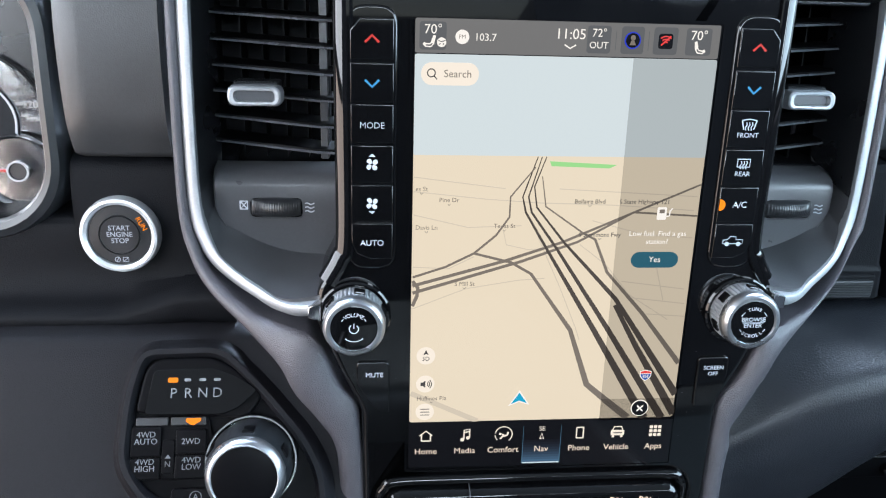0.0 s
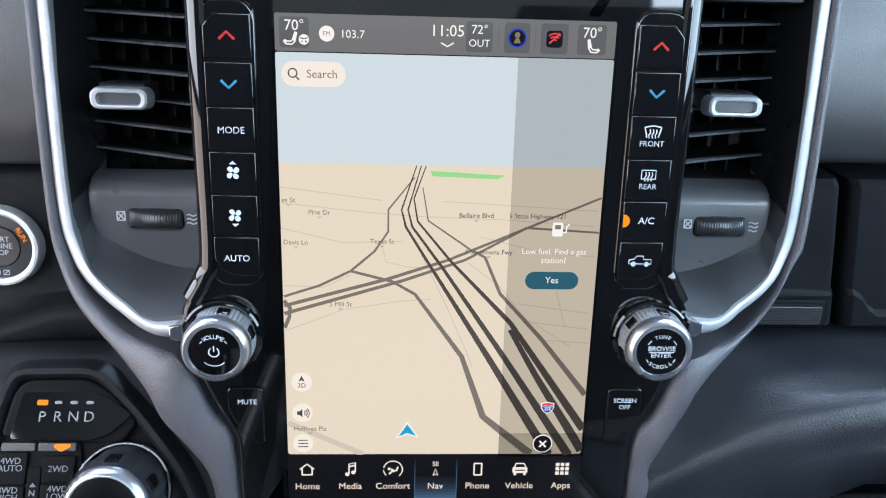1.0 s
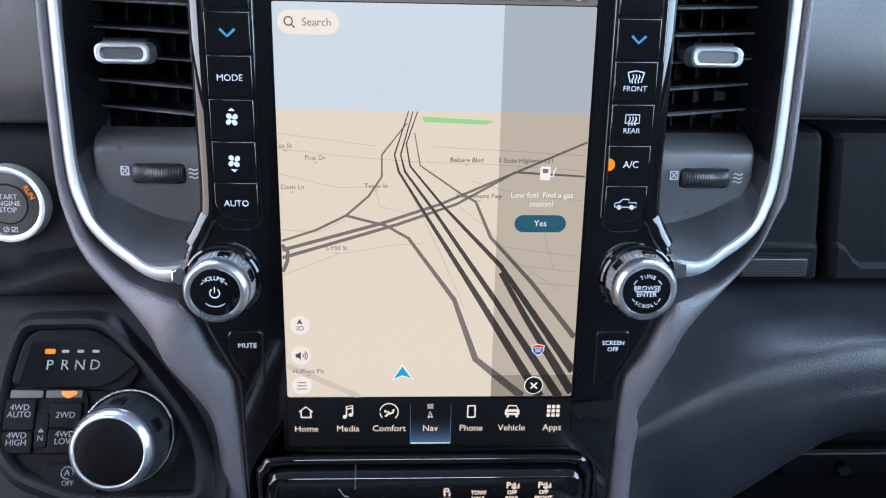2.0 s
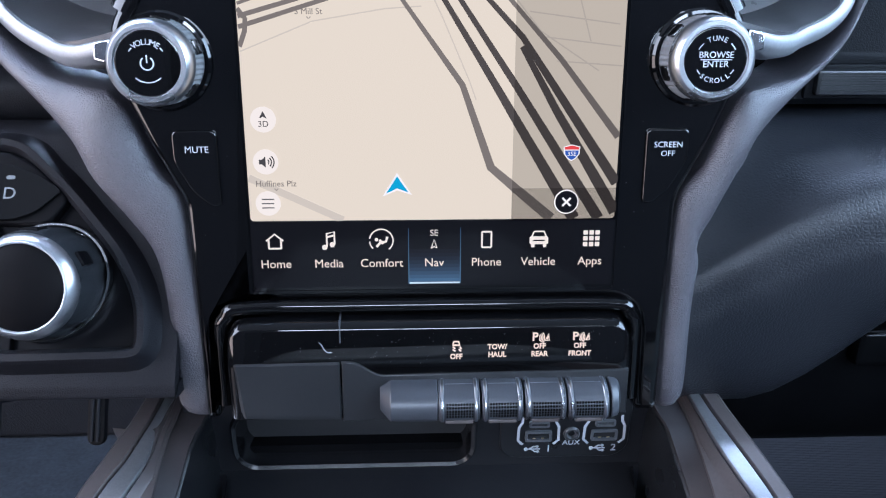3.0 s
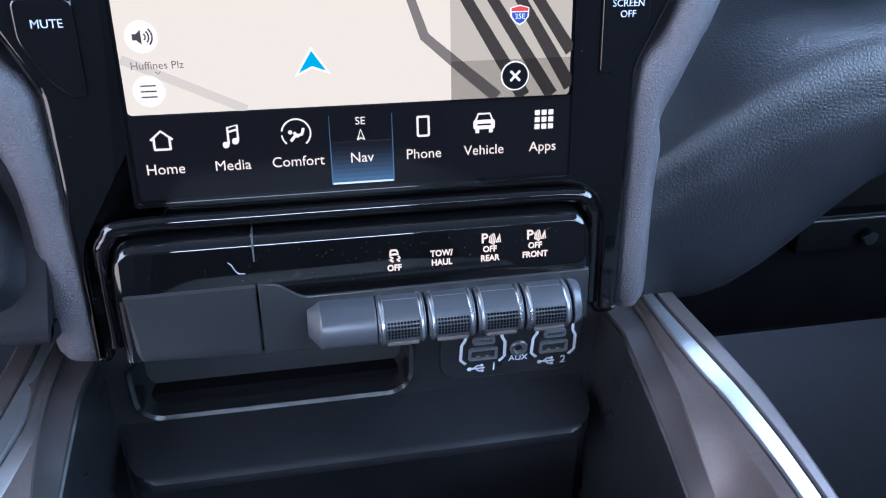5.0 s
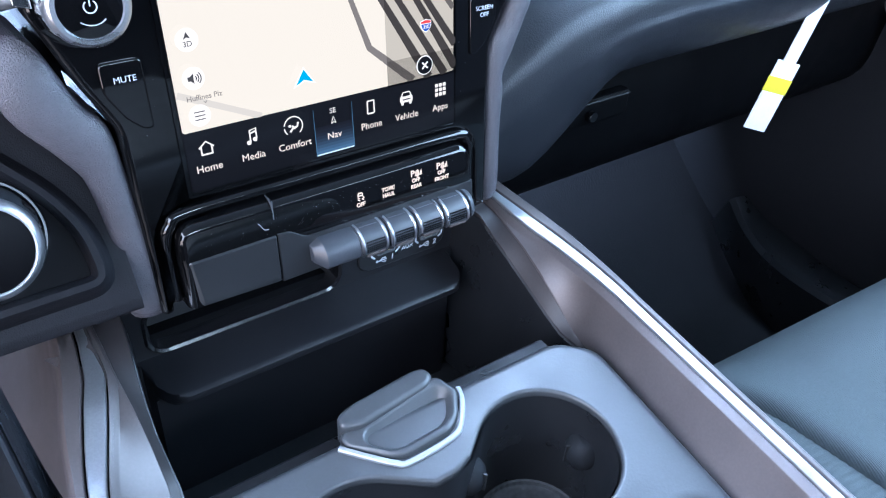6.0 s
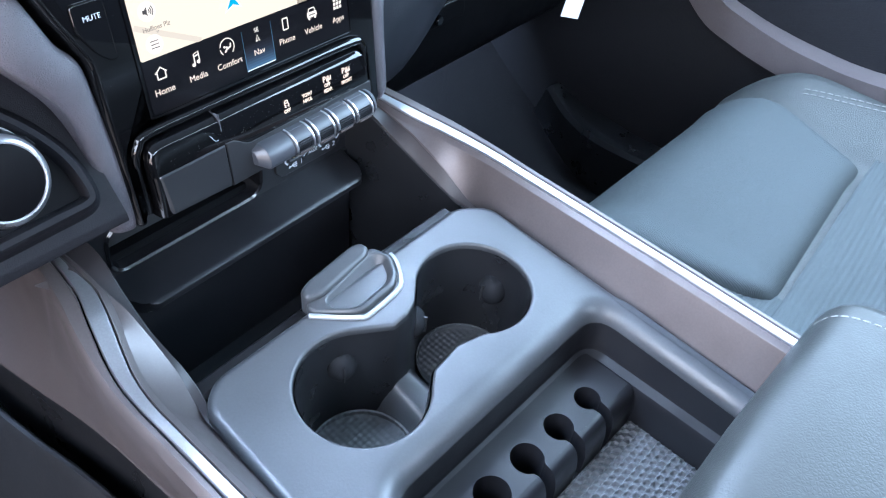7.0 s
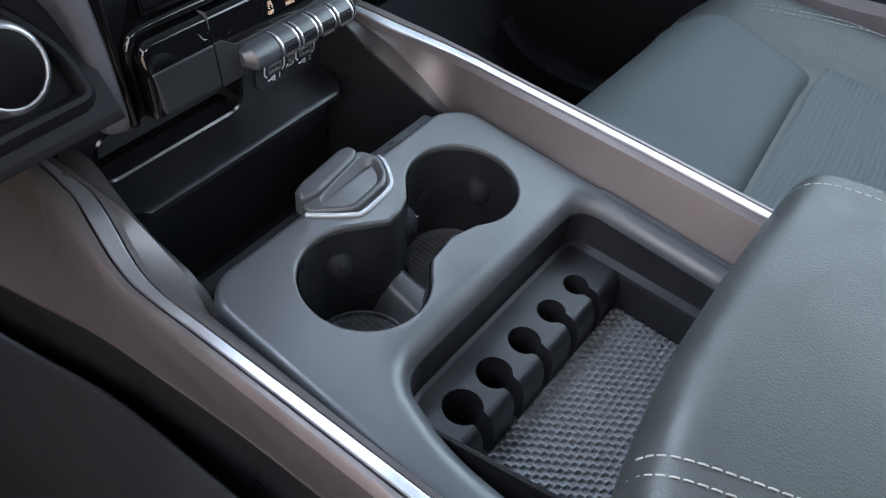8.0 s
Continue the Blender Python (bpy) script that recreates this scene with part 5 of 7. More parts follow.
S_INK = rgb("screen_ink", 70, 68, 68)
S_TEAL = rgb("screen_teal", 38, 90, 108)
S_BLUE = rgb("screen_arrow_blue", 18, 160, 200)
S_NAVY = rgb("screen_navy_ring", 40, 60, 190)
S_RED = rgb("screen_red", 225, 70, 70)
S_GLOW = rgb("screen_tab_glow", 72, 108, 134)
S_GLOW2 = rgb("screen_tab_glow_dim", 40, 58, 78)
S_SHIELD = rgb("screen_shield_blue", 50, 90, 170)
S_SHADE = tint_film("screen_shade", (0.815, 0.815, 0.815, 1))

screen = thing("touchscreen", "tall portrait touchscreen showing a beige street map", "screen", m=DASH)
LAYER = 0.00022


def flat(name, outline, material, level, parent, label=""):
    bm = bmesh.new()
    z = 0.0006 + level * LAYER
    prism(bm, [(x / 1000, y / 1000) for x, y in outline], z, z + LAYER * 0.6)
    return part(name, bm, material, parent, label)


def line(name, points, width, material, level, parent, label=""):
    bm = bmesh.new()
    z = 0.0006 + level * LAYER
    w = [a / 1000 for a in width] if isinstance(width, (list, tuple)) else width / 1000
    ribbon(bm, [(x / 1000, y / 1000) for x, y in points], w, z, z + LAYER * 0.6)
    # nothing runs past the map's edge
    for co, no in (((0.0806, 0, 0), (1, 0, 0)), ((-0.0806, 0, 0), (-1, 0, 0)), ((0, 0.0096, 0), (0, -1, 0))):
        if parent.name.startswith("map"):
            bmesh.ops.bisect_plane(bm, geom=list(bm.verts) + list(bm.edges) + list(bm.faces), plane_co=co, plane_no=no, clear_outer=True)
    return part(name, bm, material, parent, label)


def lines(name, strokes, width, material, level, parent, label=""):
    bm = bmesh.new()
    z = 0.0006 + level * LAYER
    for k, pts in enumerate(strokes):
        ribbon(bm, [(x / 1000, y / 1000) for x, y in pts], width / 1000, z + k * 2e-6, z + LAYER * 0.6 + k * 2e-6)
    return part(name, bm, material, parent, label)


def write(text, x, y, size, material, level, parent, bold=0.0, align="CENTER", wide=1.0):
    return words(text, size / 1000, material, parent, x / 1000, y / 1000, 0.0006 + level * LAYER, align=align, bold=bold, thick=LAYER * 0.25, wide=wide)


def rect(x0, x1, y0, y1, r=0.0):
    if r <= 0:
        return [(x0, y0), (x1, y0), (x1, y1), (x0, y1)]
    return [(a * 1000, b * 1000) for a, b in rounded((x1 - x0) / 1000, (y1 - y0) / 1000, r / 1000, 5, (x0 + x1) / 2000, (y0 + y1) / 2000)]


def ring_pts(cx, cy, r, n=20, a0=0, a1=360):
    return [(cx + r * math.cos(radians(a0 + (a1 - a0) * i / n)), cy + r * math.sin(radians(a0 + (a1 - a0) * i / n))) for i in range(n + 1)]


def dot(cx, cy, r, n=28):
    return ring_pts(cx, cy, r, n)[:-1]


bm = bmesh.new()
prism(bm, rounded(0.1665, 0.2665, 0.0015, 3, 0, 0.109), -0.002, 0.0004, 0.0003)
part("glass", bm, PIANO, screen, "gloss black screen glass")
bm = bmesh.new()
fr_o, fr_i = rounded(0.1665, 0.2665, 0.0018, 4, 0, 0.109), rounded(0.1640, 0.2640, 0.0014, 4, 0, 0.109)
loft(bm, [[(x, y, z) for x, y in o] for o, z in ((fr_o, 0.0), (fr_o, 0.0009), (fr_i, 0.0009), (fr_i, 0.0002))], cap_start=False, cap_end=False)
bmesh.ops.recalc_face_normals(bm, faces=bm.faces)
part("glass_edge", bm, PIANO, screen)
flat("display", rect(-81, 81, -21.5, 240.5, 1.5), S_NIGHT, 0, screen, "lit display")

mapp = flat("map", rect(-80.6, 80.6, 9.6, 222.5, 1.5), S_LAND, 1, screen, "beige street map")
flat("map_sky", rect(-80.6, 80.6, 170, 222.5, 1.0), S_SKY, 2, mapp, "pale blue sky of the map")
LANES = [[(-80, 150), (-40, 146), (-10, 144), (30, 143), (78, 140)], [(-80, 137), (-50, 130), (-20, 131)], [(-80, 158), (-30, 152)], [(0, 152), (40, 150), (79, 148)], [(-30, 128), (-28, 120), (-15, 117), (5, 119)],
         [(-80, 82), (-50, 94), (-20, 99), (-5, 100)], [(-12, 128), (4, 95), (15, 70), (18, 62)], [(14, 120), (30, 108), (45, 90), (70, 74)], [(40, 98), (78, 93)], [(45, 88), (79, 84)], [(52, 78), (80, 76)], [(60, 106), (66, 86)], [(-80, 107), (-60, 106), (-46, 113)], [(20, 134), (50, 126), (79, 124)]]
for k, pts in enumerate(LANES):
    line("side_street", pts, 0.55, S_LANE, 3 + k * 0.03, mapp)
line("frontage_road", [(-14, 164), (-27, 147.4), (-27, 136), (-34, 125.5), (-46, 115), (-62, 107), (-80, 101)], [0.6, 0.9, 1.0, 1.2, 1.3, 1.3, 1.3], S_MID, 4, mapp)
line("frontage_road", [(-10, 159), (-7, 142), (14.9, 127), (22.5, 123), (31, 103.6), (54, 78.5), (80, 46)], [0.5, 0.8, 1.0, 1.5, 1.8, 2.3, 3.2], S_MID, 4, mapp)
line("cross_road", [(-80, 96), (-27.7, 110.8), (3.6, 121.5), (80, 155)], [1.9, 1.8, 1.5, 1.0], S_MID, 5, mapp)
line("cross_road", [(-80, 91.8), (-19, 110.4), (12.3, 121.7), (43, 139), (80, 137)], [1.9, 1.7, 1.4, 1.2, 1.0], S_MID, 6, mapp)
line("slip_road", [(-46, 115), (-24.8, 109.6), (-13, 102.8), (12.2, 68.1), (24.8, 32.9), (40, 20), (52, 10)], [1.4, 1.5, 1.7, 2.6, 3.6, 4.2, 4.6], S_MID, 4, mapp)
line("slip_road", [(-80, 99), (-77, 95), (-77.5, 90), (-80, 84)], 2.0, S_MID, 7, mapp)
line("motorway", [(-13.2, 170), (-20.4, 147.6), (-18.2, 138.9), (-5.5, 118.3), (26, 68.3), (62, 10)], [0.5, 0.8, 1.2, 1.6, 3.2, 5.4], S_ROAD, 8, mapp)
line("motorway", [(-11, 170), (-17.2, 147.7), (-15, 139), (0.2, 118.4), (34.5, 68.4), (73, 10)], [0.5, 0.8, 1.2, 1.6, 3.0, 5.0], S_ROAD, 9, mapp)
line("motorway", [(-8.6, 170), (-14.3, 153.5), (-12.3, 141.9), (4.6, 121.5), (37, 87.8), (80, 26)], [0.5, 0.7, 1.0, 1.4, 2.6, 4.6], S_ROAD, 10, mapp)
line("motorway", [(37, 84), (52, 58), (72, 26), (80, 13)], [2.4, 3.4, 4.8, 5.0], S_ROAD, 11, mapp)
line("street", [(-80, 29), (-40, 10)], 3.2, S_LANE, 4, mapp)
flat("park", [(-6.3, 167.3), (-5.4, 164.6), (27, 163.6), (31, 165.6)], S_GREEN, 3, mapp, "green park strip")
flat("notice_panel", rect(34.0, 80.6, 9.6, 222.5), S_SHADE, 13, mapp, "dimmed notice panel")
flat("notice_foot", rect(34.0, 80.6, 9.6, 24.0), S_SHADE, 14, mapp)
for txt, x, y in (("Pine Dr", -61, 146), ("Davis Ln", -73, 130.5), ("Texas St", -30, 131.5), ("Bellaire Blvd", 17, 145.5), ("S State Highway 121", 48, 145.5), ("S Stemmons Fwy", 24, 126.5), ("S Mill St", -51, 97.8), ("Huffines Plz", -68, 26.8), ("es St", -76, 152)):
    write(txt, x, y, 3.5 if txt != "Huffines Plz" else 3.7, S_MID if x < 10 else S_INK, 16, mapp)
    if x < 30:
        lines("pin_tick", [[(x - 0.8, y - 2.0), (x, y - 2.9), (x + 0.8, y - 2.0)]], 0.3, S_MID, 16, mapp)
arrow = flat("position_arrow", [(-16, 31.3), (-22.4, 21.0), (-16, 23.6), (-9.6, 21.6)], S_WHITE, 17, mapp, "blue position arrow")
flat("arrow_fill", [(-16, 29.8), (-20.8, 22.4), (-16, 24.6), (-11.2, 22.8)], S_BLUE, 18, arrow)
for y, what in ((54.3, "3D"), (36.4, "speaker"), (18.3, "menu")):
    b = flat("map_button", dot(-71.8, y, 5.4), S_BUTTON, 17, mapp, "round cream map button")
    if what == "3D":
        write("3D", -71.8, 52.4, 3.6, S_INK, 18, b)
        flat("compass", [(-71.8, 58.0), (-73.4, 54.8), (-71.8, 55.5), (-70.2, 54.8)], S_INK, 18, b)
    elif what == "speaker":
        flat("speaker", [(-74.6, 35.4), (-73.4, 35.4), (-71.8, 34.0), (-71.8, 38.8), (-73.4, 37.4), (-74.6, 37.4)], S_INK, 18, b)
        lines("waves", [ring_pts(-71.8, 36.4, r, 8, -45, 45) for r in (1.4, 2.5, 3.6)], 0.5, S_INK, 18, b)
    else:
        lines("menu_bars", [[(-74.4, y + k), (-69.2, y + k)] for k in (-1.9, 0, 1.9)], 0.45, S_INK, 18, b)
srch = flat("search_box", rect(-77.5, -47.5, 207.0, 218.6, 5.6), S_BUTTON, 17, mapp, "cream search box")
write("Search", -71.0 + 12.5, 212.8, 5.4, S_MID, 18, srch)
lines("magnifier", [ring_pts(-72.2, 213.2, 2.0, 18), [(-70.8, 211.7), (-69.2, 210.0)]], 0.6, S_INK, 18, srch)
yes = flat("yes_button", rect(43.2, 70.8, 107.2, 116.6, 4.7), S_TEAL, 17, mapp, "teal answer button")
write("Yes", 57, 112.0, 4.7, S_WHITE, 18, yes)
write("Low fuel. Find a gas", 57.2, 127.3, 4.2, S_WHITE, 18, mapp)
write("station?", 57.2, 122.6, 4.2, S_WHITE, 18, mapp)
pump = flat("fuel_pump", rect(55.6, 61.0, 135.4, 142.6, 0.8), S_WHITE, 17, mapp, "white fuel pump sign")
flat("pump_window", rect(56.8, 59.8, 139.2, 141.4, 0.4), S_MID, 18, pump)
lines("pump_hose", [[(61.0, 137.4), (62.6, 137.6), (62.8, 140.4), (64.0, 142.0)]], 0.7, S_WHITE, 18, pump)
cl2 = flat("close_button", dot(58, 18.0, 5.4), S_WHITE, 17, mapp, "round close button with a cross")
flat("close_fill", dot(58, 18.0, 4.9), S_NIGHT, 18, cl2)
lines("cross", [[(56.2, 16.2), (59.8, 19.8)], [(56.2, 19.8), (59.8, 16.2)]], 0.9, S_WHITE, 19, cl2)
sh = flat("route_shield", [(55.8, 42.2), (56.0, 39.0), (57.6, 37.0), (59.4, 36.0), (61.2, 37.0), (62.8, 39.0), (63.0, 42.2), (59.4, 43.2)], S_WHITE, 17, mapp, "blue and red route shield")
flat("shield_field", [(56.4, 40.6), (56.6, 39.0), (58.0, 37.3), (59.4, 36.6), (60.8, 37.3), (62.2, 39.0), (62.4, 40.6)], S_SHIELD, 18, sh)
flat("shield_top", [(56.3, 41.0), (62.5, 41.0), (62.6, 42.0), (59.4, 42.8), (56.2, 42.0)], S_RED, 18, sh)
write("35E", 59.4, 39.1, 2.6, S_WHITE, 19, sh)

head = flat("header_bar", rect(-80.6, 80.6, 223.0, 240.2, 1.0), S_HEAD, 1, screen, "grey status bar")
for x0, x1 in ((-78.4, -64.6), (9.0, 21.6), (27.2, 39.4), (44.6, 57.6), (62.2, 76.0)):
    flat("chip", rect(x0, x1, 224.6, 238.6, 1.6), S_CHIP, 2, head)
write("70°", -71.4, 234.6, 6.8, S_WHITE, 3, head)
write("70°", 69.2, 234.6, 6.8, S_WHITE, 3, head)
write("11:05", 0.2, 233.8, 7.4, S_WHITE, 3, head)
write("72°", 15.4, 234.8, 5.8, S_WHITE, 3, head)
write("OUT", 15.4, 228.6, 4.8, S_WHITE, 3, head)
write("103.7", -44.4, 231.2, 5.2, S_WHITE, 3, head)
fm = flat("radio_badge", dot(-56.4, 231.3, 3.6), S_WHITE, 2, head, "white radio badge")
write("FM", -56.4, 231.3, 2.9, S_MID, 3, fm)
lines("pull_chevron", [[(-2.8, 228.6), (0.2, 226.8), (3.2, 228.6)]], 0.7, S_WHITE, 3, head)
for k, cushion in ((1, [(-76.4, 227.9), (-75.2, 226.9), (-72.8, 226.8), (-71.8, 227.8), (-70.6, 231.8)]), (-1, [(67.6, 231.8), (68.4, 227.8), (69.2, 226.6), (71.6, 226.4), (73.0, 227.2)])):
    st = line("seat_sign", cushion, [1.3, 2.0, 2.1, 2.0, 1.4][::k], S_WHITE, 3, head, "white heated seat sign")
    line("seat_inner", cushion[1:-1], [0.5, 0.8, 0.6][::k], S_CHIP, 4, st)
ws = flat("wheel_sign", dot(-67.0, 228.4, 2.4), S_WHITE, 3, head, "white heated wheel sign")
lines("wheel_spoke", [[(-68.8, 229.3), (-67.0, 228.7), (-65.2, 229.3)], [(-68.2, 227.2), (-67.6, 227.8)], [(-65.8, 227.2), (-66.4, 227.8)]], 0.5, S_CHIP, 4, ws)
ring_b = flat("assistant_sign", dot(33.3, 231.6, 4.4), S_NAVY, 3, head, "blue-ringed round sign")
flat("assistant_fill", dot(33.3, 231.6, 3.7), S_NIGHT, 4, ring_b)
flat("assistant_mark", dot(33.3, 233.0, 1.3), S_MID, 5, ring_b)
flat("assistant_foot", [(31.6, 229.2), (35.0, 229.2), (34.0, 231.6), (32.6, 231.6)], S_MID, 5, ring_b)
wf = flat("no_signal_sign", rect(47.2, 55.0, 227.6, 235.4, 1.6), S_NIGHT, 3, head, "struck-out red signal sign")
lines("signal_arc", [ring_pts(51.1, 229.6, r, 10, 50, 130) for r in (1.6, 3.0, 4.4)], 0.6, S_RED, 4, wf)
lines("signal_stroke", [[(48.6, 229.4), (53.6, 234.2)]], 0.8, S_RED, 5, wf)
for x in (24.4, 42.0):
    line("header_divider", [(x, 226.5), (x, 236.5)], 0.25, S_CHIP, 2, head)

# bottom bar with seven tabs
bar = flat("tab_bar", rect(-80.6, 80.6, -21.0, 9.2), S_NIGHT, 1, screen, "black tab bar")
tabs = {n: -70.5 + 23.5 * i for i, n in enumerate(("Home", "Media", "Comfort", "Nav", "Phone", "Vehicle", "Apps"))}
sel = flat("selected_tab", rect(-11.2, 11.6, -20.0, -19.3), rgb("screen_tab_line", 205, 225, 235), 3, bar, "glowing line under the selected tab")
for k in range(9):
    f = (1 - k / 9) ** 1.4
    flat("selected_glow", rect(-11.2, 11.6, -19.3 + k * 1.7, -19.3 + (k + 1) * 1.7), rgb("screen_tab_glow_step", 14 + 52 * f, 14 + 84 * f, 22 + 104 * f), 2, sel)
for x in (-11.4, 11.8):
    line("tab_edge", [(x, -20.0), (x, 6)], [0.5, 0.15], S_GLOW, 3, sel)
for n, x in tabs.items():
    write(n, x, -10.2, 5.4, S_CREAM, 4, bar)
lines("home_sign", [[(-73.2, -3.0), (-73.2, 1.4)], [(-73.2, -2.8), (-67.8, -2.8)], [(-67.8, -3.0), (-67.8, 1.4)], [(-74.3, 0.6), (-70.5, 3.8), (-66.7, 0.6)]], 0.8, S_BUTTON, 4, bar)
mus = lines("music_sign", [[(-47.6, -2.2), (-47.6, 3.8), (-44.2, 4.6), (-44.2, -1.0)], [(-47.6, 2.2), (-44.2, 3.0)]], 0.8, S_BUTTON, 4, bar)
for x, y in ((-48.6, -2.4), (-45.2, -1.2)):
    flat("note_head", dot(x, y, 1.2, 14), S_BUTTON, 5, mus)
com = lines("comfort_ring", [ring_pts(-23.5, 0.4, 5.2, 30, -50, 170), ring_pts(-23.5, 0.4, 5.2, 10, 185, 225)], 0.6, S_BUTTON, 4, bar)
lines("comfort_figure", [[(-25.6, -2.4), (-24.0, -0.6), (-21.4, 0.0), (-20.8, 2.2)], [(-24.4, 0.8), (-22.6, -1.0)]], 1.1, S_BUTTON, 5, com)
flat("comfort_dot", dot(-25.6, 0.9, 0.8, 12), S_BUTTON, 5, com)
write("SE", 0.0, 3.6, 4.0, S_BUTTON, 4, bar)
lines("nav_sign", [[(-1.3, -3.4), (0, 0.6), (1.3, -3.4), (0, -2.6), (-1.3, -3.4)]], 0.5, S_BUTTON, 4, bar)
lines("phone_sign", [[(21.4, -3.2), (25.6, -3.2)], [(25.6, -3.2), (25.6, 4.0)], [(25.6, 4.0), (21.4, 4.0)], [(21.4, 4.0), (21.4, -3.2)]], 0.8, S_BUTTON, 4, bar)
veh = flat("vehicle_sign", rect(42.8, 51.2, -2.0, 1.6, 0.8), S_BUTTON, 4, bar)
lines("vehicle_cab", [[(43.8, 1.6), (44.8, 3.9), (49.2, 3.9), (50.2, 1.6)]], 0.7, S_BUTTON, 4, veh)
lines("vehicle_grille", [[(44.4, -0.2), (49.6, -0.2)]], 0.6, S_NIGHT, 5, veh)
for x in (43.6, 48.9):
    flat("vehicle_wheel", rect(x, x + 1.5, -3.4, -2.0), S_BUTTON, 4, veh)
for i in range(3):
    for j in range(3):
        flat("app_square", rect(67.0 + i * 2.7, 69.0 + i * 2.7, -3.2 + j * 2.7, -1.2 + j * 2.7, 0.3), S_BUTTON, 4, bar)


# ---- button columns ----
def signs(name, strokes, width, material, parent, z):
    bm = bmesh.new()
    for k, pts in enumerate(strokes):
        ribbon(bm, [(x / 1000, y / 1000) for x, y in pts], width / 1000, z + k * 2e-6, z + 0.0002 + k * 2e-6)
    return part(name, bm, material, parent)


VS = (229.3, 207.3, 186.4, 164.9, 143.6, 122.3)
for sx in (-1, 1):
    column = thing("button_column", "gloss black climate button column with white signs", "buttons", "climate buttons", m=DASH)
    cx = sx * 0.1025
    bm = bmesh.new()
    prism(bm, round_corners([(cx - 0.0130, 0.246), (cx - 0.0130, 0.106), (cx + 0.0130, 0.106), (cx + 0.0130, 0.246)], 0.010, 6), -0.001, 0.0016, 0.0014, 4)
    part("surround", bm, PIANO, column)
    for i, v in enumerate(VS):
        top, low = v / 1000 + 0.0102, v / 1000 - 0.0102
        x0, x1 = cx - 0.0112, cx + 0.0112
        if i == 5:
            o = [(x0, top), (x0, low + 0.009), (x0 + 0.003, low + 0.003), (x0 + 0.010, low), (x1, low), (x1, top)]
            o = o if sx < 0 else [(2 * cx - a, b) for a, b in o][::-1]
        elif i == 0:
            o = [(x0, top - 0.006), (x0, low), (x1, low), (x1, top), (x0 + 0.005, top)]
            o = o if sx < 0 else [(2 * cx - a, b) for a, b in o][::-1]
        else:
            o = [(x0, top), (x0, low), (x1, low), (x1, top)]
        bm = bmesh.new()
        prism(bm, o, 0.0002, 0.0026, 0.0007, 3)
        btn = part("button", bm, PIANO, column, "gloss black push button")
        z, X = 0.0027, cx * 1000
        if i == 0:
            signs("warmer_sign", [[(X - 3.6, v - 1.6), (X, v + 1.8), (X + 3.6, v - 1.6)]], 1.2, REDMARK, btn, z)
        elif i == 1:
            signs("cooler_sign", [[(X - 3.6, v + 1.6), (X, v - 1.8), (X + 3.6, v + 1.6)]], 1.2, BLUEMARK, btn, z)
        elif sx < 0 and i in (2, 5):
            words("MODE" if i == 2 else "AUTO", 0.0046, GREYPRINT if i == 2 else PRINT, btn, cx, v / 1000 - 0.001, z)
        elif sx < 0:
            bm = bmesh.new()
            for q in range(4):
                a = math.pi / 4 + q * math.pi / 2
                blade = [(0.0004, 0.0), (0.0008, -0.0010), (0.0020, -0.0016), (0.0032, -0.0012), (0.0036, -0.0002), (0.0032, 0.0008), (0.0020, 0.0010), (0.0010, 0.0006)]
                prism(bm, [(cx + u * math.cos(a) - w * math.sin(a), v / 1000 + u * math.sin(a) + w * math.cos(a)) for u, w in blade], z, z + 0.0002)
            part("fan_sign", bm, PRINT, btn)
            d = 1 if i == 3 else -1
            bm = bmesh.new()
            prism(bm, [(cx - 0.0017, v / 1000 + d * 0.0042), (cx + 0.0017, v / 1000 + d * 0.0042), (cx, v / 1000 + d * 0.0058)][::d], z, z + 0.0002)
            part("fan_arrow", bm, PRINT, btn)
        elif i in (2, 3):
            words("FRONT" if i == 2 else "REAR", 0.0038, GREYPRINT, btn, cx, v / 1000 - 0.0036, z)
            if i == 2:
                signs("windscreen_sign", [[(X - 4.2, v + 4.6), (X, v + 5.4), (X + 4.2, v + 4.6)], [(X - 4.2, v + 4.6), (X - 2.8, v - 0.4)], [(X + 4.2, v + 4.6), (X + 2.8, v - 0.4)]] + [[(X + k, v + 3.6), (X + k + 0.5, v + 2.2), (X + k - 0.4, v + 0.8), (X + k, v - 0.8)] for k in (-1.6, 0, 1.6)], 0.6, GREYPRINT, btn, z)
            else:
                signs("rear_window_sign", [[(X - 3.6, v + 0.4), (X - 3.6, v + 4.8), (X + 3.6, v + 4.8), (X + 3.6, v + 0.4), (X - 3.6, v + 0.4)]] + [[(X + k, v + 3.8), (X + k + 0.5, v + 2.4), (X + k - 0.4, v + 1.0), (X + k, v - 0.8)] for k in (-1.6, 0, 1.6)], 0.6, GREYPRINT, btn, z)
        elif i == 4:
            words("A/C", 0.0050, PRINT, btn, cx + 0.0012, v / 1000, z)
            bm = bmesh.new()
            prism(bm, disc(0.0033, 16, cx - 0.0107, v / 1000, -math.pi / 2, math.pi / 2), z, z + 0.0004)
            part("lamp", bm, AMBER, btn, "lit amber half-round lamp")
        else:
            signs("recirculate_sign", [[(X - 5.8, v - 1.4), (X - 5.8, v + 0.7), (X - 3.2, v + 1.1), (X - 1.8, v + 2.8), (X + 1.6, v + 2.8), (X + 1.8, v + 1.0), (X + 5.8, v + 1.0), (X + 5.8, v - 1.4), (X - 5.8, v - 1.4)]], 0.5, GREYPRINT, btn, z)
            bm = bmesh.new()
            for k in (-3.4, 3.4):
                prism(bm, disc(0.0013, 14, cx + k / 1000, (v - 1.5) / 1000), z, z + 0.0003)
            part("wheel_mark", bm, GREYPRINT, btn)
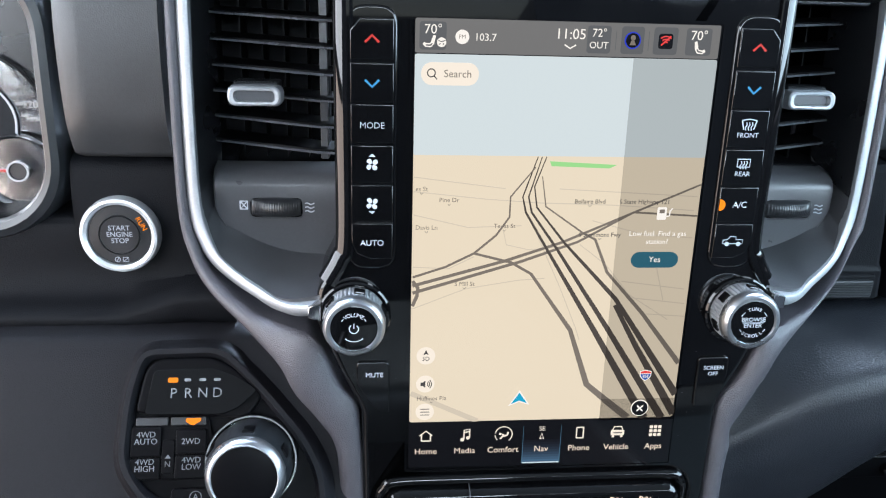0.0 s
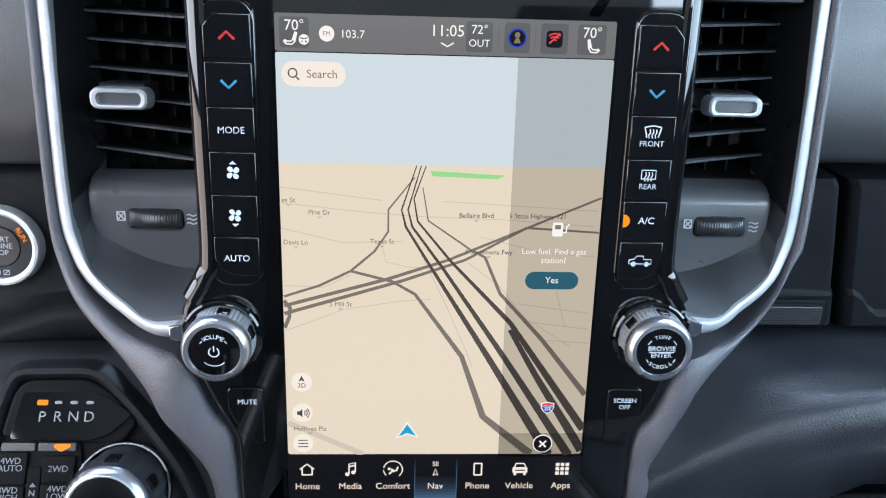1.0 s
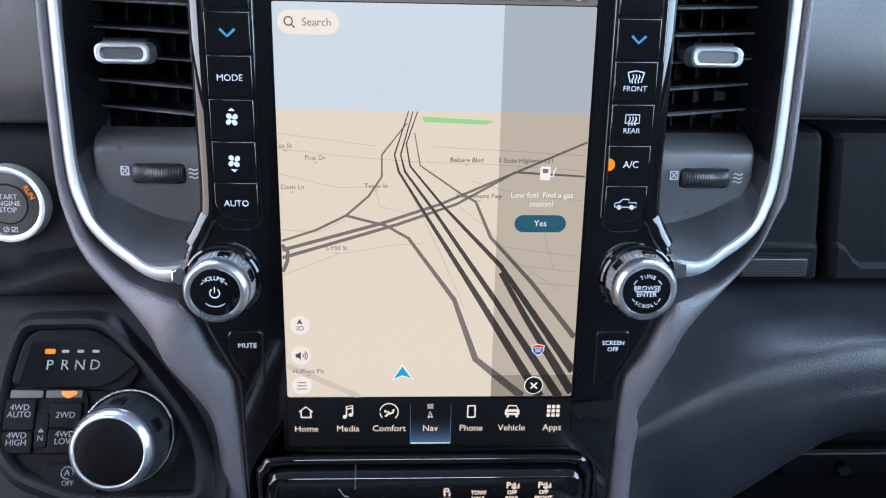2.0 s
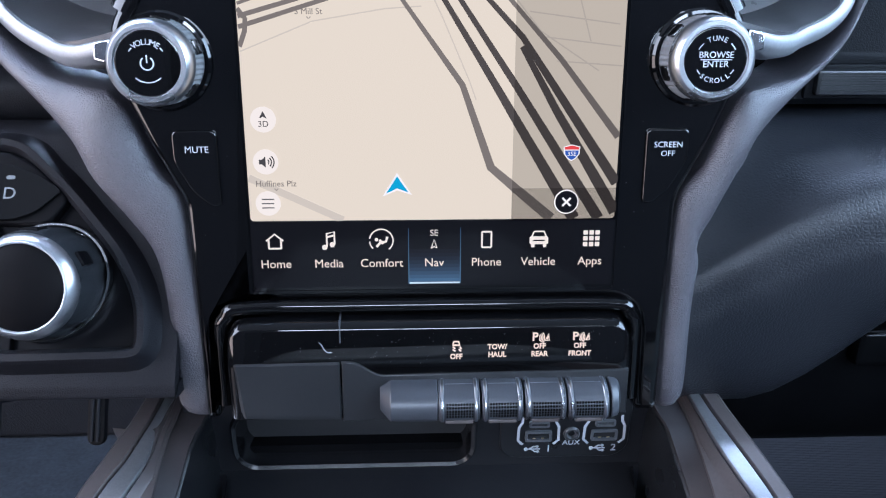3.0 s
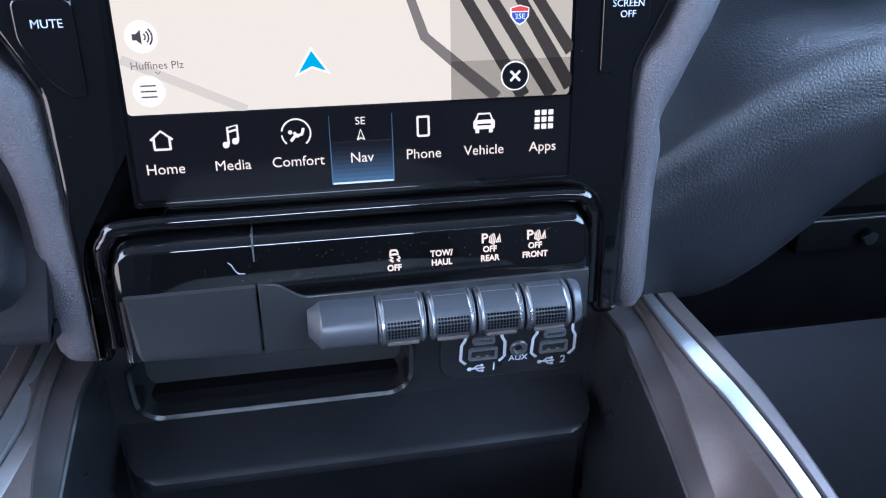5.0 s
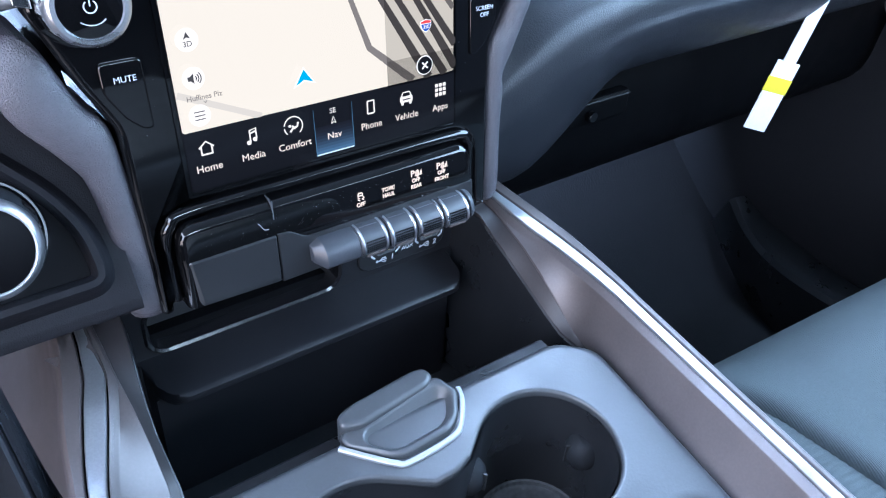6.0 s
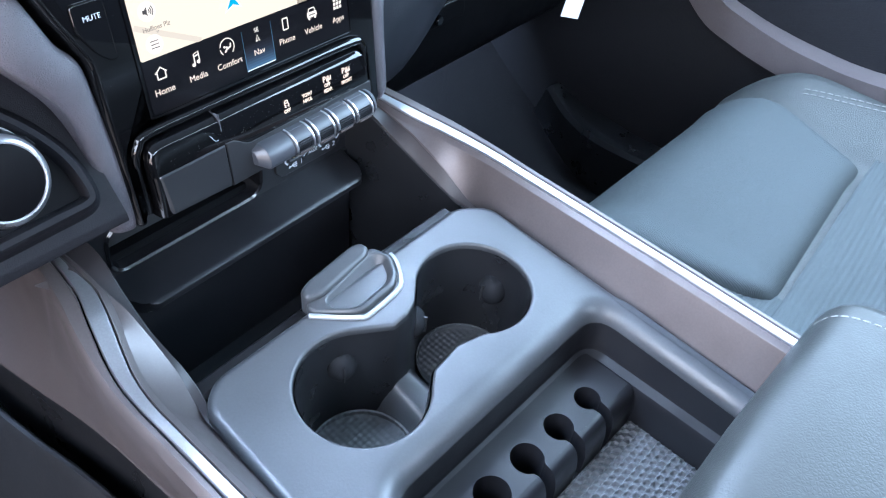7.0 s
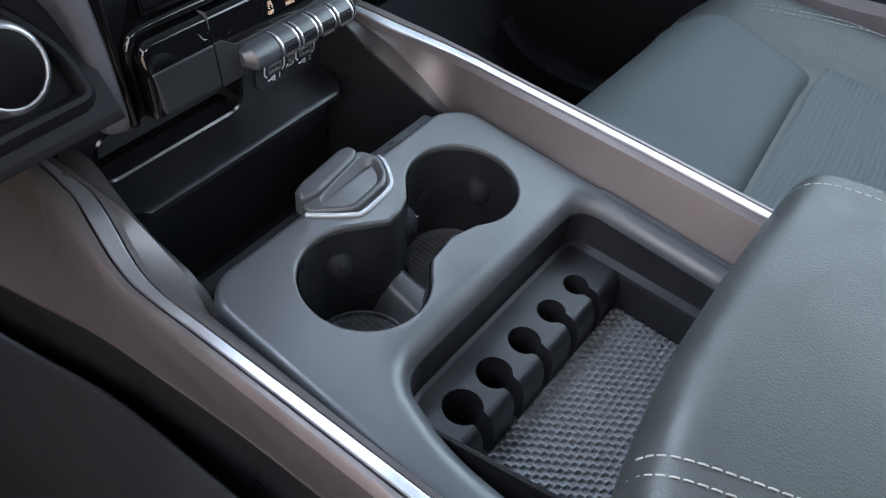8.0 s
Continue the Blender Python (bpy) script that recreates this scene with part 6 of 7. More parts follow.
    # lower single button under the knob
    o = round_corners([(sx * 0.0925, 0.0165), (sx * 0.0925, 0.0495), (sx * 0.1115, 0.0495), (sx * 0.1115, 0.036), (sx * 0.104, 0.0225), (sx * 0.097, 0.0165)], 0.003, 4)
    low = thing("push_button", "gloss black button marked " + ("for muting" if sx < 0 else "for switching the screen off"), "button", m=DASH)
    bm = bmesh.new()
    prism(bm, o, -0.001, 0.0016, 0.0009, 4)
    part("cap", bm, PIANO, low)
    if sx < 0:
        words("MUTE", 0.0040, PRINT, low, -0.1012, 0.0412, 0.0017)
    else:
        words("SCREEN", 0.0036, PRINT, low, 0.1024, 0.0424, 0.0017)
        words("OFF", 0.0036, PRINT, low, 0.1024, 0.0385, 0.0017)


# ---- rotary knobs ----
KNOBRING = surface_mat("brushed_silver_knob", (0.42, 0.43, 0.45), 0.30, metal=0.95, grain=0.04, size=0.0004)
for sx in (-1, 1):
    knob = thing("rotary_knob", "knurled silver knob with a gloss black face", "knob", "stack knobs", m=DASH @ at(0.1128 if sx > 0 else -0.1124, 0.0792 if sx > 0 else 0.0780) @ Matrix.Diagonal((1, 1, 0.78, 1)))
    bm = bmesh.new()
    lathe(bm, [(0.0205, -0.001), (0.0205, 0.0022), (0.0195, 0.0034), (0.0182, 0.0036), (0.0182, 0.0008)])
    part("collar", bm, PIANO, knob, "gloss black collar")
    bm = bmesh.new()
    n = 96
    rings = []
    for r, z, k in ((0.0176, 0.002, 0), (0.0178, 0.0035, 1), (0.0175, 0.0085, 1), (0.0173, 0.0155, 1), (0.0168, 0.0165, 0)):
        rings.append([((r - (0.0005 if (i % 2 and k) else 0)) * math.cos(2 * math.pi * i / n), (r - (0.0005 if (i % 2 and k) else 0)) * math.sin(2 * math.pi * i / n), z) for i in range(n)])
    loft(bm, rings)
    bmesh.ops.recalc_face_normals(bm, faces=bm.faces)
    part("knurled_ring", bm, SILVER, knob, "knurled silver ring", sharp=20)
    for q in range(6):
        bm = bmesh.new()
        a = radians(20 + q * 60)
        block(bm, -0.0032, 0.0032, -0.0010, 0.0010, 0.0060, 0.0140, 0.0008)
        part("grip_pad", bm, PIANO, knob, m=pose(0.0172 * math.cos(a), 0.0172 * math.sin(a), 0, 0, 0, 90 + 20 + q * 60))
    bm = bmesh.new()
    lathe(bm, [(0.0164, 0.0158), (0.0173, 0.0172), (0.0171, 0.0215), (0.0163, 0.0245), (0.0150, 0.0258), (0.0134, 0.0258), (0.0131, 0.0248)], 64)
    part("bezel", bm, KNOBRING, knob, "satin silver bezel")
    bm = bmesh.new()
    lathe(bm, [(0.0005, 0.0255), (0.0122, 0.0252), (0.0131, 0.0246), (0.0131, 0.0200)], 56)
    face = part("face", bm, PIANO, knob, "gloss black face")
    z = 0.0257
    if sx < 0:
        for k, ch in enumerate("VOLUME"):
            a = radians(90 + 34 - k * 13.6)
            words(ch, 0.0032, PRINT, face, 0.0080 * math.cos(a), 0.0080 * math.sin(a), z, turn=math.degrees(a) - 90)
        signs("power_sign", [ring_pts(0, 0, 2.5, 24, 125, 415), [(0, 0.2), (0, 3.2)]], 0.55, PRINT, face, z)
        signs("arc_mark", [ring_pts(0, 0, 7.4, 14, 228, 312), ring_pts(0, 0, 8.0, 4, 133, 145), ring_pts(0, 0, 8.0, 4, 35, 47)], 0.45, PRINT, face, z)
    else:
        for txt, y in (("BROWSE", 0.0018), ("ENTER", -0.0018)):
            words(txt, 0.0036, PRINT, face, 0, y, z)
        for txt, s0 in (("TUNE", 1), ("SCROLL", -1)):
            for k, ch in enumerate(txt):
                off = (k - (len(txt) - 1) / 2) * 15.5
                a = radians(90 - off if s0 > 0 else 270 + off)
                words(ch, 0.0029, PRINT, face, 0.0083 * math.cos(a), 0.0083 * math.sin(a), z, turn=math.degrees(a) - 90 * s0 + (0 if s0 > 0 else -360))
        signs("arc_mark", [ring_pts(0, 0, 8.4, 5, 132, 152), ring_pts(0, 0, 8.4, 5, 28, 48), ring_pts(0, 0, 8.4, 5, 208, 222), ring_pts(0, 0, 8.4, 5, 318, 332), [(-6.4, 0), (6.4, 0)]], 0.4, PRINT, face, z)


# ---- engine start button ----
start = thing("start_button", "round black engine start button in a silver ring", "button", m=pose(-0.2632, 0.0955, 0.6917, 84, 0, 0))
bm = bmesh.new()
lathe(bm, [(0.0250, -0.004), (0.0248, 0.002), (0.0238, 0.0046), (0.0222, 0.0050), (0.0202, 0.0036), (0.0198, 0.0)], 64)
part("ring", bm, surface_mat("matte_silver_ring", (0.58, 0.60, 0.62), 0.42, metal=0.6), start, "matte silver ring")
bm = bmesh.new()
lathe(bm, [(0.0005, 0.0026), (0.0120, 0.0026), (0.0126, 0.0016), (0.0132, 0.0024), (0.0195, 0.0020), (0.0199, 0.0), (0.0199, -0.003)], 56)
cap = part("cap", bm, GREYBLOCK, start, "dark grey push cap")
for k, txt in enumerate(("START", "ENGINE", "STOP")):
    words(txt, 0.0046, GREYPRINT, cap, 0, 0.0046 - k * 0.0042, 0.0027)
words("RUN", 0.0046, AMBER, cap, 0.0140, 0.0075, 0.0027, "lit orange lettering", turn=-62)
signs("crossed_sign", [ring_pts(-2.4, -16.2, 1.6, 14), [(-3.2, -17.8), (-1.4, -14.6)], [(1.0, -17.6), (1.0, -14.8), (4.4, -14.8), (4.4, -17.6), (1.0, -17.6)], [(1.4, -17.4), (4.2, -15.0)]], 0.5, GREYPRINT, cap, 0.0027)


# ---- gear selector pod ----
pod = thing("gear_selector", "black shifter panel with a rotary knob and drive buttons", "shifter", m=POD)
pod_o = round_corners([(-0.2455, 0.0590), (-0.1935, 0.0600), (-0.168, 0.036), (-0.140, 0.003), (-0.1290, -0.020), (-0.1275, -0.0495), (-0.200, -0.0505), (-0.2400, -0.0360), (-0.2560, -0.012), (-0.2535, 0.030)], 0.012, 5)
bm = bmesh.new()
lip = [(offset_loop(pod_o, 0.0085), -0.006), (offset_loop(pod_o, 0.0078), 0.0005), (offset_loop(pod_o, 0.0055), 0.0034), (offset_loop(pod_o, 0.0025), 0.0034), (offset_loop(pod_o, 0.0004), 0.0012), (offset_loop(pod_o, -0.001), -0.003), (offset_loop(pod_o, -0.004), -0.006)]
loft(bm, [[(x, y, z) for x, y in o] for o, z in lip], cap_start=False, cap_end=False)
bmesh.ops.recalc_face_normals(bm, faces=bm.faces)
part("padded_lip", bm, KNEE, pod, "black grained lip")
bm = bmesh.new()
prism(bm, offset_loop(pod_o, -0.0005), -0.012, -0.0030)
part("panel", bm, PODBLACK, pod, "black satin panel")
# raised display hood
hood = round_corners([(-0.2455, 0.0185), (-0.2405, 0.0445), (-0.233, 0.0515), (-0.200, 0.0520), (-0.186, 0.0445), (-0.1690, 0.0280), (-0.178, 0.0150), (-0.192, 0.0150)], 0.005, 4)
disp = round_corners([(-0.2392, 0.0172), (-0.2350, 0.0440), (-0.1985, 0.0448), (-0.1850, 0.0395), (-0.1725, 0.0310), (-0.1835, 0.0205), (-0.1930, 0.0168)], 0.003, 4)
bm = bmesh.new()
prism(bm, hood, -0.004, 0.0022, 0.0020, 3)
part("display_frame", bm, PODBLACK, pod, "dark grey display frame")
bm = bmesh.new()
prism(bm, disp, 0.0, 0.0028, 0.0003, 1)
dwin = part("gear_display", bm, PIANO, pod, "gloss black gear display", m=at(0, 0.030) @ pose(0, 0, 0.0006, -4, 0, 0) @ at(0, -0.030))
for k, ch in enumerate("PRND"):
    words(ch, 0.0084, PODPRINT, dwin, -0.2226 + k * 0.0087, 0.0295, 0.0029)
    bm = bmesh.new()
    prism(bm, rounded(0.0060 if k == 0 else 0.0042, 0.0030 if k == 0 else 0.0018, 0.0009, 3, -0.2233 + k * 0.0088, 0.0377), 0.0028, 0.0031)
    part("gear_lamp", bm, AMBER if k == 0 else PODPRINT, dwin, "lit amber lamp" if k == 0 else "unlit lamp")
# drive mode buttons
bm = bmesh.new()
prism(bm, round_corners([(-0.2470, 0.0120), (-0.2430, 0.0155), (-0.2015, 0.0155), (-0.2000, 0.0080), (-0.1960, -0.0210), (-0.2465, -0.0205)], 0.002, 3), -0.004, -0.0008, 0.0006)
part("button_block", bm, PODBLACK, pod)
for x0, x1, y0, y1, txt in ((-0.2468, -0.2290, 0.0005 - 0.008, 0.0105, "4WD\nAUTO"), (-0.2468, -0.2290, -0.0205, -0.0082, "4WD\nHIGH"), (-0.2205, -0.2025, -0.0062, 0.0085, "2WD"), (-0.2205, -0.2010, -0.0205, -0.0070, "4WD\nLOW")):
    bm = bmesh.new()
    prism(bm, rounded(x1 - x0, y1 - y0, 0.0014, 3, (x0 + x1) / 2, (y0 + y1) / 2), -0.003, 0.0012, 0.0008)
    b = part("drive_button", bm, PODBLACK, pod, "black drive button")
    words(txt, 0.0049, PODPRINT, b, (x0 + x1) / 2, (y0 + y1) / 2 + (0.002 if "\n" in txt else 0), 0.0013)
for x0, x1 in ((-0.2445, -0.2255), (-0.2240, -0.2030)):
    bm = bmesh.new()
    prism(bm, rounded(x1 - x0, 0.0050, 0.0010, 3, (x0 + x1) / 2, 0.0133), -0.003, 0.0008, 0.0006)
    part("lamp_bar", bm, GREYBLOCK, pod)
bm = bmesh.new()
prism(bm, round_corners([(-0.2150, 0.0150), (-0.2150, 0.0128), (-0.2110, 0.0105), (-0.2060, 0.0132), (-0.2060, 0.0150)], 0.001, 3), 0.0004, 0.0014)
part("drive_lamp", bm, AMBER, pod, "lit amber lamp")
bm = bmesh.new()
prism(bm, rounded(0.0075, 0.0200, 0.0020, 4, -0.2248, -0.0075), -0.003, 0.0004, 0.0006)
nbtn = part("neutral_button", bm, PODBLACK, pod, "small recessed neutral button")
words("N", 0.0048, PODPRINT, nbtn, -0.2248, -0.0120, 0.0006)
bm = bmesh.new()
prism(bm, [(-0.2265, -0.0085), (-0.2231, -0.0085), (-0.2248, -0.0062)], 0.0004, 0.0008)
part("neutral_arrow", bm, PODPRINT, nbtn)
bm = bmesh.new()
prism(bm, round_corners([(-0.2220, -0.0262), (-0.2220, -0.0360), (-0.2090, -0.0440), (-0.1900, -0.0440), (-0.1905, -0.0310), (-0.1960, -0.0262)], 0.0025, 3), -0.004, 0.0004, 0.0008)
aoff = part("auto_stop_button", bm, PODBLACK, pod, "black engine stop button")
words("OFF", 0.0040, PODPRINT, aoff, -0.2068, -0.0370, 0.0006)
words("A", 0.0050, PODPRINT, aoff, -0.2075, -0.0312, 0.0006)
signs("round_arrow", [ring_pts(-207.5, -31.2, 3.4, 20, -20, 290)], 0.5, PODPRINT, aoff, 0.0005)
# rotary gear knob
kx, ky = -0.1752, -0.0115
bm = bmesh.new()
lathe(bm, [(0.0285, -0.004), (0.0283, 0.0010), (0.0272, 0.0026), (0.0262, 0.0026), (0.0256, 0.0010), (0.0256, -0.003)], 72)
part("knob_collar", bm, CHROME, pod, "bright collar ring", m=at(kx, ky))
tip = at(kx, ky) @ pose(0, 0, 0, 16, 0, 0)
bm = bmesh.new()
n = 72
rings = []
for r, z in ((0.0246, -0.010), (0.0252, 0.004), (0.0248, 0.014), (0.0240, 0.0215), (0.0232, 0.0240)):
    rings.append([((r - (0.0012 if (i % 12) in (0, 1, 2) else 0)) * math.cos(2 * math.pi * i / n), (r - (0.0012 if (i % 12) in (0, 1, 2) else 0)) * math.sin(2 * math.pi * i / n), z) for i in range(n)])
loft(bm, rings)
bmesh.ops.recalc_face_normals(bm, faces=bm.faces)
part("knob_grip", bm, RUBBER, pod, "black notched grip", m=tip)
bm = bmesh.new()
lathe(bm, [(0.0228, 0.0225), (0.0231, 0.0240), (0.0224, 0.0268), (0.0206, 0.0292), (0.0192, 0.0296), (0.0188, 0.0288)], 72)
part("knob_ring", bm, KNOBRING, pod, "satin silver ring", m=tip)
bm = bmesh.new()
lathe(bm, [(0.0005, 0.0302), (0.012, 0.0300), (0.0175, 0.0294), (0.0190, 0.0286), (0.0190, 0.0240)], 64)
part("knob_face", bm, PODBLACK, pod, "dark grey domed face", m=tip)
bm = bmesh.new()
lathe(bm, [(0.0186, 0.0280), (0.0188, 0.0298), (0.0194, 0.0301), (0.0199, 0.0296), (0.0199, 0.0280)], 64)
part("face_rim", bm, SILVER, pod, "thin silver rim", m=tip)
for q in (88, 28, 148):
    bm = bmesh.new()
    block(bm, -0.0035, 0.0035, -0.0014, 0.0014, 0.0100, 0.0205, 0.0008)
    part("grip_notch", bm, PODBLACK, pod, "black grip notch", m=tip @ pose(0.0240 * math.cos(radians(q)), 0.0240 * math.sin(radians(q)), 0, 0, 0, q - 90))


# ---- switch bank ----
bank = thing("switch_bank", "gloss black switch bank with four toggle paddles", "switches", m=DASH)


def end_drop(x):
    """How far the hood's top edge drops near its rounded ends."""
    e = max(0.0, (abs(x) - (0.0815 if x > 0 else 0.0853)) / 0.0095)
    return 0.0105 * (1 - math.sqrt(max(0.0, 1 - e * e))) if e < 1 else 0.0105


def gloss_w(v):
    return 0.0062 + (-0.0408 - v) / 0.0152 * 0.0011


def side_roll(x):
    """How far a face rolls back towards the chamfered ends of the bank."""
    e = max(0.0, (abs(x) - (0.0868 if x > 0 else 0.0906)) / 0.0044)
    return 0.0046 * (1 - math.sqrt(max(0.0, 1 - min(1.0, e) ** 2)))


xs = [-0.0950, -0.0948, -0.0942, -0.0933, -0.0920, -0.0906, -0.0883, -0.0853] + list(np.linspace(-0.07, 0.07, 8)) + [0.0815, 0.0845, 0.0868, 0.0882, 0.0895, 0.0904, 0.0910, 0.0912]
bm = bmesh.new()
loft(bm, [[(x, v - end_drop(x) * f, w - side_roll(x)) for v, w, f in ((-0.0345, -0.03, 1), (-0.0346, -0.0055, 1), (-0.0353, -0.0012, 1), (-0.0369, 0.0026, 1), (-0.0388, 0.0050, 1), (-0.0408, 0.0062, 1), (-0.0560, 0.0073, 0), (-0.0595, 0.0075, 0), (-0.0840, 0.0062, 0), (-0.0840, -0.03, 0))] for x in xs])
bmesh.ops.recalc_face_normals(bm, faces=bm.faces)
part("gloss_hood", bm, PIANO, bank, "gloss black upper face")
bm = bmesh.new()
arch = smoothed([(-0.0985, -0.080), (-0.0983, -0.045), (-0.0950, -0.0358), (-0.087, -0.0313), (-0.04, -0.0308), (0.04, -0.0308), (0.084, -0.0314), (0.0910, -0.0360), (0.0938, -0.045), (0.0940, -0.080)], 5)
sink = [0.0024 * min(1.0, max(0.0, (-0.0385 - y) / 0.010)) for x, y in arch]
sweep(bm, [(x, y, 0.0) for x, y in arch], [[(a, b - d * (b > -0.005)) for a, b in ((-0.0034, -0.008), (-0.0032, 0.0002), (-0.0022, 0.0018), (-0.0008, 0.0026), (0.0008, 0.0026), (0.0022, 0.0018), (0.0032, 0.0002), (0.0034, -0.008))] for d in sink], up=(0, 0, 1))
part("arch_lip", bm, PIANO, bank, "gloss black arched lip")
bm = bmesh.new()
loft(bm, [[(x + (0.0032 * (v + 0.0552) / -0.029 if x < -0.09 else 0), v - (0.0006 if w > 0 else 0), w - d if w > 0 else w) for v, w in ((t0, -0.01), (t0, 0.0076), (t0 - 0.0008, 0.0084), (b0 + 0.0045, 0.0084), (b0 + 0.0012, 0.0074), (b0, 0.0045), (b0, -0.01))] for x, d, t0, b0 in ((-0.0950, 0.0052, -0.0552, -0.0832), (-0.0947, 0.0044, -0.0552, -0.0832), (-0.0909, 0.0004, -0.0551, -0.0838), (-0.0903, 0.0, -0.0551, -0.0838), (-0.0440, 0.0, -0.0548, -0.0850), (-0.0434, 0.0008, -0.0548, -0.0850))])
bmesh.ops.recalc_face_normals(bm, faces=bm.faces)
part("blank_panel", bm, GREYBLOCK, bank, "graphite blank panel", sharp=25)
low = [(-0.0426, -0.0549), (-0.0426, -0.0850), (0.0900, -0.0830), (0.0900, -0.0606)] + [(-0.0235, -0.0618)] + [(-0.0235 - 0.0150 * k / 6, -0.0618 + 0.0067 * (0.5 - 0.5 * math.cos(math.pi * k / 6))) for k in range(1, 7)]
bm = bmesh.new()
prism(bm, low, -0.01, 0.0084, 0.0008, 2)
part("toggle_panel", bm, GREYBLOCK, bank, "graphite panel round the toggles")
bm = bmesh.new()
block(bm, -0.0433, -0.0427, -0.0552, -0.0352, -0.012, 0.0066)
part("seam", bm, GRAPHITE, bank)
PADDLE = [(-0.0640, 0.0070), (-0.0645, 0.0120), (-0.0662, 0.0165), (-0.0695, 0.0195), (-0.0740, 0.0212), (-0.0782, 0.0205), (-0.0802, 0.0185), (-0.0806, 0.0060)]


def paddle(rows):
    bm = bmesh.new()
    loft(bm, [[(x, -0.0725 + (v + 0.0725) * s, 0.007 + (w - 0.007) * k) for v, w in PADDLE] for x, s, k in rows])
    bmesh.ops.recalc_face_normals(bm, faces=bm.faces)
    return bm


part("fixed_end", paddle(((-0.0252, 0.60, 0.40), (-0.0250, 0.63, 0.45), (-0.0205, 0.98, 0.96), (-0.0198, 1, 0.98), (0.0004, 1, 0.98), (0.0009, 0.97, 0.95))), TOGGLE, bank, "graphite fixed end block")
part("fixed_end", paddle(((0.0800, 0.97, 0.95), (0.0805, 1, 0.96), (0.0835, 0.92, 0.85), (0.0852, 0.75, 0.55))), TOGGLE, bank, "graphite fixed end block")
for i in range(4):
    x0 = 0.0014 + i * 0.0196
    x1 = x0 + 0.0185
    tg = part("toggle", paddle(((x0, 0.96, 0.96), (x0 + 0.0006, 1, 1), (x1 - 0.0006, 1, 1), (x1, 0.96, 0.96))), TOGGLE, bank, "graphite toggle paddle with chrome edges")
    for xa, xb in ((x0 + 0.0008, x0 + 0.0024), (x1 - 0.0024, x1 - 0.0008)):
        part("chrome_edge", paddle(((xa, 1.0, 1.0), (xa + 0.0004, 1.03, 1.05), (xb - 0.0004, 1.03, 1.05), (xb, 1.0, 1.0))), TRIMCHROME, tg, "chrome edge strip")
    bm = bmesh.new()
    block(bm, x0 + 0.0024, x1 - 0.0024, -0.0652, -0.0646, 0.0105, 0.0126, 0.0002)
    part("chrome_line", bm, DARKSILVER, tg)
    bm = bmesh.new()
    for r in range(5):
        for c in range(10):
            x, v = x0 + 0.0038 + c * 0.00127, -0.0712 - r * 0.0014
            w = np.interp(-v, [0.0695, 0.0740, 0.0782], [0.0195, 0.0212, 0.0205])
            block(bm, x - 0.00042, x + 0.00042, v - 0.00045, v + 0.00045, w - 0.0005, w + 0.0003)
    part("dotted_grip", bm, SLATBLACK, tg)
    bm = bmesh.new()
    block(bm, x0 + 0.0030, x1 - 0.0030, -0.0805, -0.0788, 0.0150, 0.0208, 0.0004)
    part("lower_strip", bm, BRONZE, tg, "mauve strip")
for x, rows in ((0.0098, ("OFF",)), (0.0286, ("TOW/", "HAUL")), (0.0481, ("OFF", "REAR")), (0.0667, ("OFF", "FRONT"))):
    for k, txt in enumerate(rows):
        y = -0.0534 if len(rows) == 1 else (-0.0490 - k * 0.0037)
        words(txt, 0.0035, LIT, bank, x, y, gloss_w(y) + 0.0005, "warm lit lettering", bold=0.00009, wide=0.92)
    if rows[0] == "OFF" and len(rows) == 2:
        X, Y = x * 1000, -44.6
        words("P", 0.0056, LIT, bank, x - 0.0021, Y / 1000, gloss_w(Y / 1000) + 0.0005, bold=0.0001)
        signs("sensor_sign", [ring_pts(X - 2.2, Y - 0.4, r, 5, -34, 34) for r in (2.3, 3.0, 3.7, 4.4)] + [[(X + 2.6, Y - 1.7), (X + 4.1, Y + 1.6), (X + 4.4, Y - 1.7), (X + 2.6, Y - 1.7)], [(X + 3.5, Y - 1.3), (X + 4.0, Y + 0.5)]], 0.42, LIT, bank, gloss_w(Y / 1000) + 0.0004)
    elif len(rows) == 1:
        X, Y = x * 1000, -48.8
        signs("skid_sign", [[(X - 1.5, Y + 1.6), (X - 1.0, Y + 2.7), (X + 1.0, Y + 2.7), (X + 1.5, Y + 1.6)], [(X - 1.8, Y + 1.0), (X + 1.8, Y + 1.0)], [(X - 1.6, Y + 0.2), (X - 0.5, Y - 0.6), (X - 1.6, Y - 1.3), (X - 0.3, Y - 2.0)], [(X + 1.6, Y + 0.2), (X + 2.4, Y - 0.6), (X + 1.2, Y - 1.3), (X + 2.2, Y - 2.0)]], 0.75, LIT, bank, gloss_w(Y / 1000) + 0.0005)
signs("hair", [[(-52.6, -45.6), (-51.2, -46.8), (-50.4, -48.8), (-49.0, -50.4), (-46.8, -50.6)]], 0.28, PRINT, bank, gloss_w(-0.051) + 0.0003)

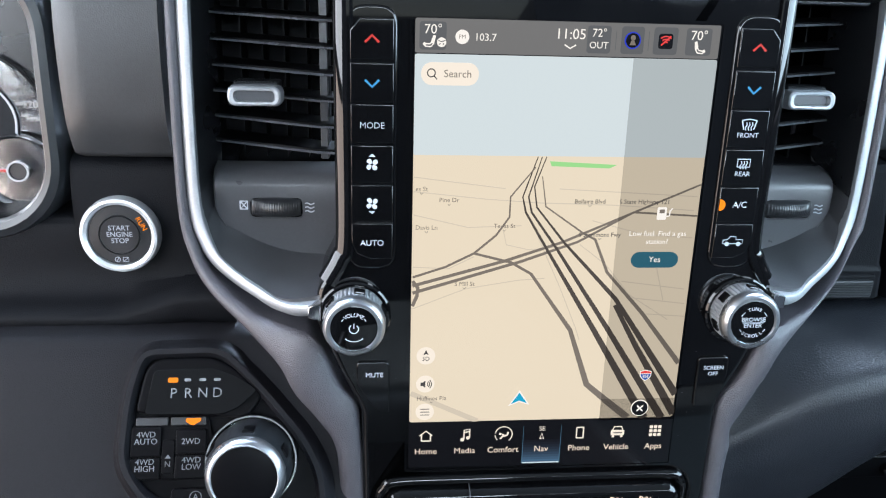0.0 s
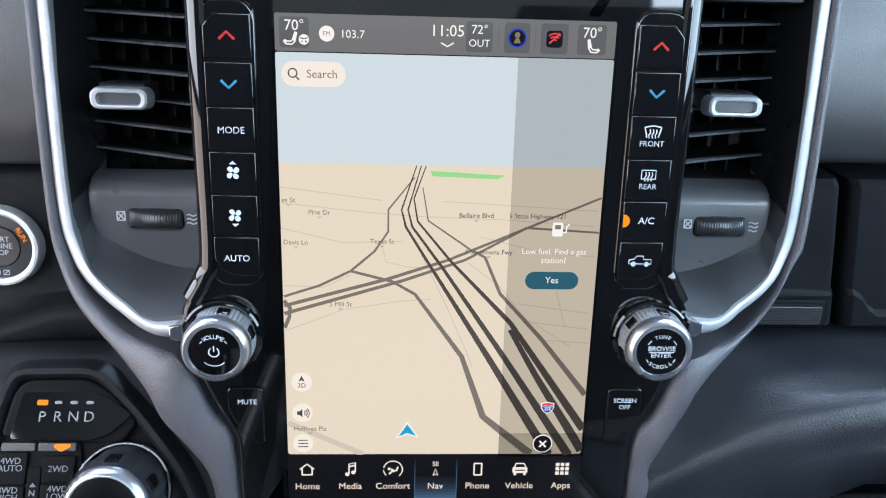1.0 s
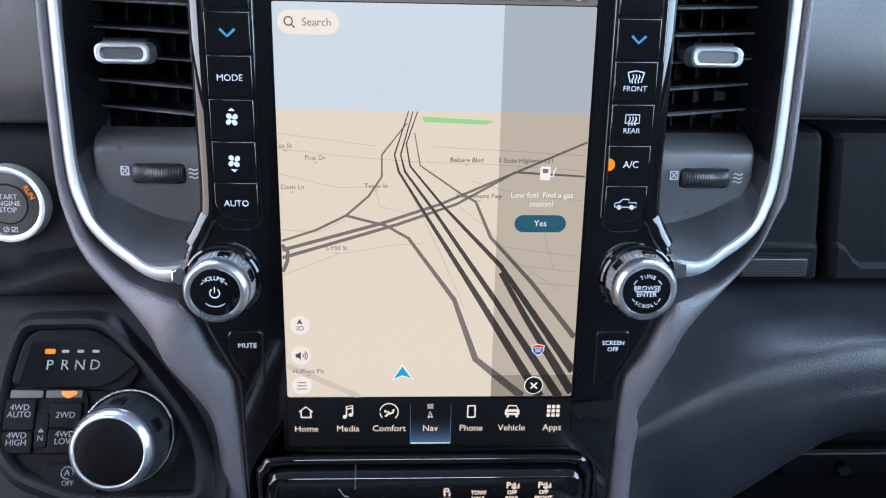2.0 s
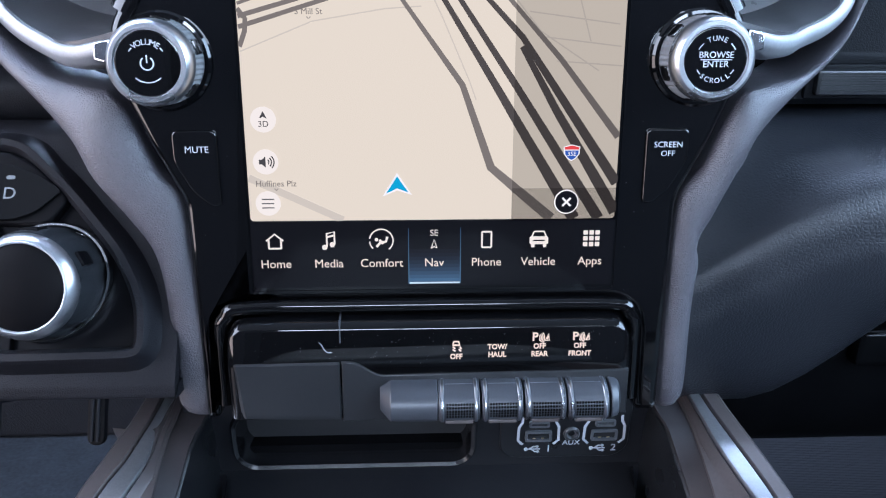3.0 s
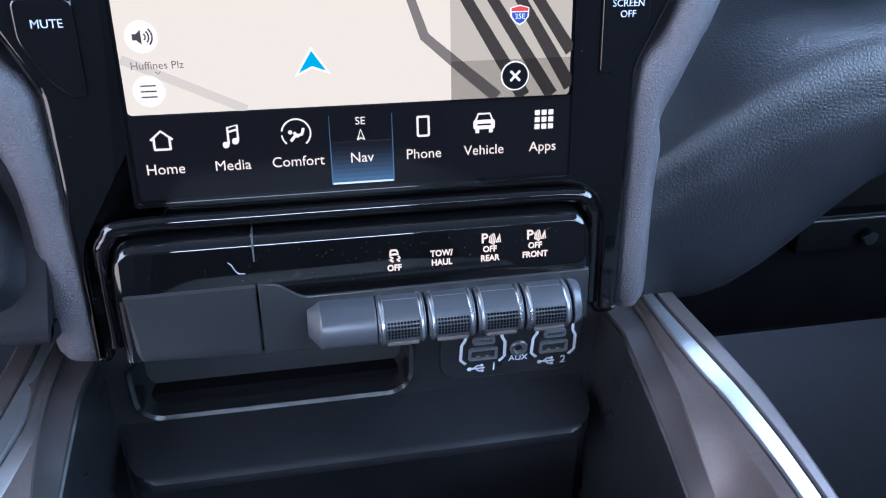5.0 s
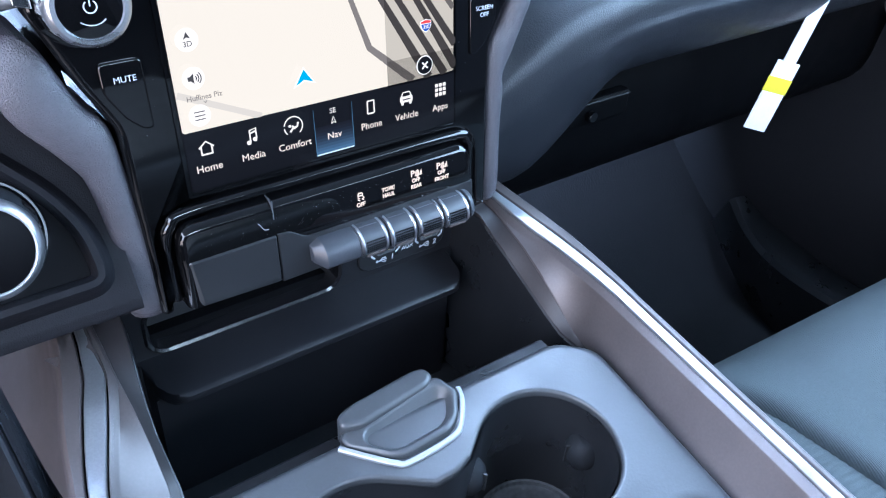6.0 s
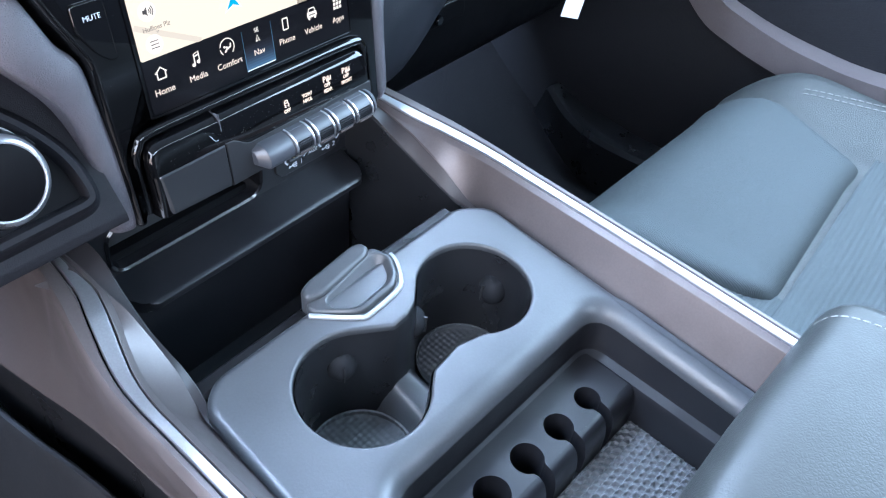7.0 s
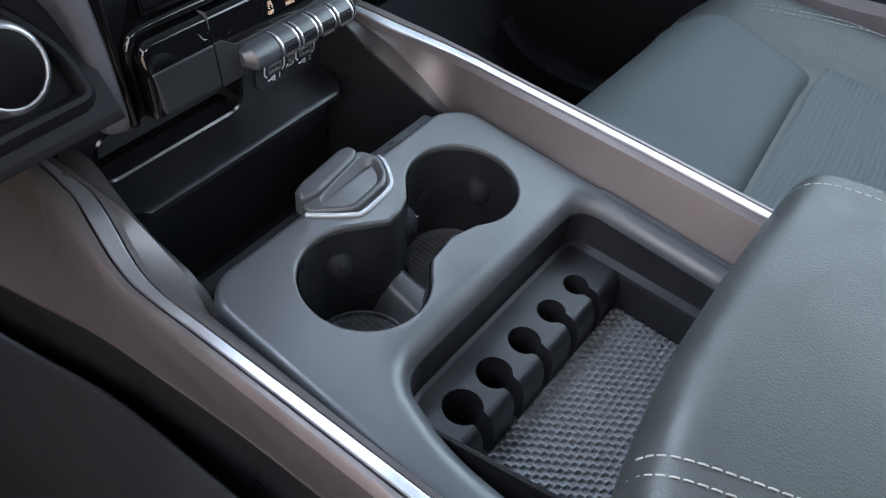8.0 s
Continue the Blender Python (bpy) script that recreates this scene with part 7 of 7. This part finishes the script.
# ---- sockets ----
sockets = thing("usb_sockets", "two usb sockets and an aux jack with grey brackets", "socket", m=Matrix(((1, 0, 0, -0.0018), (0, -0.0995, -0.995, 0.0400), (0, 0.995, -0.0995, 0.4675), (0, 0, 0, 1))))
bm = bmesh.new()
prism(bm, round_corners([(0.040, 0.030), (0.040, -0.010), (0.047, -0.0165), (0.106, -0.0165), (0.113, -0.010), (0.113, 0.030)], 0.006, 4), -0.003, 0.0012, 0.0012, 3)
part("plate", bm, PLASTIC, sockets, "black socket plate")
for cx, num in ((0.0615, "1"), (0.0985, "2")):
    for dy, nm in ((0.0, "usb_port"), (0.0085, "usb_slot")):
        w, h = (0.0150, 0.0072) if dy == 0 else (0.0115, 0.0042)
        bm = bmesh.new()
        o, q = rounded(w, h, 0.0012, 3, cx, dy), rounded(w - 0.0026, h - 0.0026, 0.0006, 3, cx, dy)
        loft(bm, [[(x, y, z) for x, y in p] for p, z in ((o, 0.001), (o, 0.0026), (q, 0.0026), (q, -0.003))], cap_start=False)
        bmesh.ops.recalc_face_normals(bm, faces=bm.faces)
        port = part(nm, bm, DARKSILVER, sockets, "grey metal rimmed usb port")
        if dy == 0:
            bm = bmesh.new()
            block(bm, cx - 0.0048, cx + 0.0048, -0.0016, 0.0002, -0.0025, 0.0016)
            part("tongue", bm, DARK, port)
            for k in (-0.0024, 0.0024):
                bm = bmesh.new()
                block(bm, cx + k - 0.0008, cx + k + 0.0008, -0.0019, -0.0015, -0.001, 0.0019)
                part("contact", bm, BRASS, port)
    for s in (-1, 1):
        signs("bracket", [[(cx * 1000 + s * 9.2, 13.5), (cx * 1000 + s * 9.4, 9.4), (cx * 1000 + s * 11.2, 6.0), (cx * 1000 + s * 11.4, -3.2), (cx * 1000 + s * 8.6, -6.2)]], 1.5, PRINT, sockets, 0.0014)
    words(num, 0.0068, PRINT, sockets, cx + 0.0062, -0.0098, 0.0014)
    bm = bmesh.new()
    X, Y = cx * 1000 - 2.6, -9.6
    for k, pts in enumerate(([(X - 4, Y), (X + 4, Y)], [(X - 2, Y), (X, Y + 1.8), (X + 2, Y + 1.8)], [(X - 1, Y), (X + 1, Y - 1.8), (X + 2.4, Y - 1.8)])):
        ribbon(bm, [(a / 1000, b / 1000) for a, b in pts], 0.0007, 0.0014 + k * 2e-6, 0.0017 + k * 2e-6)
    for a, b, r in ((X - 4, Y, 1.1), (X + 2.4, Y + 1.8, 0.8), (X + 2.8, Y - 1.8, 0.8)):
        prism(bm, disc(r / 1000, 12, a / 1000, b / 1000), 0.0014, 0.0018)
    part("usb_sign", bm, PRINT, sockets)
bm = bmesh.new()
lathe(bm, [(0.0046, 0.001), (0.0046, 0.0022), (0.0040, 0.0028), (0.0028, 0.0028), (0.0020, 0.0018), (0.0018, -0.003), (0.0003, -0.003)], 32)
part("aux_jack", bm, SCOOP, sockets, "round aux jack", m=at(0.0800, 0.0012))
words("AUX", 0.0048, PRINT, sockets, 0.0803, -0.0055, 0.0014)


# fine dust on the gloss black lower stack
random.seed(11)
dust = bmesh.new()
for k in range(120):
    x, v = random.uniform(-0.104, 0.104), random.uniform(-0.058, 0.095)
    if v > -0.026 and abs(x) < 0.084:
        v = random.uniform(-0.056, -0.030)
    if -0.0275 > v > -0.042 or (v <= -0.042 and abs(x) > 0.088):
        v = random.uniform(-0.0545, -0.0425)
        x *= 0.8
    w = gloss_w(v) + 0.0002 if v < -0.03 else 0.0003
    r = random.choice((0.00007, 0.00009, 0.00012, 0.00016))
    prism(dust, [(x + r * math.cos(a + k) * random.uniform(0.6, 1.3), v + r * math.sin(a + k)) for a in (0, 1.2, 2.5, 3.8, 5.0)], w - 0.0006, w + 0.0001)
tagged(single("dust", dust, PODPRINT, "scattered pale dust specks on gloss black plastic", "dust", m=DASH), kind="stuff")
